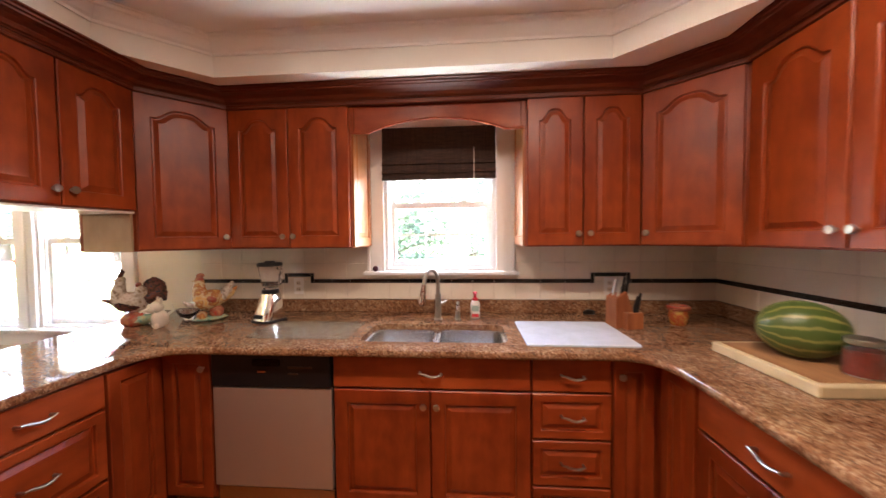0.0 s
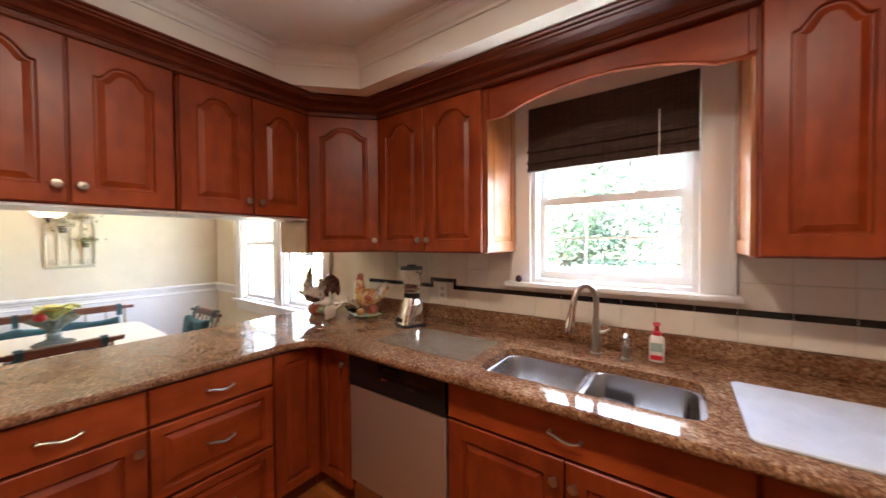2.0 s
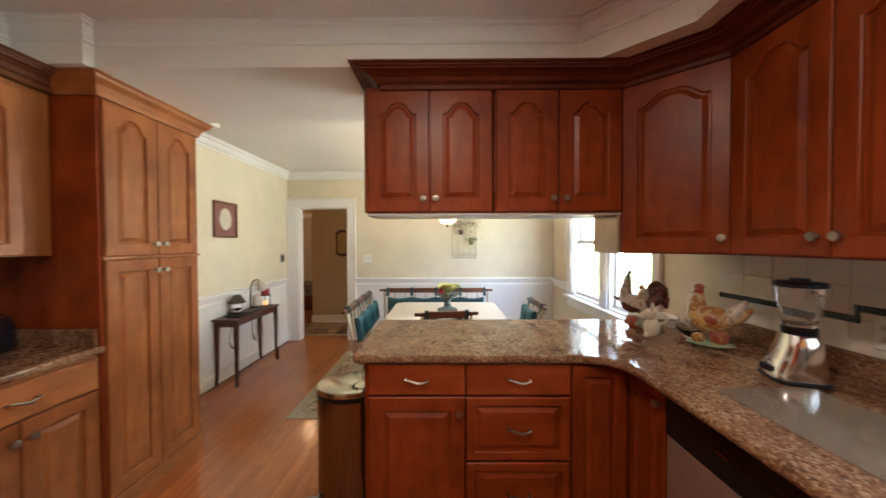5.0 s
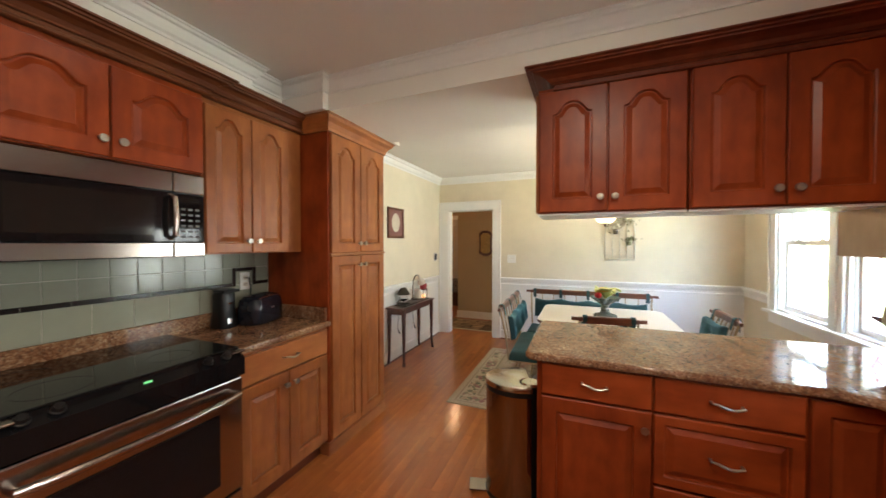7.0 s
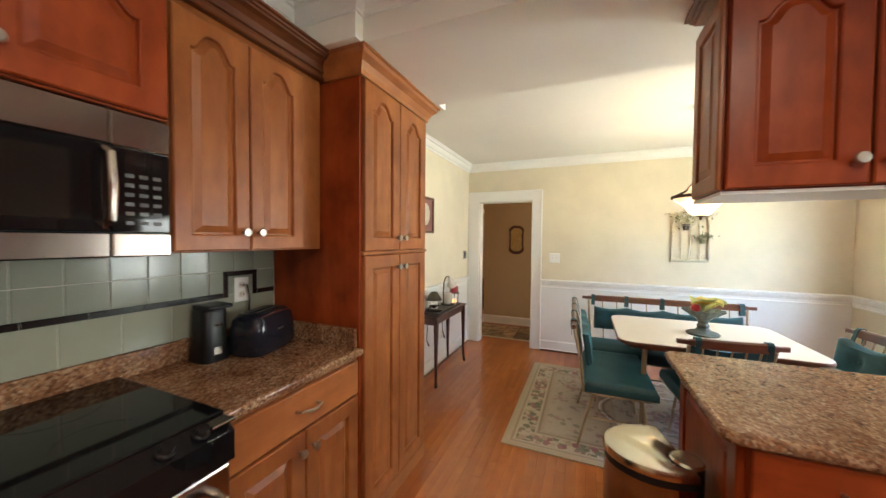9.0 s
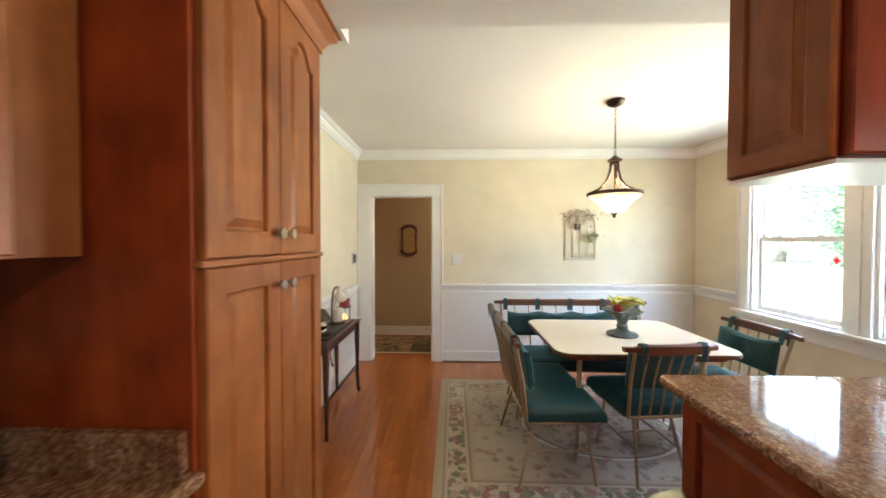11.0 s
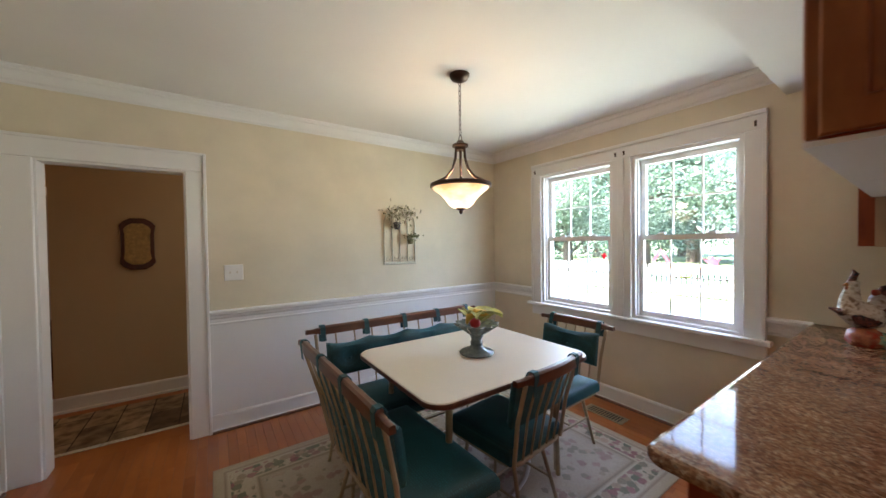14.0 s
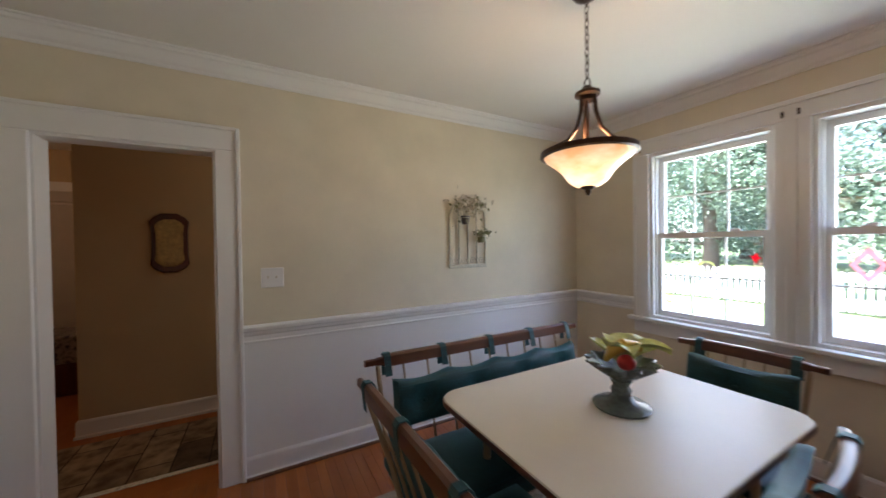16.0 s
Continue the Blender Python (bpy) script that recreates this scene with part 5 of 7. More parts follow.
def seat_unit(name, m, w, straps, label, category, rail_z, spindles, cut=(0, 0), bow=0.0, group=""):
    """Metal-framed seat: faces -y, wooden top rail at the back, hung back cushion."""
    t = thing(name, m, label, category, group)
    h = w / 2
    a, b = -h + 0.06 + cut[0], h - 0.06 - cut[1]
    part("seat_cushion", cushion(bmesh.new(), a, b, -0.23, 0.20, 0.395, 0.468, 0.035), "teal", t, "dark teal padded seat", True)
    rim = rounded(a + 0.01, b - 0.01, -0.21, 0.205, 0.06, 4)
    part("seat_rim", tube(bmesh.new(), [(x, y, 0.388) for x, y in rim], 0.010, 8, closed=True), "tan_metal", t, "tan metal seat rim", True)
    for sx, x in ((-1, a + 0.10), (1, b - 0.10)):
        for fy, y0, y1 in ((-1, -0.15, -0.20), (1, 0.13, 0.235)):
            part("leg", tube(bmesh.new(), [(x, y0, 0.388), (x + sx * 0.04, y1, 0.0)], [0.011, 0.009], 8), "tan_metal", t, "", True)
    part("stretcher", tube(bmesh.new(), [(a + 0.08, -0.175, 0.19), (a + 0.08, 0.18, 0.19)], 0.007, 8), "tan_metal", t, "", True)
    part("stretcher", tube(bmesh.new(), [(b - 0.08, -0.175, 0.19), (b - 0.08, 0.18, 0.19)], 0.007, 8), "tan_metal", t, "", True)
    part("stretcher", tube(bmesh.new(), [(a + 0.08, 0.0, 0.19), (b - 0.08, 0.0, 0.19)], 0.007, 8), "tan_metal", t, "", True)
    ry = 0.275

    def back(x):
        return ry + bow * (1 - (x / h) ** 2)
    loops = []
    for x in [-h, -h + 0.03, -h + 0.054, -h + 0.060, -h + 0.084, -h + 0.092] + [(-h + 0.092) * (1 - k / 6) for k in range(1, 12)] + [h - 0.092, h - 0.084, h - 0.060, h - 0.054, h - 0.03, h]:
        far = h - abs(x)
        e = 1.0 if far > 0.085 else 0.35 if far > 0.055 else 0.15
        hh, dd = 0.011 + 0.017 * e, 0.011 + 0.006 * e
        y = back(x)
        loops.append([(x, y - dd, rail_z - hh), (x, y - dd, rail_z + hh * 0.7), (x, y - dd * 0.5, rail_z + hh), (x, y + dd * 0.5, rail_z + hh), (x, y + dd, rail_z + hh * 0.7), (x, y + dd, rail_z - hh)])
    part("top_rail", loft(bmesh.new(), loops, cap_start=True), "walnut", t, "carved walnut top rail", True)
    for k in range(spindles):
        u = k / (spindles - 1)
        x0_, x1_ = a + 0.02 + (b - a - 0.04) * u, -h + 0.06 + (w - 0.12) * u
        edge_ = k in (0, spindles - 1)
        part("spindle", tube(bmesh.new(), [(x0_, 0.205, 0.388), ((x0_ + x1_) / 2, 0.228 + 0.5 * (back(x1_) - ry), 0.60), (x1_, back(x1_) - 0.002, rail_z - 0.02)], 0.010 if edge_ else 0.0055, 8), "tan_metal", t, "", True)
    inset_ = 0.11 if w > 0.8 else 0.075
    tilt = math.degrees(math.atan2(0.06, 0.4))
    tf = [(-h + 0.10 + (w - 0.20) * (k + 0.5) / max(1, straps - 1), 0.10) for k in range(straps - 1)]
    bc = cushion(bmesh.new(), -h + inset_, h - inset_, 0.0, 0.215, 0.0, 0.045, 0.03, tf, 30 if w > 0.8 else 16, 8)
    for v in bc.verts:
        if v.co.y > 0.19:
            ph = (v.co.x + h - 0.10) / (w - 0.20) * (straps - 1)
            v.co.y -= 0.022 * abs(math.sin(math.pi * ph))
    bc.transform(Matrix.Translation((0, 0.188, 0.555)) @ Matrix.Rotation(radians(90 - tilt), 4, "X"))
    for v in bc.verts:
        v.co.y += 0.6 * bow * (1 - (v.co.x / h) ** 2)
    for tx, ty in tf:
        bt = blob(bmesh.new(), (tx, ty, 0.038), (0.009, 0.009, 0.006), (0, 0, 0), 10)
        bt.transform(Matrix.Translation((0, 0.188 + 0.6 * bow * (1 - (tx / h) ** 2), 0.555)) @ Matrix.Rotation(radians(90 - tilt), 4, "X"))
        part("button", bt, "teal", t, "", True)
    part("back_cushion", bc, "teal", t, "teal buttoned back cushion", True)
    for k in range(straps):
        x = -h + 0.10 + (w - 0.20) * k / (straps - 1)
        y = back(x)
        bm = bmesh.new()
        pf = [(y - 0.045, rail_z - 0.06), (y - 0.023, rail_z + 0.022), (y - 0.011, rail_z + 0.034), (y + 0.013, rail_z + 0.034), (y + 0.022, rail_z + 0.020), (y + 0.013, rail_z - 0.07)]
        pi = [(yy + (0.003 if i < 3 else -0.003), zz - 0.003) for i, (yy, zz) in enumerate(pf)]
        loops = [[(x + s * 0.016, yy, zz) for yy, zz in pf + pi[::-1]] for s in (-1, 1)]
        loft(bm, loops, cap_start=True)
        part("strap", bm, "teal", t, "teal strap over the rail")
    return t


seat_unit("dining_bench", pose(-2.945, 0.637, 0.0095, 0, 0, 181.5), 1.13, 4, "teal cushioned metal dining bench with wooden rail", "bench", 0.835, 9, (0.0, 0.27), group="dining benches")
seat_unit("dining_bench", pose(-3.41, 1.10, 0.0095, 0, 0, 90), 1.37, 5, "teal cushioned metal dining bench with wooden rail", "bench", 0.835, 11, group="dining benches")
seat_unit("dining_chair", pose(-2.735, 1.195, 0.0095, 0, 0, -84), 0.54, 2, "teal cushioned metal dining chair with spindle back", "chair", 0.805, 7, bow=0.03, group="dining chairs")
seat_unit("dining_chair", pose(-2.93, 1.835, 0.0095, 0, 0, 1.5), 0.575, 2, "teal cushioned metal dining chair with spindle back", "chair", 0.805, 7, bow=0.02, group="dining chairs")

tb = thing("dining_table", pose(-3.03, 1.215, 0.0095), "cream laminate dining table with a walnut edge", "table")
top = [(x, y) for x, y in rounded(-0.44, 0.44, -0.555, 0.555, 0.10, 8)]
part("tabletop", loft(bmesh.new(), [[(x * k, y * k2, z) for x, y in top] for k, k2, z in ((0.994, 0.995, 0.706), (1, 1, 0.711), (1, 1, 0.722), (0.992, 0.9935, 0.7265))], cap_start=True), "laminate", tb, "cream laminate top", True)
part("edge_band", loft(bmesh.new(), [[(x * k, y * k2, z) for x, y in top] for k, k2, z in ((1.001, 1.001, 0.700), (1.006, 1.005, 0.703), (1.006, 1.005, 0.7185), (1.001, 1.001, 0.7225))], cap_end=False), "walnut", tb, "walnut edge band", True)
part("apron", loft(bmesh.new(), [[(x * 0.9, y * 0.92, z) for x, y in top] for z in (0.67, 0.705)], cap_start=True), "walnut", tb)
for sx in (-1, 1):
    for sy in (-1, 1):
        part("leg", tube(bmesh.new(), [(sx * 0.30, sy * 0.38, 0.68), (sx * 0.31, sy * 0.40, 0.0)], [0.017, 0.014], 10), "tan_metal", tb, "", True)

# pedestal dish with fruit
M["majolica"] = plain("grey_green_glaze", (0.16, 0.19, 0.17), 0.22, vary=0.35, scale=40, bump=0.2, grain=120)
M["leaf_glaze"] = plain("leaf_glaze", (0.66, 0.70, 0.22), 0.35, vary=0.35, scale=25, bump=0.1)
M["banana"] = plain("yellow_fruit", (0.80, 0.55, 0.08), 0.4, vary=0.15, scale=18)
M["red_fruit"] = plain("red_fruit", (0.45, 0.02, 0.02), 0.3, vary=0.15, scale=18)
vs_ = thing("fruit_dish", pose(-3.005, 1.235, 0.736) @ Matrix.Scale(1.13, 4), "grey-green glazed pedestal dish with ceramic fruit", "dish")
part("foot", lathe(bmesh.new(), ((0.0, 0), (0.088, 0), (0.092, 0.008), (0.080, 0.016), (0.045, 0.026), (0.030, 0.045), (0.034, 0.06), (0.026, 0.075), (0.036, 0.095), (0.0, 0.10)), 28), "majolica", vs_, "", True)
bm = bmesh.new()
rows = []
for r, z in ((0.030, 0.095), (0.055, 0.112), (0.085, 0.135), (0.108, 0.158), (0.104, 0.162), (0.075, 0.140), (0.0, 0.125)):
    if r == 0:
        rows.append([bm.verts.new((0, 0, z))])
    else:
        rows.append([bm.verts.new((r * (1 + 0.13 * (r / 0.108) ** 3 * math.cos(12 * a)) * math.cos(a), r * (1 + 0.13 * (r / 0.108) ** 3 * math.cos(12 * a)) * math.sin(a), z)) for a in [2 * math.pi * k / 72 for k in range(72)]])
for a_, b_ in zip(rows, rows[1:]):
    for k in range(72):
        lp = list(dict.fromkeys([a_[k % len(a_)], a_[(k + 1) % 72 % len(a_)], b_[(k + 1) % 72 % len(b_)], b_[k % len(b_)]]))
        bm.faces.new(lp)
part("bowl", bm, "majolica", vs_, "scalloped leaf-edged bowl", True)
random.seed(4)
for k in range(9):
    a = 2 * math.pi * k / 9 + 0.3
    bm = bmesh.new()
    lf = [(0, 0.0), (0.03, 0.022), (0.075, 0.028), (0.115, 0.0), (0.075, -0.028), (0.03, -0.022)]
    lo_ = [bm.verts.new((x, y, 0.10 * (x / 0.115) ** 0.7 * 0.6 + 0.004 * (abs(y) > 0.01))) for x, y in lf]
    hi_ = [bm.verts.new((x, y, 0.10 * (x / 0.115) ** 0.7 * 0.6 + 0.004 + 0.006 * (abs(y) > 0.01))) for x, y in lf]
    bm.faces.new(lo_[::-1]), bm.faces.new(hi_)
    for i in range(6):
        bm.faces.new((lo_[i], lo_[(i + 1) % 6], hi_[(i + 1) % 6], hi_[i]))
    bm.transform(Matrix.Translation((0, 0, 0.145)) @ Matrix.Rotation(a, 4, "Z") @ Matrix.Rotation(radians(-random.uniform(2, 26)), 4, "Y"))
    part("leaf", bm, "leaf_glaze", vs_, "glazed yellow-green leaf")
part("banana", tube(bmesh.new(), [(-0.03, -0.04, 0.16), (0.0, -0.05, 0.20), (0.03, -0.03, 0.225), (0.045, 0.02, 0.215), (0.04, 0.05, 0.19)], [0.008, 0.019, 0.022, 0.018, 0.006], 10), "banana", vs_, "yellow ceramic banana", True)
for ang, ln in ((25, 0.165), (-40, 0.145), (80, 0.135), (150, 0.12)):
    bm = bmesh.new()
    rows = []
    for k in range(9):
        u = k / 8
        wd = 0.040 * math.sin(math.pi * min(1, u * 0.9 + 0.08)) ** 0.7
        x, z = ln * u - 0.02, 0.055 * math.sin(math.pi * u * 0.75)
        rows.append([(x, -wd, z + 0.012), (x, 0.0, z), (x, wd, z + 0.012), (x, 0.0, z - 0.008)])
    loft(bm, rows, cap_start=True)
    bm.transform(Matrix.Translation((0, 0, 0.172)) @ Matrix.Rotation(radians(ang), 4, "Z"))
    part("husk_leaf", bm, "leaf_glaze", vs_, "broad pale yellow-green leaf", True)
part("apple", blob(bmesh.new(), (0.055, -0.055, 0.178), (0.028, 0.028, 0.026)), "red_fruit", vs_, "red ceramic apple", True)

# pendant lamp
pl = thing("pendant_lamp", pose(-3.15, 1.24, ZC), "bronze pendant lamp with a lit frosted glass bowl", "lamp")
part("canopy", lathe(bmesh.new(), ((0.0, -0.045), (0.02, -0.044), (0.05, -0.030), (0.062, -0.012), (0.064, 0.0), (0.0, 0.0)), 28), "bronze", pl, "", True)
for k in range(11):
    z = -0.055 - 0.030 * k
    pts = [(0.008 * math.cos(a) if k % 2 else 0, 0 if k % 2 else 0.008 * math.cos(a), z - 0.019 * math.sin(a)) for a in [2 * math.pi * q / 12 for q in range(12)]]
    part("chain_link", tube(bmesh.new(), pts, 0.0022, 6, closed=True), "bronze", pl)
part("loop", tube(bmesh.new(), [(0.014 * math.cos(a), 0, -0.395 - 0.020 * math.sin(a)) for a in [2 * math.pi * q / 14 for q in range(14)]], 0.003, 6, closed=True), "bronze", pl)
part("collar", lathe(bmesh.new(), ((0.0, -0.405), (0.018, -0.41), (0.028, -0.425), (0.050, -0.435), (0.050, -0.447), (0.030, -0.452), (0.030, -0.47), (0.0, -0.47)), 24), "bronze", pl, "", True)
for k in range(3):
    a = 2 * math.pi * k / 3 + 0.35
    pf = [(0.028, -0.45), (0.034, -0.52), (0.055, -0.59), (0.10, -0.645), (0.15, -0.67), (0.182, -0.685)]
    part("arm", tube(bmesh.new(), [(r * math.cos(a), r * math.sin(a), z) for r, z in pf], 0.0085, 8), "bronze", pl, "curved bronze arm", True)
part("stem", tube(bmesh.new(), [(0, 0, -0.46), (0, 0, -0.69)], 0.006, 8), "bronze", pl)
part("rim", lathe(bmesh.new(), ((0.178, -0.680), (0.192, -0.680), (0.194, -0.700), (0.180, -0.704), (0.178, -0.680)), 40), "bronze", pl, "bronze rim", True)
part("shade", lathe(bmesh.new(), ((0.182, -0.695), (0.170, -0.715), (0.130, -0.745), (0.100, -0.775), (0.078, -0.808), (0.050, -0.830), (0.0, -0.836), (0.0, -0.830), (0.048, -0.824), (0.074, -0.803), (0.095, -0.772), (0.126, -0.741), (0.165, -0.711), (0.178, -0.695)), 40), "bowl", pl, "frosted amber glass bowl, lit", True)
part("finial", lathe(bmesh.new(), ((0.0, -0.830), (0.032, -0.828), (0.030, -0.838), (0.012, -0.846), (0.012, -0.856), (0.006, -0.868), (0.0, -0.870)), 18), "bronze", pl, "", True)

# ---- small things in the kitchen ----
M["board_glass"] = plain("white_glass_board", (0.62, 0.68, 0.75), 0.12, vary=0.10, scale=9, bump=0)


def board_glass():
    """Thin textured glass: mostly clear, with a milky surface."""
    m, n, l, p = nodes_of("frosted_glass_board")
    tr, mx = n.new("ShaderNodeBsdfTransparent"), n.new("ShaderNodeMixShader")
    tr.inputs[0].default_value = (0.92, 0.92, 0.88, 1)
    p.inputs["Base Color"].default_value, p.inputs["Roughness"].default_value = (0.42, 0.36, 0.28, 1), 0.10
    mx.inputs[0].default_value = 0.26
    l.new(tr.outputs[0], mx.inputs[1])
    l.new(p.outputs[0], mx.inputs[2])
    l.new(mx.outputs[0], n["Material Output"].inputs[0])
    return m


M["clear_board"] = board_glass()
cb = thing("cutting_board", pose(0.905, 2.29, 0.9075, 0, 0, 0), "white marbled glass cutting board lying on the worktop", "cutting board")
part("board", loft(bmesh.new(), [[(x, y, z) for x, y in rounded(-0.26 + i, 0.26 - i, -0.22 + i, 0.22 - i, 0.02)] for i, z in ((0.001, 0.0), (0, 0.002), (0, 0.006), (0.002, 0.008))], cap_start=True), "board_glass", cb)
cb = thing("cutting_board", pose(-0.52, 2.31, 0.9075), "clear textured glass cutting board lying on the worktop", "cutting board")
part("board", loft(bmesh.new(), [[(x, y, z) for x, y in rounded(-0.275 + i, 0.275 - i, -0.17 + i, 0.17 - i, 0.02)] for i, z in ((0.001, 0.0), (0, 0.001), (0, 0.004), (0.002, 0.005))], cap_start=True), "clear_board", cb)

# blender
bd = thing("blender", pose(-0.875, 2.50, 0.907, 0, 0, -18), "chrome blender with a glass jar and black lid", "blender")
part("foot", loft(bmesh.new(), [[(x, y, z) for x, y in rounded(-w, w, -w, w, 0.03)] for w, z in ((0.078, 0.0), (0.081, 0.008), (0.076, 0.016))], cap_start=True), "black", bd, "black base", True)
part("motor_base", loft(bmesh.new(), [[(x, y - sh, z) for x, y in rounded(-w, w, -d, d, min(w, d) * 0.55)] for w, d, sh, z in ((0.073, 0.080, 0.0, 0.014), (0.072, 0.076, 0.0, 0.045), (0.066, 0.064, -0.008, 0.085), (0.060, 0.055, -0.012, 0.125), (0.054, 0.050, -0.015, 0.155), (0.046, 0.045, -0.015, 0.172))], cap_start=True), "chrome", bd, "polished chrome motor base", True)
for k in range(3):
    part("button", boxed(-0.03 + 0.022 * k, -0.013 + 0.022 * k, -0.088, -0.07, 0.03, 0.052, bevel=0.003), "black", bd)
part("collar", lathe(bmesh.new(), ((0.046, 0.170), (0.050, 0.176), (0.050, 0.196), (0.044, 0.200), (0.0, 0.2)), 24, (0, 0.015, 0)), "black", bd, "", True)
part("jar", lathe(bmesh.new(), ((0.042, 0.198), (0.046, 0.21), (0.068, 0.34), (0.070, 0.352), (0.066, 0.352), (0.064, 0.34), (0.043, 0.214), (0.0, 0.206)), 28, (0, 0.015, 0)), "glass", bd, "clear glass jar", True)
part("jar_handle", tube(bmesh.new(), [(0.064, 0.015, 0.33), (0.098, 0.015, 0.325), (0.102, 0.015, 0.27), (0.085, 0.015, 0.235), (0.053, 0.015, 0.235)], 0.008, 8), "glass", bd, "", True)
part("lid", lathe(bmesh.new(), ((0.0, 0.375), (0.028, 0.375), (0.030, 0.366), (0.066, 0.364), (0.073, 0.358), (0.073, 0.345), (0.060, 0.343), (0.0, 0.343)), 28, (0, 0.015, 0)), "black", bd, "black lid", True)


# ceramic birds, one painted mesh each
def painted(name, colours, scale=30.0):
    m, n, l, p = nodes_of(name)
    nz = noise_node(n, l, scale, (1, 1, 1), 2, 0.5)
    k = len(colours)
    r = ramp(n, l, nz.outputs[0], [(0.32 + 0.36 * i / (k - 1), c) for i, c in enumerate(colours)])
    l.new(r.outputs[0], p.inputs["Base Color"])
    p.inputs["Roughness"].default_value = 0.22
    return m


M["p_white"] = painted("glazed_white_flecked", ((0.20, 0.13, 0.09), (0.48, 0.40, 0.32), (0.62, 0.55, 0.46), (0.28, 0.19, 0.12)), 34)
M["p_dark"] = painted("glazed_dark_feather", ((0.02, 0.018, 0.02), (0.07, 0.03, 0.025), (0.16, 0.05, 0.035), (0.03, 0.035, 0.05)), 45)
M["p_red"] = painted("glazed_red", ((0.38, 0.05, 0.03), (0.30, 0.10, 0.06), (0.45, 0.16, 0.08)), 40)
M["p_gold"] = painted("glazed_gold_brown", ((0.62, 0.34, 0.10), (0.58, 0.44, 0.24), (0.38, 0.12, 0.035), (0.60, 0.36, 0.12)), 30)
M["p_green"] = painted("glazed_green", ((0.12, 0.26, 0.20), (0.30, 0.38, 0.26), (0.42, 0.34, 0.16)), 40)


def bird(m, size, parts_, label):
    bm = bmesh.new()
    for kind, args in parts_:
        if kind == "blob":
            blob(bm, *args)
        else:
            tube(bm, *args)
    for v in bm.verts:
        v.co *= size
    ob = tagged(finish("rooster_figurine", bm, ("p_white", "p_dark", "p_red", "p_gold", "p_green"), None, "", True), label, "figurine", "ceramic roosters")
    ob.matrix_world = m


bird(pose(-1.64, 2.36, 0.907, 0, 0, 48), 1.1, (
    ("blob", ((0, 0, 0.035), (0.056, 0.05, 0.045), (0, 0, 0), 16, 2, 0.3)), ("blob", ((0.03, 0.0, 0.03), (0.06, 0.05, 0.03), (0, 0, 0), 14, 4, 0.3)),
    ("blob", ((-0.01, 0, 0.13), (0.078, 0.050, 0.055), (0, 18, 0), 18, 0, 0.12)), ("blob", ((-0.02, -0.03, 0.115), (0.055, 0.02, 0.03), (0, 10, 0), 14, 1, 0.2)),
    ("tube", ([(-0.05, 0, 0.14), (-0.055, 0, 0.20), (-0.045, 0, 0.245), (-0.04, 0, 0.26)], [0.042, 0.030, 0.020, 0.012], 12, 0)),
    ("blob", ((-0.045, 0, 0.255), (0.022, 0.018, 0.020), (0, 0, 0), 12, 0)), ("tube", ([(-0.05, 0, 0.265), (-0.035, 0, 0.30), (-0.045, 0, 0.315)], [0.012, 0.010, 0.003], 8, 1)),
    ("blob", ((-0.062, 0, 0.235), (0.010, 0.008, 0.016), (0, 0, 0), 8, 2)), ("tube", ([(-0.065, 0, 0.255), (-0.085, 0, 0.250)], [0.007, 0.001], 6, 3)),
    ("blob", ((0.035, -0.01, 0.185), (0.028, 0.028, 0.035), (0, 0, 0), 12, 0)), ("blob", ((0.025, -0.012, 0.222), (0.014, 0.012, 0.014), (0, 0, 0), 10, 2)),
    ("blob", ((0.095, 0, 0.20), (0.050, 0.030, 0.058), (0, -25, 0), 16, 1, 0.18)), ("tube", ([(0.05, 0, 0.13), (0.10, 0, 0.17), (0.13, 0, 0.16), (0.135, 0, 0.12)], [0.03, 0.034, 0.025, 0.008], 10, 1)),
    ("tube", ([(-0.075, 0, 0.14), (-0.12, 0.01, 0.155)], [0.018, 0.004], 8, 1))), "painted ceramic rooster and hen on a red base")
bird(pose(-1.275, 2.51, 0.907, 0, 0, 48), 1.15, (
    ("blob", ((0, 0, 0.012), (0.085, 0.05, 0.013), (0, 0, 0), 16, 4, 0.2)), ("blob", ((-0.040, -0.02, 0.034), (0.024, 0.022, 0.024), (0, 0, 0), 12, 3, 0.2)), ("blob", ((0.03, -0.015, 0.045), (0.035, 0.025, 0.036), (0, 0, 0), 12, 2, 0.2)),
    ("blob", ((0.005, 0, 0.115), (0.075, 0.048, 0.052), (0, -15, 0), 18, 3, 0.12)), ("tube", ([(-0.035, 0, 0.12), (-0.045, 0, 0.18), (-0.04, 0, 0.225)], [0.045, 0.03, 0.019], 12, 3)),
    ("blob", ((-0.042, 0, 0.228), (0.021, 0.018, 0.021), (0, 0, 0), 12, 2)), ("blob", ((-0.038, 0, 0.25), (0.020, 0.007, 0.014), (0, 0, 0), 10, 2)), ("blob", ((-0.058, 0, 0.205), (0.008, 0.007, 0.016), (0, 0, 0), 8, 2)),
    ("tube", ([(-0.058, 0, 0.225), (-0.078, 0, 0.220)], [0.006, 0.001], 6, 3)), ("blob", ((0.005, -0.036, 0.118), (0.030, 0.014, 0.022), (0, 10, 0), 12, 2, 0.2)),
    ("tube", ([(0.05, 0, 0.12), (0.09, 0, 0.165), (0.115, 0, 0.205)], [0.036, 0.026, 0.006], 10, 0)), ("tube", ([(0.05, 0, 0.11), (0.10, 0, 0.14), (0.135, 0, 0.175)], [0.03, 0.022, 0.005], 10, 3)),
    ("tube", ([(-0.07, 0.0, 0.09), (-0.10, 0.0, 0.10), (-0.12, 0.0, 0.12)], [0.018, 0.012, 0.003], 8, 0))), "painted ceramic rooster on a green base")
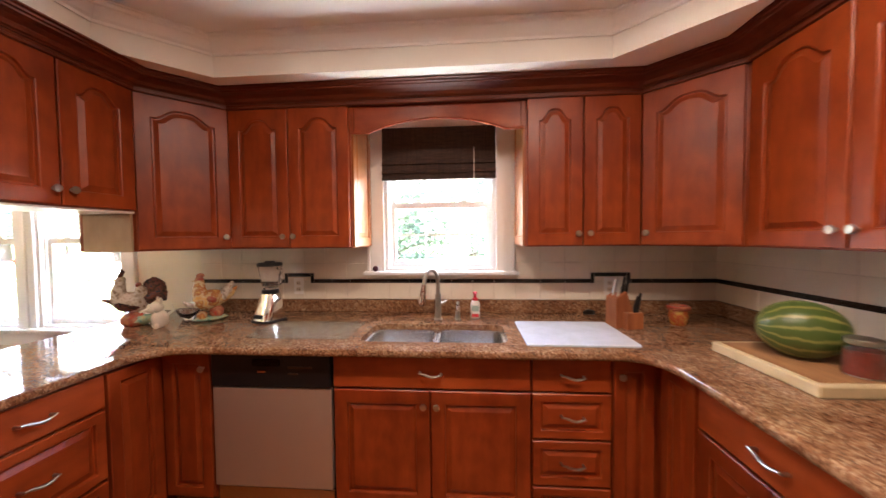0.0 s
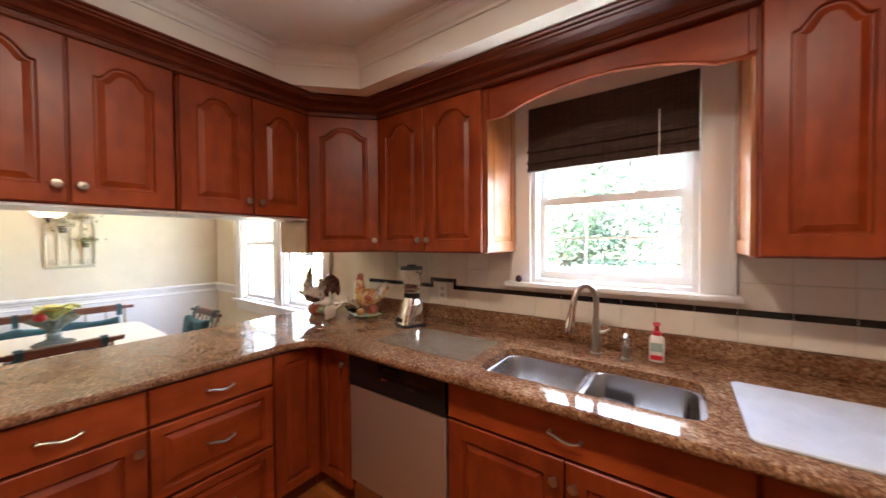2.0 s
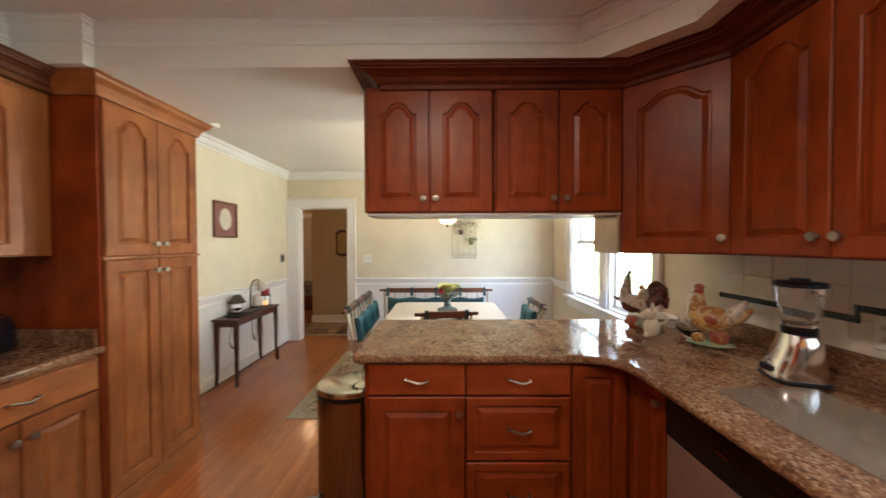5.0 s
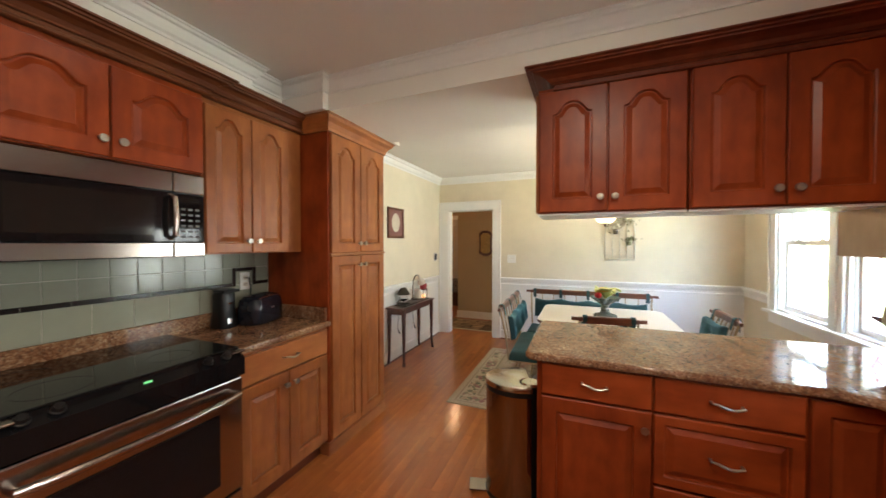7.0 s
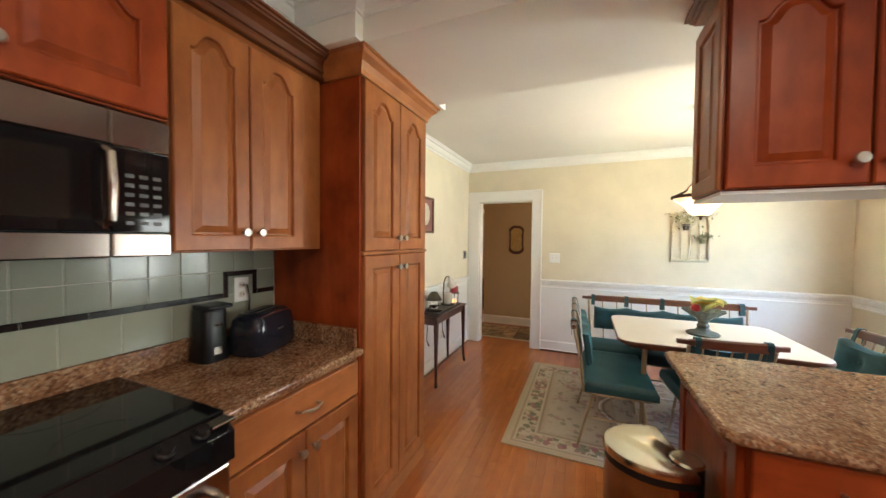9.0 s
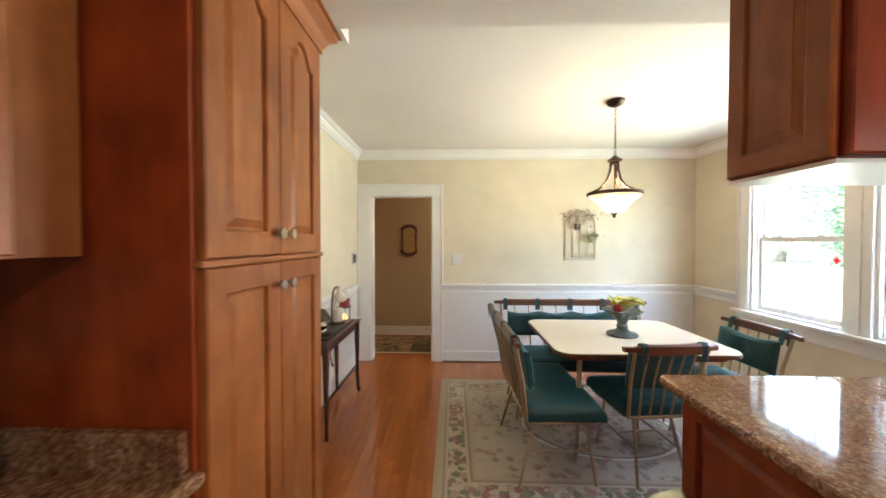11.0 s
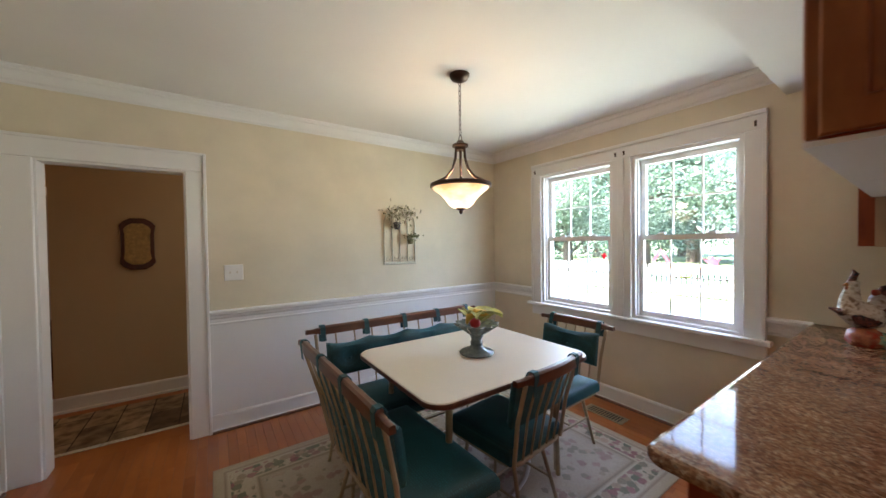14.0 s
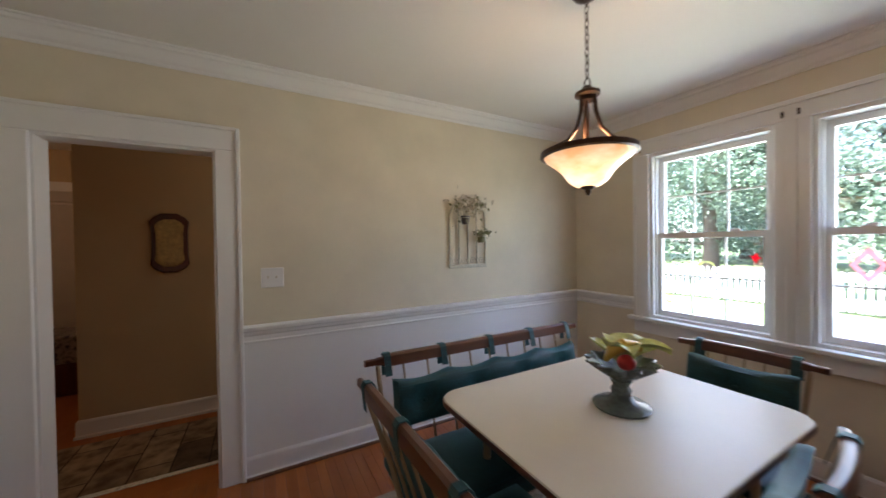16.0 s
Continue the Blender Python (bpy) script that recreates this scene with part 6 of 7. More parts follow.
bm = bmesh.new()
blob(bm, (0, 0, 0.045), (0.036, 0.030, 0.045), (0, 0, 0), 16)
blob(bm, (-0.012, -0.008, 0.105), (0.028, 0.024, 0.026), (0, 0, 0), 14)
blob(bm, (-0.036, -0.018, 0.100), (0.016, 0.012, 0.011), (0, 0, 0), 10)
for s in (-1, 1):
    blob(bm, (0.0, 0.022 * s, 0.135), (0.008, 0.007, 0.022), (25 * -s, 0, 0), 8)
    blob(bm, (-0.018, 0.018 * s, 0.015), (0.013, 0.012, 0.016), (0, 0, 0), 8)
tube(bm, [(0.03, 0, 0.06), (0.055, 0, 0.08), (0.05, 0, 0.11)], [0.008, 0.006, 0.003], 8)
tube(bm, [(-0.035, -0.03, 0.09), (-0.06, -0.05, 0.105), (-0.085, -0.055, 0.10)], [0.007, 0.009, 0.004], 8)
M["ivory"] = plain("ivory_glaze", (0.70, 0.63, 0.53), 0.2, vary=0.06)
tagged(finish("animal_figurine", bm, "ivory", None, "", True), "small ivory glazed ceramic animal on the worktop", "figurine").matrix_world = pose(-1.435, 2.325, 0.905, 0, 0, 55) @ Matrix.Scale(1.18, 4)
tagged(finish("glass_bowl", lathe(bmesh.new(), ((0.03, 0), (0.032, 0.004), (0.06, 0.05), (0.066, 0.07), (0.062, 0.07), (0.055, 0.05), (0.0, 0.008)), 24), "glass", None, "", True), "small clear glass bowl between the figurines", "bowl").matrix_world = pose(-1.43, 2.52, 0.907)


# knife block
M["steel_handle"] = plain("steel_knife_handle", (0.55, 0.54, 0.52), 0.3, 1.0, 0.05)
kb = thing("knife_block", pose(1.245, 2.46, 0.907, 0, 0, 12) @ Matrix.Diagonal((0.8, 0.85, 1.15, 1)), "wooden knife block holding steel and black knives", "knife block")
bm = prism(bmesh.new(), ((-0.09, -0.001), (0.055, -0.001), (0.055, 0.05), (-0.015, 0.175), (-0.09, 0.14)), -0.055, 0.055)
bm.transform(Matrix.Rotation(radians(90), 4, "X"))
part("block", bm, "block", kb)
part("front_block", boxed(-0.05, 0.075, -0.11, -0.057, 0.0, 0.078, bevel=0.004), "block", kb)
for k, (x, y, l_, mt) in enumerate(((-0.065, -0.03, 0.10, "steel_handle"), (-0.035, -0.03, 0.115, "black"), (-0.065, 0.02, 0.10, "steel_handle"), (-0.035, 0.025, 0.11, "steel_handle"), (0.0, -0.02, 0.10, "black"), (0.005, 0.02, 0.10, "black"), (0.04, -0.085, 0.10, "black"), (0.02, -0.085, 0.085, "black"))):
    z0 = 0.13 if y > -0.05 else 0.07
    part("knife_handle", tube(bmesh.new(), [(x, y, z0), (x + 0.012, y, z0 + l_ * 0.5), (x + 0.028, y, z0 + l_)], [0.009, 0.011, 0.008], 8), mt, kb, "steel knife handle" if mt != "black" else "black knife handle", True)

# painted pot, cord plug
M["pot_gold"] = painted("pot_ochre_red", ((0.50, 0.26, 0.05), (0.42, 0.07, 0.03), (0.55, 0.32, 0.08)), 26)
pt = thing("painted_pot", pose(1.565, 2.49, 0.907), "small ochre and red painted pot on the worktop", "pot")
part("pot", lathe(bmesh.new(), ((0.0, 0), (0.034, 0), (0.038, 0.004), (0.050, 0.05), (0.044, 0.085), (0.038, 0.085), (0.044, 0.05), (0.0, 0.01)), 24), "pot_gold", pt, "", True)
part("rim", lathe(bmesh.new(), ((0.040, 0.088), (0.057, 0.090), (0.060, 0.105), (0.054, 0.112), (0.046, 0.112), (0.040, 0.088)), 24), "p_red", pt, "red rim", True)
tagged(finish("power_plug", tube(bmesh.new(), [(1.13, NORTH - 0.03, 0.915), (1.15, NORTH - 0.06, 0.925), (1.17, NORTH - 0.10, 0.93)], [0.008, 0.018, 0.016], 8), "black"), "black corded plug lying by the upstand", "plug")

# melon on a board, jar
M["board_edge"] = plain("pale_maple_edge", (0.62, 0.50, 0.30), 0.5, vary=0.1, scale=12)
bo = thing("wooden_board", pose(1.66, 1.835, 0.9075, 0, 0, 1), "wooden cutting board with a pale maple edge", "cutting board")
part("frame", boxed(-0.21, 0.21, -0.225, 0.225, 0.0, 0.040, bevel=0.004), "board_edge", bo, "pale maple border")
part("field", boxed(-0.185, 0.185, -0.20, 0.20, 0.040, 0.0425, bevel=0.0008), "board", bo, "brown wood field")


def melon_mat():
    m, n, l, p = nodes_of("melon_rind")
    tc, w = n.new("ShaderNodeTexCoord"), n.new("ShaderNodeTexNoise")
    sep, at = n.new("ShaderNodeSeparateXYZ"), n.new("ShaderNodeMath")
    l.new(tc.outputs["Object"], sep.inputs[0])
    at.operation = "ARCTAN2"
    l.new(sep.outputs[2], at.inputs[0])
    l.new(sep.outputs[1], at.inputs[1])
    l.new(tc.outputs["Object"], w.inputs["Vector"])
    w.inputs["Scale"].default_value = 28
    a, b, s = n.new("ShaderNodeMath"), n.new("ShaderNodeMath"), n.new("ShaderNodeMath")
    a.operation, b.operation, s.operation = "MULTIPLY", "MULTIPLY_ADD", "SINE"
    l.new(at.outputs[0], a.inputs[0])
    a.inputs[1].default_value = 15.0
    l.new(w.outputs[0], b.inputs[0])
    b.inputs[1].default_value = 3.4
    l.new(a.outputs[0], b.inputs[2])
    l.new(b.outputs[0], s.inputs[0])
    r = ramp(n, l, s.outputs[0], ((0.2, (0.065, 0.11, 0.024)), (0.6, (0.13, 0.165, 0.04)), (0.95, (0.25, 0.25, 0.075))))
    l.new(r.outputs[0], p.inputs["Base Color"])
    p.inputs["Roughness"].default_value = 0.35
    return m


M["melon"] = melon_mat()
mel = tagged(finish("watermelon", blob(bmesh.new(), (0, 0, 0), (0.132, 0.106, 0.108), (0, 0, 0), 36), "melon", None, "", True), "whole striped green watermelon on the wooden board", "watermelon")
mel.matrix_world = pose(1.635, 1.865, 1.057, 0, 0, -28)
M["salsa"] = plain("red_sauce", (0.32, 0.035, 0.01), 0.5, vary=0.3, scale=60)
jr = thing("sauce_jar", pose(1.672, 1.695, 0.9501), "glass jar of red sauce with a metal lid", "jar")
part("sauce", lathe(bmesh.new(), ((0.0, 0.004), (0.045, 0.004), (0.047, 0.01), (0.047, 0.085), (0.0, 0.085)), 24), "salsa", jr, "red sauce", True)
part("glass", lathe(bmesh.new(), ((0.0, 0.0), (0.048, 0.0), (0.051, 0.006), (0.051, 0.088), (0.044, 0.104), (0.0435, 0.106), (0.042, 0.104), (0.0485, 0.087), (0.0485, 0.006), (0.0, 0.003)), 28), "glass", jr, "clear glass", True)
part("lid", lathe(bmesh.new(), ((0.045, 0.104), (0.047, 0.106), (0.047, 0.120), (0.044, 0.123), (0.0, 0.123)), 28), "nickel", jr, "metal lid", True)

# outlets
def outlet(m, label):
    o = thing("outlet", m, label, "outlet", "wall outlets")
    part("plate", boxed(-0.036, 0.036, -0.006, 0.0, -0.058, 0.058, bevel=0.003), "white", o)
    for z in (-0.022, 0.022):
        part("socket", loft(bmesh.new(), [[(x, y, z + dz) for x, dz in rounded(-0.016, 0.016, -0.014, 0.014, 0.008, 3)] for y in (-0.006, -0.008)]), "ivory", o)
        part("slots", box(boxed(-0.008, -0.005, -0.0086, -0.007, z - 0.005, z + 0.006), 0.005, 0.008, -0.0086, -0.007, z - 0.005, z + 0.005), "black", o)
    return o


outlet(pose(-0.82, NORTH - 0.010, 1.085), "white duplex wall outlet set in the tiles")
outlet(pose(1.30, NORTH - 0.010, 1.085), "white duplex wall outlet set in the tiles")
outlet(pose(-1.115, SOUTH + 0.010, 1.165, 0, 0, 180), "white duplex wall outlet with a cord plugged in")
tagged(finish("plum", blob(bmesh.new(), (0, 0, 0.020), (0.020, 0.020, 0.020)), plain("plum_skin", (0.05, 0.008, 0.02), 0.35), None, "", True), "small dark plum on the kitchen window sill", "plum").matrix_world = pose(-0.255, NORTH - 0.052, 1.19)

# toaster, can opener
M["navy_gloss"] = plain("dark_navy_gloss", (0.012, 0.014, 0.022), 0.10, vary=0.1, bump=0)
to = thing("toaster", pose(-1.10, -0.90, 0.9075, 0, 0, 196), "glossy dark two-slice toaster", "toaster")
part("shell", loft(bmesh.new(), [[(x, y, z) for x, y in rounded(-w, w, -d, d, 0.05)] for w, d, z in ((0.132, 0.075, 0.006), (0.140, 0.082, 0.02), (0.140, 0.082, 0.11), (0.132, 0.075, 0.155), (0.112, 0.058, 0.178), (0.105, 0.05, 0.180))], cap_start=True), "navy_gloss", to, "glossy dark shell", True)
for y in (-0.02, 0.02):
    part("slot", boxed(-0.085, 0.085, y - 0.010, y + 0.010, 0.1795, 0.1815), "black", to)
part("handle_rim", tube(bmesh.new(), [(-0.10, -0.06, 0.165), (0.0, -0.072, 0.176), (0.10, -0.06, 0.165)], 0.004, 6), "chrome", to, "chrome trim line", True)
for z in (0.06, 0.12):
    part("lever", boxed(0.140, 0.162, -0.014, 0.014, z, z + 0.016, bevel=0.004), "nickel", to, "pale lever")
part("badge", boxed(-0.018, 0.018, -0.0835, -0.081, 0.095, 0.103), "nickel", to)
cord = finish("cord", tube(bmesh.new(), [(-1.115, SOUTH + 0.022, 1.185), (-1.12, SOUTH + 0.045, 1.19), (-1.13, SOUTH + 0.05, 1.12), (-1.12, SOUTH + 0.05, 0.99), (-1.11, SOUTH + 0.06, 0.915)], 0.004, 6), "black", to, "black cord to the wall outlet", True)
cord.matrix_parent_inverse = to.matrix_world.inverted()
gr = thing("coffee_grinder", pose(-0.915, -0.985, 0.9075, 0, 0, 180), "tall black electric can opener", "can opener")
part("body", loft(bmesh.new(), [[(x, y, z) for x, y in rounded(-w, w, -d, d, 0.03)] for w, d, z in ((0.056, 0.06, 0), (0.058, 0.062, 0.008), (0.050, 0.052, 0.10), (0.050, 0.052, 0.20), (0.044, 0.046, 0.215))], cap_start=True), "black", gr, "", True)
part("top_lever", boxed(-0.05, 0.05, -0.078, 0.03, 0.215, 0.232, bevel=0.006, seg=2), "black", gr)
part("cutter", lathe(bmesh.new(), ((0.016, -0.004), (0.016, 0.004), (0.0, 0.006)), 14, (0, -0.056, 0.15)), "chrome", gr, "", True)
part("badge", boxed(-0.02, 0.012, -0.0615, -0.055, 0.03, 0.06), "chrome", gr)

# bin
M["lid_steel"] = plain("pale_steel_lid", (0.60, 0.58, 0.50), 0.22, 1.0, 0.05, 3, 0.01)
M["copper_steel"] = plain("fingerprint_steel", (0.30, 0.25, 0.22), 0.12, 1.0, 0.06, 3, 0.01)


def dee(w, d, n=14):
    """A plan with a straight back at +y and a round front at -y."""
    return [(w, d * 0.55), (w * 0.97, d), (-w * 0.97, d), (-w, d * 0.55)] + [(-w * math.cos(a), d * 0.55 - (1.55 * d) * math.sin(a)) for a in [math.pi * k / n for k in range(1, n)]]


def notched(w, d, cx=0.070, r=0.057):
    """The same plan with a round bite out of its straight back."""
    o = dee(w, d)
    return o[:2] + [(cx + r * math.cos(a), d - r * math.sin(a)) for a in [math.pi * k / 8 for k in range(9)]] + o[2:]


tr = thing("trash_can", pose(-1.445, 0.638, 0, 0, 0, 15), "stainless step trash can with a flat lid", "trash can")
part("body", loft(bmesh.new(), [[(x, y, z) for x, y in dee(0.150 - i, 0.118 - i)] for i, z in ((0.0, 0.03), (0, 0.60))], cap_start=True), "copper_steel", tr, "brushed steel body", True)
part("base", loft(bmesh.new(), [[(x, y, z) for x, y in dee(0.152 - i, 0.120 - i)] for i, z in ((0.002, 0.0), (0, 0.006), (0, 0.03))], cap_start=True), "black", tr, "black plastic base", True)
part("collar", loft(bmesh.new(), [[(x, y, z) for x, y in notched(0.150 - i, 0.119 - i)] for i, z in ((0, 0.60), (0, 0.628))], cap_start=True), "black", tr, "dark collar", True)
part("lid", loft(bmesh.new(), [[(x, y, z) for x, y in notched(0.155 - i, 0.123 - i)] for i, z in ((0, 0.628), (0, 0.648), (0.004, 0.655), (0.012, 0.658))], cap_start=True), "lid_steel", tr, "pale steel lid", True)
part("hinge_box", loft(bmesh.new(), [[(x + 0.070, y + 0.124, z) for x, y in rounded(-0.050, 0.050, -0.050, 0.050, 0.049)] for z in (0.02, 0.646)], cap_start=True), "black", tr, "black hinge housing", True)
part("hinge_lid", lathe(bmesh.new(), ((0.050, 0.648), (0.052, 0.655), (0.046, 0.662), (0.0, 0.664)), 22, (0.070, 0.124, 0)), "lid_steel", tr, "small steel cap", True)
part("pedal", boxed(-0.05, 0.05, -0.215, -0.10, 0.012, 0.024, bevel=0.006, seg=2), "steel", tr, "steel foot pedal")

# ---- dining room walls and console ----
ct = thing("console_table", pose(-3.30, -0.955, 0), "dark mahogany console table against the wall", "console table")
part("tabletop", boxed(-0.43, 0.43, -0.125, 0.120, 0.650, 0.670, bevel=0.005, seg=2), "dark_wood", ct)
part("apron", boxed(-0.395, 0.395, -0.10, 0.095, 0.590, 0.650, bevel=0.003), "dark_wood", ct)
for sx in (-1, 1):
    for y, s in ((-0.095, -1), (0.095, 1)):
        lp = []
        for z, w, o in ((0.65, 0.019, 0), (0.55, 0.018, 0.002), (0.35, 0.014, 0.004), (0.15, 0.011, 0.004), (0.05, 0.010, 0.012), (0.0, 0.013, 0.022)):
            cx, cy = sx * (0.38 + o), y + s * o * 0.6 * (1 if s > 0 else 0.2)
            lp.append([(cx - w, cy - w, z), (cx + w, cy - w, z), (cx + w, cy + w, z), (cx - w, cy + w, z)])
        part("leg", loft(bmesh.new(), lp, cap_start=True), "dark_wood", ct)
M["pewter"] = plain("pewter", (0.09, 0.08, 0.062), 0.35, 0.8, 0.15, 20, 0.03)
M["wax"] = glow("lit_candle_glass", (0.26, 0.035, 0.035), 0.006)
M["flame"] = glow("candle_glow", (1.0, 0.50, 0.20), 0.06)
tagged(finish("serving_tray", boxed(-0.34, 0.30, -0.08, 0.08, 0.0, 0.012, bevel=0.004), "pewter"), "dark oval tray on the console table", "tray").matrix_world = pose(-3.30, -0.955, 0.6705)
ol = thing("small_table_lamp", pose(-3.14, -0.985, 0.6830) @ Matrix.Scale(1.15, 4), "small pewter table lamp with a cone shade", "lamp")
part("foot", lathe(bmesh.new(), ((0.0, 0), (0.07, 0), (0.078, 0.012), (0.05, 0.016), (0.0, 0.016)), 22), "pewter", ol, "", True)
part("glass", lathe(bmesh.new(), ((0.035, 0.016), (0.045, 0.05), (0.036, 0.10), (0.033, 0.10), (0.041, 0.05), (0.0, 0.02)), 22), "glass", ol, "clear glass chimney", True)
part("shade", lathe(bmesh.new(), ((0.074, 0.095), (0.030, 0.165), (0.027, 0.165), (0.070, 0.095)), 24), "pewter", ol, "dark cone shade", True)
part("handle", tube(bmesh.new(), arc((0.09, 0, 0.03), 0.022, -120, 160, 10), 0.004, 6), "pewter", ol)
cd = thing("candle_warmer", pose(-3.50, -0.985, 0.6830) @ Matrix.Scale(1.3, 4), "curved-arm candle warmer lamp with a pale shade", "lamp")
part("foot", lathe(bmesh.new(), ((0.0, 0), (0.06, 0), (0.06, 0.008), (0.0, 0.01)), 22), "pewter", cd, "", True)
part("arm", tube(bmesh.new(), [(0.085, 0, 0.0), (0.092, 0, 0.10), (0.084, 0, 0.17)] + arc((0.005, 0, 0.165), 0.078, 20, 125, 10), 0.005, 8), "pewter", cd, "curved metal arm", True)
part("shade", tube(bmesh.new(), [(-0.036, 0, 0.235), (-0.062, 0, 0.205), (-0.105, 0, 0.155)], [0.010, 0.018, 0.044], 16), "ivory", cd, "pale bell shade", True)
part("jar", lathe(bmesh.new(), ((0.0, 0.010), (0.033, 0.010), (0.036, 0.015), (0.036, 0.095), (0.030, 0.10), (0.0, 0.095)), 20, (-0.01, 0, 0)), "ivory", cd, "pale candle jar", True)
cj = thing("candle_jar", pose(-3.655, -0.965, 0.6705) @ Matrix.Scale(1.25, 4), "red glass jar candle burning in a dark holder", "candle")
part("base", lathe(bmesh.new(), ((0.0, 0.0), (0.046, 0.0), (0.048, 0.006), (0.0, 0.008)), 20), "pewter", cj, "", True)
part("holder", tube(bmesh.new(), [(0.044 * math.cos(a), 0.044 * math.sin(a), 0.10) for a in [2 * math.pi * k / 18 for k in range(18)]], 0.006, 6, closed=True), "pewter", cj, "", True)
for a in (0.4, 2.5, 4.6):
    part("post", tube(bmesh.new(), [(0.042 * math.cos(a), 0.042 * math.sin(a), 0.0), (0.044 * math.cos(a), 0.044 * math.sin(a), 0.10)], 0.004, 6), "pewter", cj)
part("tealight", lathe(bmesh.new(), ((0.0, 0.008), (0.02, 0.008), (0.02, 0.03), (0.008, 0.045), (0.0, 0.055)), 14), "flame", cj, "glowing tealight", True)
part("jar", lathe(bmesh.new(), ((0.0, 0.104), (0.034, 0.104), (0.038, 0.112), (0.038, 0.160), (0.034, 0.160), (0.0, 0.150)), 20), "wax", cj, "red glass cup", True)
outlet(pose(-3.55, SOUTH + 0.005, 0.32, 0, 0, 180), "white duplex wall outlet under the console table")
for x0, x1, z1 in ((-3.12, -3.10, 0.36), (-3.50, -3.52, 0.33)):
    tagged(finish("lamp_cord", tube(bmesh.new(), [(x0, SOUTH + 0.03, 0.66), (x0 - 0.03, SOUTH + 0.02, 0.5), (x1, SOUTH + 0.03, 0.38), (x1 - 0.06, SOUTH + 0.03, z1 - 0.06)], [0.003, 0.003, 0.004, 0.009], 6), "black", None, "", True), "lamp cord with switch hanging behind the console", "cord")

M["mat_rose"] = plain("rose_picture_mat", (0.24, 0.10, 0.085), 0.6, vary=0.15, scale=20)
M["print_cream"] = painted("cream_print", ((0.60, 0.55, 0.44), (0.66, 0.62, 0.52), (0.50, 0.48, 0.36)), 60)
fp = thing("framed_picture", pose(-3.10, SOUTH, 1.665, 0, 0, 180), "framed oval print with a rose mat", "picture")
bm = bmesh.new()
for x0, x1, z0, z1 in ((-0.185, -0.160, -0.185, 0.185), (0.160, 0.185, -0.185, 0.185), (-0.160, 0.160, 0.160, 0.185), (-0.160, 0.160, -0.185, -0.160)):
    box(bm, x0, x1, -0.025, -0.002, z0, z1, bevel=0.004)
part("frame", bm, "walnut", fp, "narrow walnut frame")
part("mat", boxed(-0.162, 0.162, -0.012, -0.003, -0.162, 0.162), "mat_rose", fp, "dusty rose mat")
ov = lathe(bmesh.new(), ((0.0, 0.004), (0.098, 0.004), (0.104, 0.003), (0.106, 0.0), (0.0, 0.0)), 36, squash=(0.88, 1.08))
ov.transform(Matrix.Translation((0, -0.012, 0.005)) @ Matrix.Rotation(radians(90), 4, "X"))
part("print", ov, "print_cream", fp, "oval cream print", True)

th = thing("thermostat", pose(-4.30, SOUTH, 1.21, 0, 0, 180), "small grey and dark wall thermostat", "thermostat")
part("plate", boxed(-0.045, 0.045, -0.012, -0.001, -0.062, 0.062, bevel=0.004), "nickel", th)
part("cover", boxed(-0.03, 0.03, -0.026, -0.012, -0.045, 0.045, bevel=0.005), "black", th, "dark cover")

sw = thing("light_switch", pose(WEST, 0.075, 1.19, 0, 0, 90), "white double light switch plate", "switch")
part("plate", boxed(-0.063, 0.063, -0.007, -0.001, -0.060, 0.060, bevel=0.003), "white", sw)
for x in (-0.023, 0.023):
    part("toggle", boxed(x - 0.005, x + 0.005, -0.018, -0.007, -0.004, 0.010, bevel=0.001), "ivory", sw)
vt = thing("floor_vent", pose(-2.95, 2.53, 0.0), "brass slotted floor register beside the rug", "vent")
part("frame", box(box(box(boxed(-0.16, 0.16, -0.062, -0.048, 0, 0.005), -0.16, 0.16, 0.048, 0.062, 0, 0.005), -0.16, -0.14, -0.048, 0.048, 0, 0.005), 0.14, 0.16, -0.048, 0.048, 0, 0.005), "tan_metal", vt)
part("well", boxed(-0.14, 0.14, -0.048, 0.048, -0.003, 0.001), "black", vt, "dark opening")
for k in range(13):
    x = -0.132 + 0.022 * k
    part("slat", boxed(x - 0.004, x + 0.004, -0.048, 0.048, 0.001, 0.0045), "tan_metal", vt)

# trellis wall ornament
M["aged_white"] = plain("aged_cream_metal", (0.60, 0.56, 0.44), 0.6, 0.1, 0.25, 40, 0.1)
M["petal"] = painted("dried_petals", ((0.62, 0.56, 0.42), (0.68, 0.63, 0.50), (0.42, 0.36, 0.26)), 60)
M["sprig"] = painted("faded_leaves", ((0.12, 0.15, 0.06), (0.20, 0.20, 0.10), (0.28, 0.26, 0.15)), 60)
M["pot_dark"] = plain("dark_pot", (0.05, 0.035, 0.03), 0.5, vary=0.2)
an = thing("wall_trellis", pose(WEST, 1.49, 1.20, 0, 0, 90), "cream metal trellis wall ornament with potted flowers", "wall ornament")
arch_pts = [(-0.17, -0.012, 0.0), (-0.17, -0.012, 0.38)] + [(-0.17 * math.cos(a), -0.012, 0.38 + 0.17 * math.sin(a)) for a in [math.pi * k / 14 for k in range(1, 14)]] + [(0.17, -0.012, 0.38), (0.17, -0.012, 0.0)]
part("arch", tube(bmesh.new(), arch_pts, 0.008, 8), "aged_white", an, "", True)
part("base_bar", boxed(-0.178, 0.178, -0.022, -0.004, -0.012, 0.016, bevel=0.003), "aged_white", an)
for x in (-0.085, 0.0, 0.085):
    zt_ = 0.38 + math.sqrt(0.17 ** 2 - x * x)
    part("bar", tube(bmesh.new(), [(x, -0.012, 0.0), (x, -0.012, zt_)], 0.006, 6), "aged_white", an, "", True)
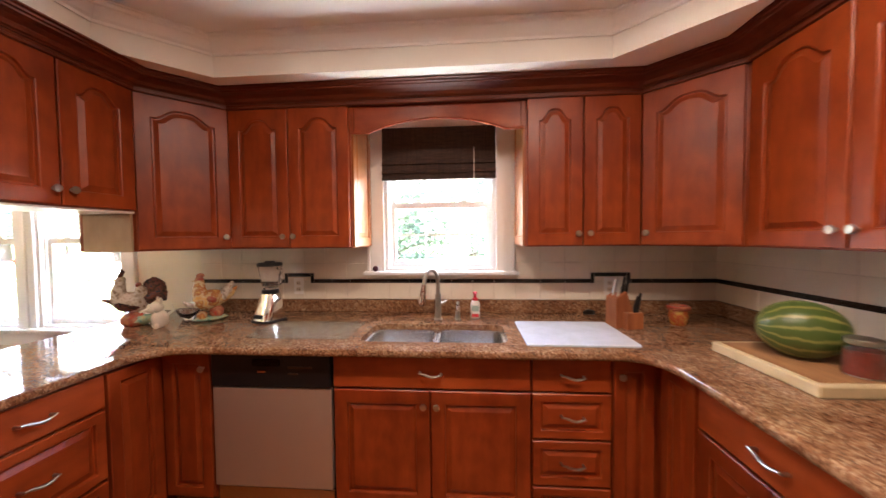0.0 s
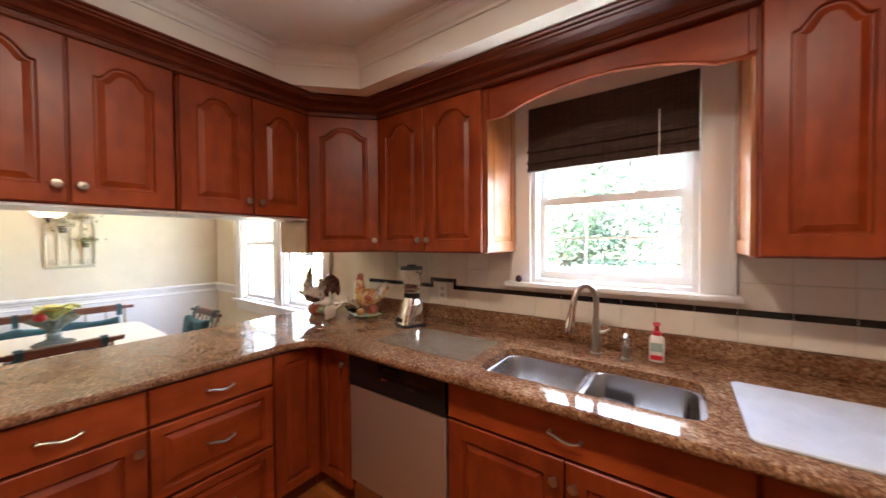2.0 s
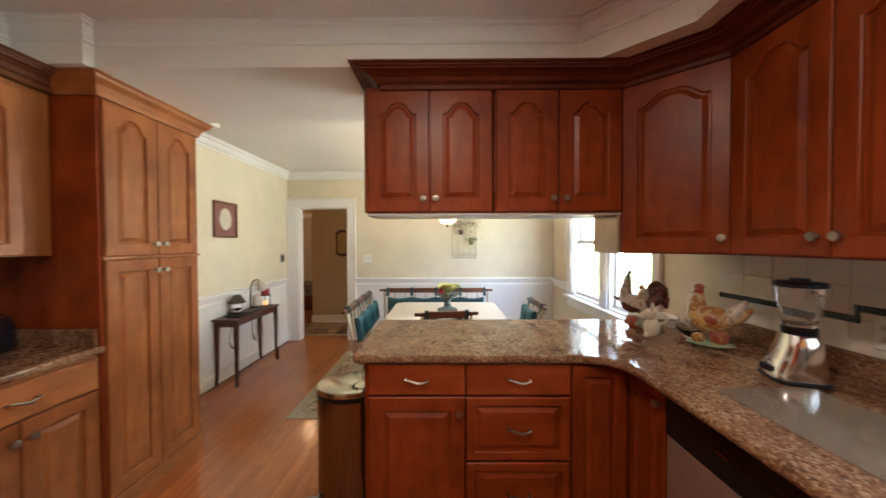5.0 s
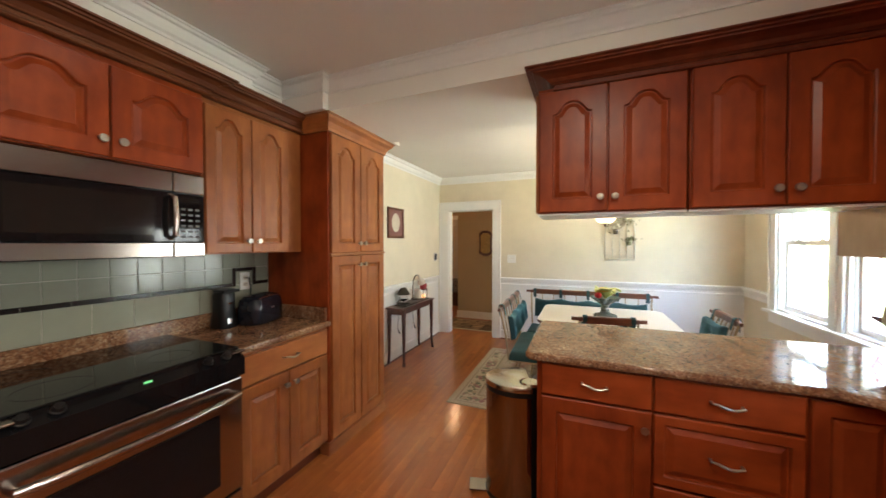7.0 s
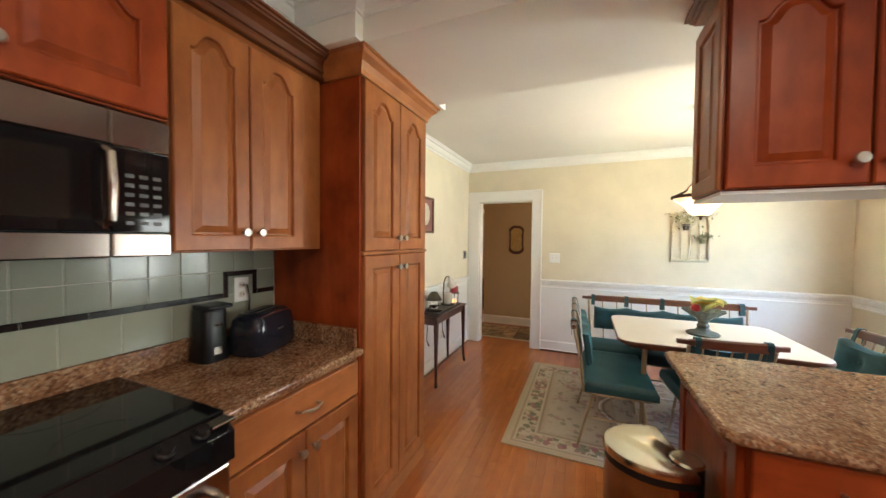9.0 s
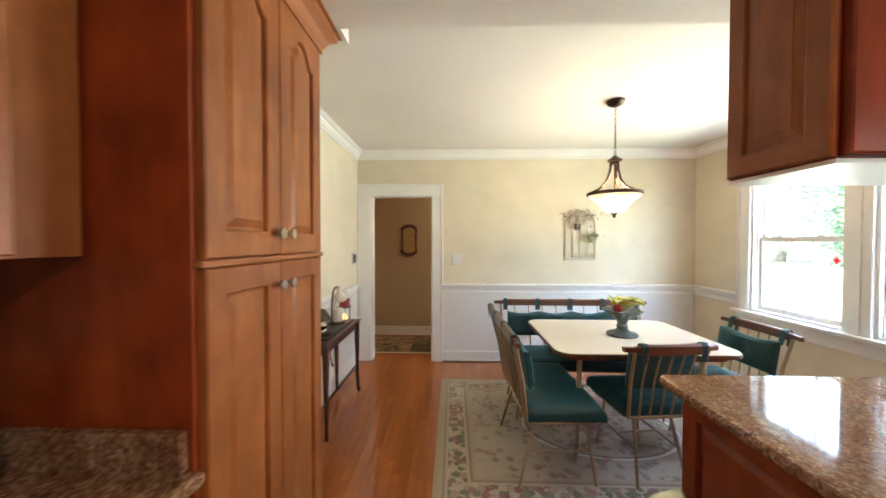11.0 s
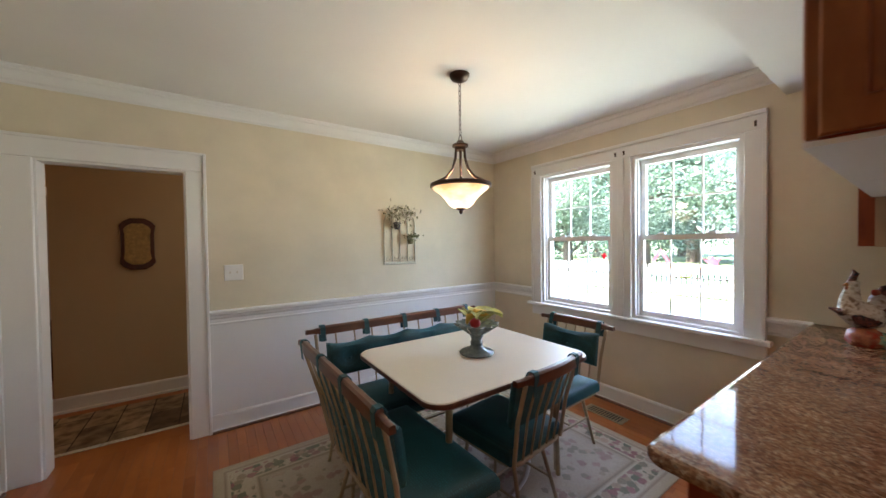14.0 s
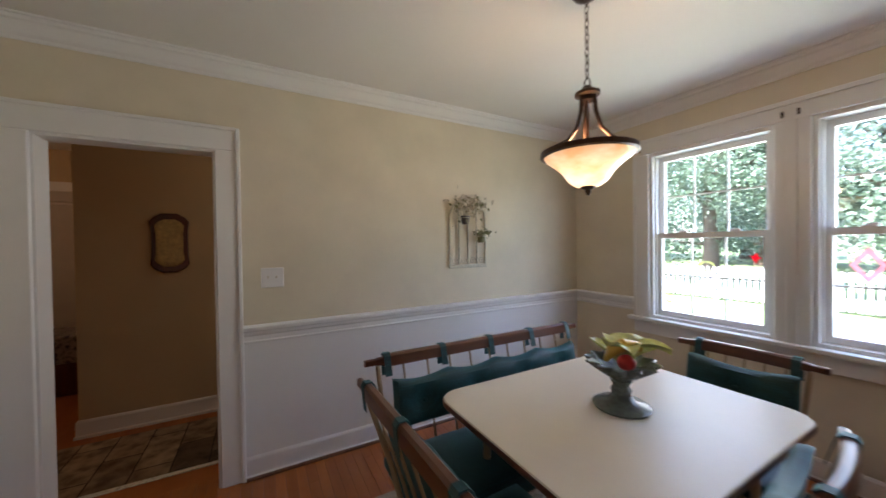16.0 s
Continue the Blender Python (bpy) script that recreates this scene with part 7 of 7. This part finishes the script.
part("gothic_rib", tube(bmesh.new(), [(0.0, -0.014, 0.36), (0.05, -0.014, 0.44), (0.11, -0.014, 0.50)], 0.004, 6), "aged_white", an)
for k in range(4):
    cx = -0.128 + 0.085 * k
    part("scroll", tube(bmesh.new(), [(cx + 0.030 * (1 - q / 20) * math.cos(q * 0.55), -0.012, 0.045 + 0.028 * (1 - q / 20) * math.sin(q * 0.55)) for q in range(17)], 0.003, 6), "aged_white", an, "", True)
random.seed(11)


def sprigs(bm, c, n, spread, size, mats):
    for _ in range(n):
        p = Vector((c[0] + random.gauss(0, spread[0]), c[1] - abs(random.gauss(0, spread[1])), c[2] + random.gauss(0, spread[2])))
        t = Euler((random.uniform(0, 6.3), random.uniform(0, 6.3), random.uniform(0, 6.3))).to_matrix()
        s = size * random.uniform(0.6, 1.2)
        q = [bm.verts.new(p + t @ Vector(v) * s) for v in ((-1, 0, 0), (0, -0.5, 0.1), (1, 0, 0), (0, 0.5, 0.1))]
        bm.faces.new(q).material_index = random.choice(mats)
    return bm


for px, pz, fl in ((-0.05, 0.335, True), (0.10, 0.19, False)):
    part("flower_pot", lathe(bmesh.new(), ((0.0, 0), (0.026, 0), (0.034, 0.055), (0.038, 0.058), (0.038, 0.066), (0.030, 0.066), (0.0, 0.05)), 18, (px, -0.055, pz)), "pot_dark" if fl else "sprig", an, "small dark pot" if fl else "green pot", True)
    part("pot_ring", tube(bmesh.new(), [(px + 0.038 * math.cos(a), -0.055 + 0.038 * math.sin(a), pz + 0.052) for a in [2 * math.pi * k / 18 for k in range(18)]], 0.003, 6, closed=True), "aged_white", an)
part("flowers", sprigs(bmesh.new(), (-0.06, -0.05, 0.47), 190, (0.045, 0.02, 0.045), 0.017, (0, 0, 0, 1)), ("petal", "sprig"), an, "cream dried flowers")["kind"] = "stuff"
part("flowers", sprigs(bmesh.new(), (0.07, -0.03, 0.50), 170, (0.06, 0.015, 0.03), 0.016, (0, 0, 0, 1)), ("petal", "sprig"), an, "cream dried flowers")["kind"] = "stuff"
part("leaves", sprigs(bmesh.new(), (0.11, -0.06, 0.265), 70, (0.045, 0.02, 0.018), 0.018, (0,)), ("sprig",), an, "trailing green leaves")["kind"] = "stuff"

# hanging window ornaments
def stained(name, c):
    m, n, l, p = nodes_of(name)
    nz = noise_node(n, l, 30, (1, 1, 1), 3)
    r = ramp(n, l, nz.outputs[0], ((0.3, shade(c, 0.75)), (0.7, c)))
    tl, tp, m1 = n.new("ShaderNodeBsdfTranslucent"), n.new("ShaderNodeBsdfTransparent"), n.new("ShaderNodeMixShader")
    l.new(r.outputs[0], tl.inputs[0])
    l.new(r.outputs[0], tp.inputs[0])
    m1.inputs[0].default_value = 0.45
    l.new(tl.outputs[0], m1.inputs[1])
    l.new(tp.outputs[0], m1.inputs[2])
    l.new(m1.outputs[0], n["Material Output"].inputs[0])
    return m


M["ruby"], M["pink"], M["sun_yellow"] = stained("ruby_glass", (0.62, 0.05, 0.08)), stained("pink_glass", (0.75, 0.40, 0.44)), stained("yellow_glass", (0.70, 0.72, 0.35))
YG = NORTH + 0.052


def ornament(x, z, outline, material, label, hole=None):
    bm = bmesh.new()
    a = [bm.verts.new((x + u, YG, z + v)) for u, v in outline]
    b = [bm.verts.new((x + u, YG + 0.004, z + v)) for u, v in outline]
    if hole:
        c = [bm.verts.new((x + u * hole, YG, z + v * hole)) for u, v in outline]
        d = [bm.verts.new((x + u * hole, YG + 0.004, z + v * hole)) for u, v in outline]
        n = len(outline)
        for i in range(n):
            j = (i + 1) % n
            bm.faces.new((a[i], a[j], c[j], c[i])), bm.faces.new((b[i], d[i], d[j], b[j])), bm.faces.new((a[i], b[i], b[j], a[j])), bm.faces.new((c[i], c[j], d[j], d[i]))
    else:
        bm.faces.new(a), bm.faces.new(b[::-1])
        for i in range(len(a)):
            j = (i + 1) % len(a)
            bm.faces.new((a[i], b[i], b[j], a[j]))
    return tagged(finish("window_ornament", bm, material), label, "ornament", "window ornaments")


ornament(-2.67, 1.235, ((0, 0.10), (0.065, 0), (0, -0.10), (-0.065, 0)), "pink", "diamond-shaped stained glass ornament on the window", 0.62)
ornament(-3.13, 1.26, ((-0.03, 0.02), (-0.01, 0.012), (0.005, 0.035), (0.012, 0.01), (0.035, 0.0), (0.012, -0.008), (0.0, -0.035), (-0.012, -0.01)), "ruby", "red glass bird ornament on the window")
ornament(-2.34, 1.235, ((-0.06, 0.03), (-0.02, 0.02), (0.0, 0.045), (0.02, 0.02), (0.05, 0.03), (0.03, 0.0), (0.045, -0.035), (0.0, -0.015), (-0.03, -0.005)), "pink", "pink glass flower ornament on the window")
ornament(-2.505, 1.16, [(0.055 * math.cos(a), 0.05 * math.sin(a)) for a in [2 * math.pi * k / 20 for k in range(20)]], "sun_yellow", "round yellow-green glass ornament on the window", 0.7)
ornament(-3.655, 0.93, [(0.026 * math.cos(a), 0.034 * math.sin(a)) for a in [2 * math.pi * k / 16 for k in range(16)]], "sun_yellow", "small oval sticker low on the window", 0.75)
ornament(-3.40, 1.19, [(0.05 * math.cos(a), 0.04 * math.sin(a)) for a in [2 * math.pi * k / 18 for k in range(18)]], "sun_yellow", "round green glass ornament on the window", 0.82)

# ---- hall ----
M["gilt"] = plain("aged_gilt", (0.50, 0.34, 0.13), 0.35, 0.5, 0.3, 30, 0.1)
pq = thing("wall_plaque", pose(-5.60, -0.62, 1.42, 0, 0, 90), "dark wood plaque with a golden centre", "plaque")
ol_ = [(-0.05, -0.235), (0.05, -0.235), (0.10, -0.205), (0.125, -0.17), (0.115, -0.10), (0.115, 0.10), (0.125, 0.17), (0.10, 0.205), (0.05, 0.235), (-0.05, 0.235), (-0.10, 0.205), (-0.125, 0.17), (-0.115, 0.10), (-0.115, -0.10), (-0.125, -0.17), (-0.10, -0.205)]
part("board", loft(bmesh.new(), [[(x * k, y, z * k) for x, z in ol_] for k, y in ((1.0, -0.002), (1.0, -0.018), (0.94, -0.024), (0.72, -0.024))]), "dark_wood", pq, "dark carved border")
part("centre", loft(bmesh.new(), [[(x * k * 0.95, y, z * k) for x, z in ol_] for k, y in ((0.80, -0.024), (0.78, -0.030), (0.64, -0.032))]), "gilt", pq, "worn golden centre")


def patch_rug():
    m, n, l, p = nodes_of("patchwork_rug")
    tc = n.new("ShaderNodeTexCoord")
    br = n.new("ShaderNodeTexBrick")
    br.inputs["Scale"].default_value = 1.0
    br.inputs["Brick Width"].default_value, br.inputs["Row Height"].default_value, br.inputs["Mortar Size"].default_value = 0.42, 0.20, 0.004
    br.inputs["Color1"].default_value, br.inputs["Color2"].default_value, br.inputs["Mortar"].default_value = (0.07, 0.05, 0.03, 1), (0.36, 0.27, 0.17, 1), (0.03, 0.02, 0.015, 1)
    l.new(tc.outputs["Object"], br.inputs["Vector"])
    nz = noise_node(n, l, 9, (1, 1, 1), 4)
    c = mix(n, l, br.outputs[0], ramp(n, l, nz.outputs[0], ((0.35, (0.45, 0.38, 0.30)), (0.62, (1.2, 1.1, 1.0)))).outputs[0], 1.0, "MULTIPLY")
    l.new(c, p.inputs["Base Color"])
    p.inputs["Roughness"].default_value = 0.95
    return m


M["patch"] = patch_rug()
hr = thing("hall_rug", pose(-5.12, -0.3, 0.0), "brown and beige patchwork runner rug in the hall", "rug")
part("runner", boxed(-0.34, 0.34, -1.6, 1.6, 0.001, 0.009, bevel=0.002), "patch", hr)
part("border", boxed(0.34, 0.372, -1.6, 1.6, 0.001, 0.009, bevel=0.002), "petal", hr, "pale bound edge")
M["pale_paint"] = plain("pale_door_paint", (0.55, 0.50, 0.45), 0.5, vary=0.06)
hd = thing("hall_door", pose(-7.28, -2.35, 0, 0, 0, 90), "pale painted closed door at the hall's far side", "door")
part("leaf", door_mesh(0.80, 2.0, 0.0, th=0.035, stile=0.11), "pale_paint", hd)
part("casing", box(box(boxed(-0.10, -0.005, -0.02, -0.001, 0, 2.1), 0.805, 0.90, -0.02, -0.001, 0, 2.1), -0.005, 0.805, -0.02, -0.001, 2.005, 2.1), "white", hd, "white door casing")
knob(hd, 0.73, 0.95, -0.035)
hl = thing("hall_ceiling_light", pose(-6.08, -1.42, ZC), "small lit flush ceiling lamp in the hall", "ceiling light")
part("pan", lathe(bmesh.new(), ((0.0, 0), (0.12, 0), (0.12, -0.02), (0.09, -0.03), (0.0, -0.03)), 26), "bronze", hl, "", True)
part("dome", lathe(bmesh.new(), ((0.10, -0.03), (0.095, -0.07), (0.06, -0.10), (0.0, -0.115)), 26), "bowl", hl, "lit amber glass dome", True)
hc = thing("hall_chest", pose(-6.9, -1.55, 0), "dark chest with a patterned cover in the hall", "chest")
part("body", boxed(-0.25, 0.25, -0.45, 0.45, 0.0, 0.55, bevel=0.01), "dark_wood", hc)
M["pattern"] = painted("patterned_cloth", ((0.05, 0.05, 0.07), (0.30, 0.26, 0.22), (0.10, 0.08, 0.09)), 18)
part("cover", boxed(-0.26, 0.26, -0.46, 0.46, 0.30, 0.57, bevel=0.02, seg=2), "pattern", hc, "dark patterned cloth cover")

# ---- outdoors, north of the house ----
M["lawn"] = plain("lawn_grass", (0.105, 0.145, 0.065), 0.9, vary=0.3, scale=0.6, bump=0.4, spec=0.1, grain=30)
M["bark"] = plain("tree_bark", (0.10, 0.075, 0.055), 0.9, vary=0.35, scale=4, bump=0.8, spec=0.1, grain=25)


def leaf_mat(name, c):
    m, n, l, p = nodes_of(name)
    g = n.new("ShaderNodeNewGeometry")
    r = ramp(n, l, g.outputs["Random Per Island"], ((0.0, shade(c, 0.8)), (0.6, c), (1.0, shade(c, 1.25))))
    l.new(r.outputs[0], p.inputs["Base Color"])
    p.inputs["Roughness"].default_value = 0.55
    tr = n.new("ShaderNodeBsdfTranslucent")
    l.new(r.outputs[0], tr.inputs[0])
    mx = n.new("ShaderNodeMixShader")
    mx.inputs[0].default_value = 0.4
    l.new(p.outputs[0], mx.inputs[1])
    l.new(tr.outputs[0], mx.inputs[2])
    l.new(mx.outputs[0], n["Material Output"].inputs[0])
    return m


M["leaf"], M["leaf_far"] = leaf_mat("green_leaves", (0.12, 0.175, 0.12)), leaf_mat("blue_green_leaves", (0.14, 0.20, 0.165))
GZ = -0.55
structure("ground", boxed(-900, 900, -1500, 1500, GZ - 0.3, GZ), "lawn", "sunlit lawn around the house")
M["road"] = plain("pale_asphalt", (0.32, 0.31, 0.29), 0.9, vary=0.1, scale=0.5)
structure("road", boxed(-200, 200, 24.0, 29.5, GZ, GZ + 0.03), "road", "pale road beyond the fence")


def tree(m, height, spread, seed_, leaves, mat="leaf", low=0.35):
    rnd = random.Random(seed_)
    t = thing("tree", m, "leafy broad-crowned green tree on the lawn", "tree", "garden trees")
    bm = bmesh.new()
    tube(bm, [(0, 0, -0.1), (0.05, 0, height * 0.2), (0.0, 0.1, height * 0.45), (0.15, 0, height * 0.8)], [0.36, 0.26, 0.2, 0.05], 10)
    tips = [Vector((0.1, 0, height * 0.85))]
    for k in range(11):
        a, z0 = rnd.uniform(0, 6.28), height * rnd.uniform(low * 0.8, 0.62)
        r = spread * rnd.uniform(0.45, 0.95)
        tip = Vector((r * math.cos(a), r * math.sin(a), z0 + height * rnd.uniform(-0.02, 0.25)))
        tube(bm, [(0, 0, z0), (tip.x * 0.5, tip.y * 0.5, z0 + (tip.z - z0) * 0.7), tip], [0.11, 0.07, 0.025], 6)
        tips += [tip, Vector((tip.x * 0.55, tip.y * 0.55, (tip.z + z0) / 2 + 0.3))]
    part("trunk", bm, "bark", t, "", True)
    vs, fs = [], []
    for k in range(leaves):
        c = rnd.choice(tips)
        p = c + Vector((rnd.gauss(0, spread * 0.2), rnd.gauss(0, spread * 0.2), rnd.gauss(0, height * 0.07)))
        e = Euler((rnd.uniform(-0.9, 0.9), rnd.uniform(-0.9, 0.9), rnd.uniform(0, 6.28))).to_matrix()
        s = rnd.uniform(0.05, 0.12)
        i = len(vs)
        vs += [tuple(p + e @ Vector(q) * s) for q in ((-1, 0, 0), (0, -0.6, 0.15), (1, 0, 0), (0, 0.6, 0.15))]
        fs.append((i, i + 1, i + 2, i + 3))
    data = bpy.data.meshes.new("crown")
    data.from_pydata(vs, [], fs)
    data.materials.append(M[mat])
    cr = new("crown", data)
    cr.parent = t
    return t


t1 = tree(pose(-3.6, 15.5, GZ), 8.0, 3.4, 1, 20000, "leaf", 0.14)
t2 = tree(pose(-9.5, 17.5, GZ, 0, 0, 70), 9.5, 3.8, 2, 18000, "leaf", 0.22)
t3 = tree(pose(2.5, 19.0, GZ), 9.0, 3.6, 3, 20000, "leaf_far", 0.12)
for x, y, rz, s, src in ((-15.5, 20, 140, 1.15, t1), (-21, 24, 30, 1.2, t3), (-30, 27, 80, 1.3, t2), (7.5, 22, 200, 1.15, t2), (-6.5, 32, 10, 1.5, t3), (-13, 34, 120, 1.5, t1), (-24, 38, 220, 1.6, t2), (1, 35, 300, 1.5, t1), (10, 36, 40, 1.5, t3), (-36, 34, 90, 1.5, t1), (-45, 30, 150, 1.5, t3), (-52, 40, 20, 1.8, t2), (20, 38, 77, 1.7, t2), (-18, 46, 160, 1.9, t3), (-32, 48, 60, 1.9, t1), (4, 48, 10, 1.9, t2)):
    c_ = copy_thing(src, pose(x, y, GZ, 0, 0, rz))
    c_.scale = (s, s, s)
# picket fence
M["fence_paint"] = plain("weathered_white_fence", (0.34, 0.36, 0.34), 0.7, vary=0.12, scale=5)
fn = thing("picket_fence", pose(-9.0, 13.2, GZ, 0, 0, 0), "weathered white picket fence across the lawn", "fence")
pk = bmesh.new()
prism(pk, ((-0.045, -0.01), (0.045, -0.01), (0.045, 0.01), (-0.045, 0.01)), 0.06, 1.02)
prism(pk, ((-0.03, -0.01), (0.03, -0.01), (0.03, 0.01), (-0.03, 0.01)), 1.02, 1.08)
first = part("picket", pk, "fence_paint", fn)
first.location = (-9.0, 0, 0)
for k in range(1, 120):
    o = new("picket", first.data)
    o.parent = fn
    o.location = (-9.0 + 0.155 * k, 0.0, 0.0)
for z in (0.3, 0.82):
    part("rail", boxed(-9.1, 9.6, 0.012, 0.05, z, z + 0.09), "fence_paint", fn)
for k in range(8):
    part("post", boxed(-9.0 + 2.6 * k, -8.9 + 2.6 * k, 0.012, 0.11, -0.05, 1.05), "fence_paint", fn)

# ---- tiles and floor strips ----
def piece_mesh(name, w, h, d, bev, material):
    bm = bmesh.new()
    lo = [(-w / 2, -h / 2), (w / 2, -h / 2), (w / 2, h / 2), (-w / 2, h / 2)]
    rows = [[bm.verts.new((x * k, -y, z * k2)) for x, z in lo] for k, k2, y in ((1, 1, 0.0), (1, 1, d - bev), (1 - 2 * bev / w, 1 - 2 * bev / h, d))]
    for a, b in zip(rows, rows[1:]):
        for i in range(4):
            bm.faces.new((a[i], a[(i + 1) % 4], b[(i + 1) % 4], b[i]))
    bm.faces.new(rows[-1])
    bmesh.ops.recalc_face_normals(bm, faces=bm.faces)
    data = bpy.data.meshes.new(name)
    bm.to_mesh(data)
    bm.free()
    data.materials.append(M[material])
    return data


def tile_field(name, m, w, zones, strips, material, label):
    """Tiled strip of wall, local x along it, facing -y: square tiles in courses, with a black liner."""
    t = thing(name, m, label, "", kind="structure")
    part("grout", boxed(0, w, -0.004, -0.001, zones[0][0], zones[-1][1]), "grout", t)
    for z0, z1, tw in zones:
        n = max(1, round(w / tw))
        s = w / n
        data = piece_mesh("tile", s - 0.003, z1 - z0 - 0.003, 0.008, 0.0015, material)
        for k in range(n):
            o = new("tile", data)
            o.parent = t
            o.location = (s * (k + 0.5), 0, (z0 + z1) / 2)
    for x0, x1, z0, z1 in strips:
        n = max(1, round((x1 - x0) / 0.15))
        s = (x1 - x0) / n
        data = piece_mesh("liner_tile", s - 0.002, z1 - z0, 0.0115, 0.002, "tile_black")
        for k in range(n):
            o = new("liner_tile", data)
            o.parent = t
            o.location = (x0 + s * (k + 0.5), 0, (z0 + z1) / 2)
    return t


L0, L1 = 1.106, 1.134
zone = ((0.993, 1.12, 0.152), (1.12, 1.245, 0.152), (1.245, 1.365, 0.152))
x_ = -1.55
tile_field("wall_tiles_sink_west", pose(x_, NORTH, 0), -0.32 - x_, zone, ((0.0, -0.925 - x_, L0, L1), (-0.925 - x_, -0.900 - x_, L0, 1.176), (-0.900 - x_, -0.735 - x_, 1.150, 1.176), (-0.735 - x_, -0.710 - x_, L0, 1.176), (-0.710 - x_, -0.32 - x_, L0, L1)), "tile", "cream glazed wall tiles with a black liner")
tile_field("wall_tiles_sink_mid", pose(-0.32, NORTH, 0), 1.01, ((0.993, 1.164, 0.152),), ((0.0, 1.01, L0, L1),), "tile", "cream glazed wall tiles with a black liner")
tile_field("wall_tiles_sink_east", pose(0.69, NORTH, 0), EAST - 0.69, zone, ((0.0, 0.49, L0, L1), (0.49, 0.515, L0, 1.176), (0.515, 0.72, 1.150, 1.176), (0.72, 0.745, L0, 1.176), (0.745, EAST - 0.69, L0, L1)), "tile", "cream glazed wall tiles with a black liner")
tile_field("wall_tiles_east", pose(EAST, NORTH, 0, 0, 0, -90), 2.2, zone, ((0.0, 2.2, L0, L1),), "tile", "cream glazed wall tiles with a black liner")
sx = 0.9
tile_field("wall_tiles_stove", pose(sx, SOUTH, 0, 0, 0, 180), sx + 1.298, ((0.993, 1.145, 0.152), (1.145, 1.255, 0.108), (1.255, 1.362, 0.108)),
           ((0.0, sx + 1.030, 1.135, 1.158), (sx + 1.030, sx + 1.055, 1.135, 1.255), (sx + 1.055, sx + 1.175, 1.232, 1.255), (sx + 1.175, sx + 1.20, 1.135, 1.255), (sx + 1.20, sx + 1.298, 1.135, 1.158)), "tile_green_shaded", "glazed square wall tiles, colour darkened for shade, with a black liner")

# oak strips: those of the walkway and the dining room's open side singly, the rest joined
rnd = random.Random(21)
floor = bpy.data.objects["floor"]
SW = 0.0572
meshes = {}
rest_v, rest_f = [], []
count = 0
y = SOUTH
while y < NORTH:
    x = -4.60 - rnd.uniform(0, 1.0)
    while x < EAST:
        ln = rnd.choice((0.6, 0.8, 1.0, 1.2, 1.5))
        a, b = max(x, -4.60), min(x + ln, EAST)
        x += ln
        if b - a < 0.05:
            continue
        near = -4.5 < a and b < 0.4 and -0.85 < y < 1.05
        if near and count < 300 and abs((b - a) - ln) < 1e-6:
            if ln not in meshes:
                d = piece_mesh("floor_strip", ln - 0.0008, SW - 0.0008, 0.012, 0.0006, "oak")
                d.transform(Matrix.Rotation(radians(-90), 4, "X"))
                meshes[ln] = d
            o = new("floor_strip", meshes[ln])
            o.parent = floor
            o.location = ((a + b) / 2, y + SW / 2, -0.012)
            count += 1
        else:
            i = len(rest_v)
            e = 0.0004
            for z, q in ((-0.012, 0), (-0.0006, 0), (0.0, 0.0006)):
                rest_v += [(a + e + q, y + e + q, z), (b - e - q, y + e + q, z), (b - e - q, y + SW - e - q, z), (a + e + q, y + SW - e - q, z)]
            for k in (0, 4):
                for j in range(4):
                    rest_f.append((i + k + j, i + k + (j + 1) % 4, i + k + 4 + (j + 1) % 4, i + k + 4 + j))
            rest_f.append((i + 8, i + 9, i + 10, i + 11))
    y += SW


def oak_rest():
    m = M["oak"].copy()
    n, l = m.node_tree.nodes, m.node_tree.links
    g = n.new("ShaderNodeNewGeometry")
    for nd in n:
        if nd.bl_idname == "ShaderNodeObjectInfo":
            for lk in list(nd.outputs["Random"].links):
                l.new(g.outputs["Random Per Island"], lk.to_socket)
    return m


data = bpy.data.meshes.new("floor_strips")
data.from_pydata(rest_v, [], rest_f)
data.materials.append(oak_rest())
fs_ = new("floor_strips", data)
fs_.parent = floor
tagged(fs_, "", "", "", "stuff")
structure("floor_hall", boxed(-7.28, -4.60, -3.08, 2.88, -0.012, 0.0), "oak", "oak hall floor")
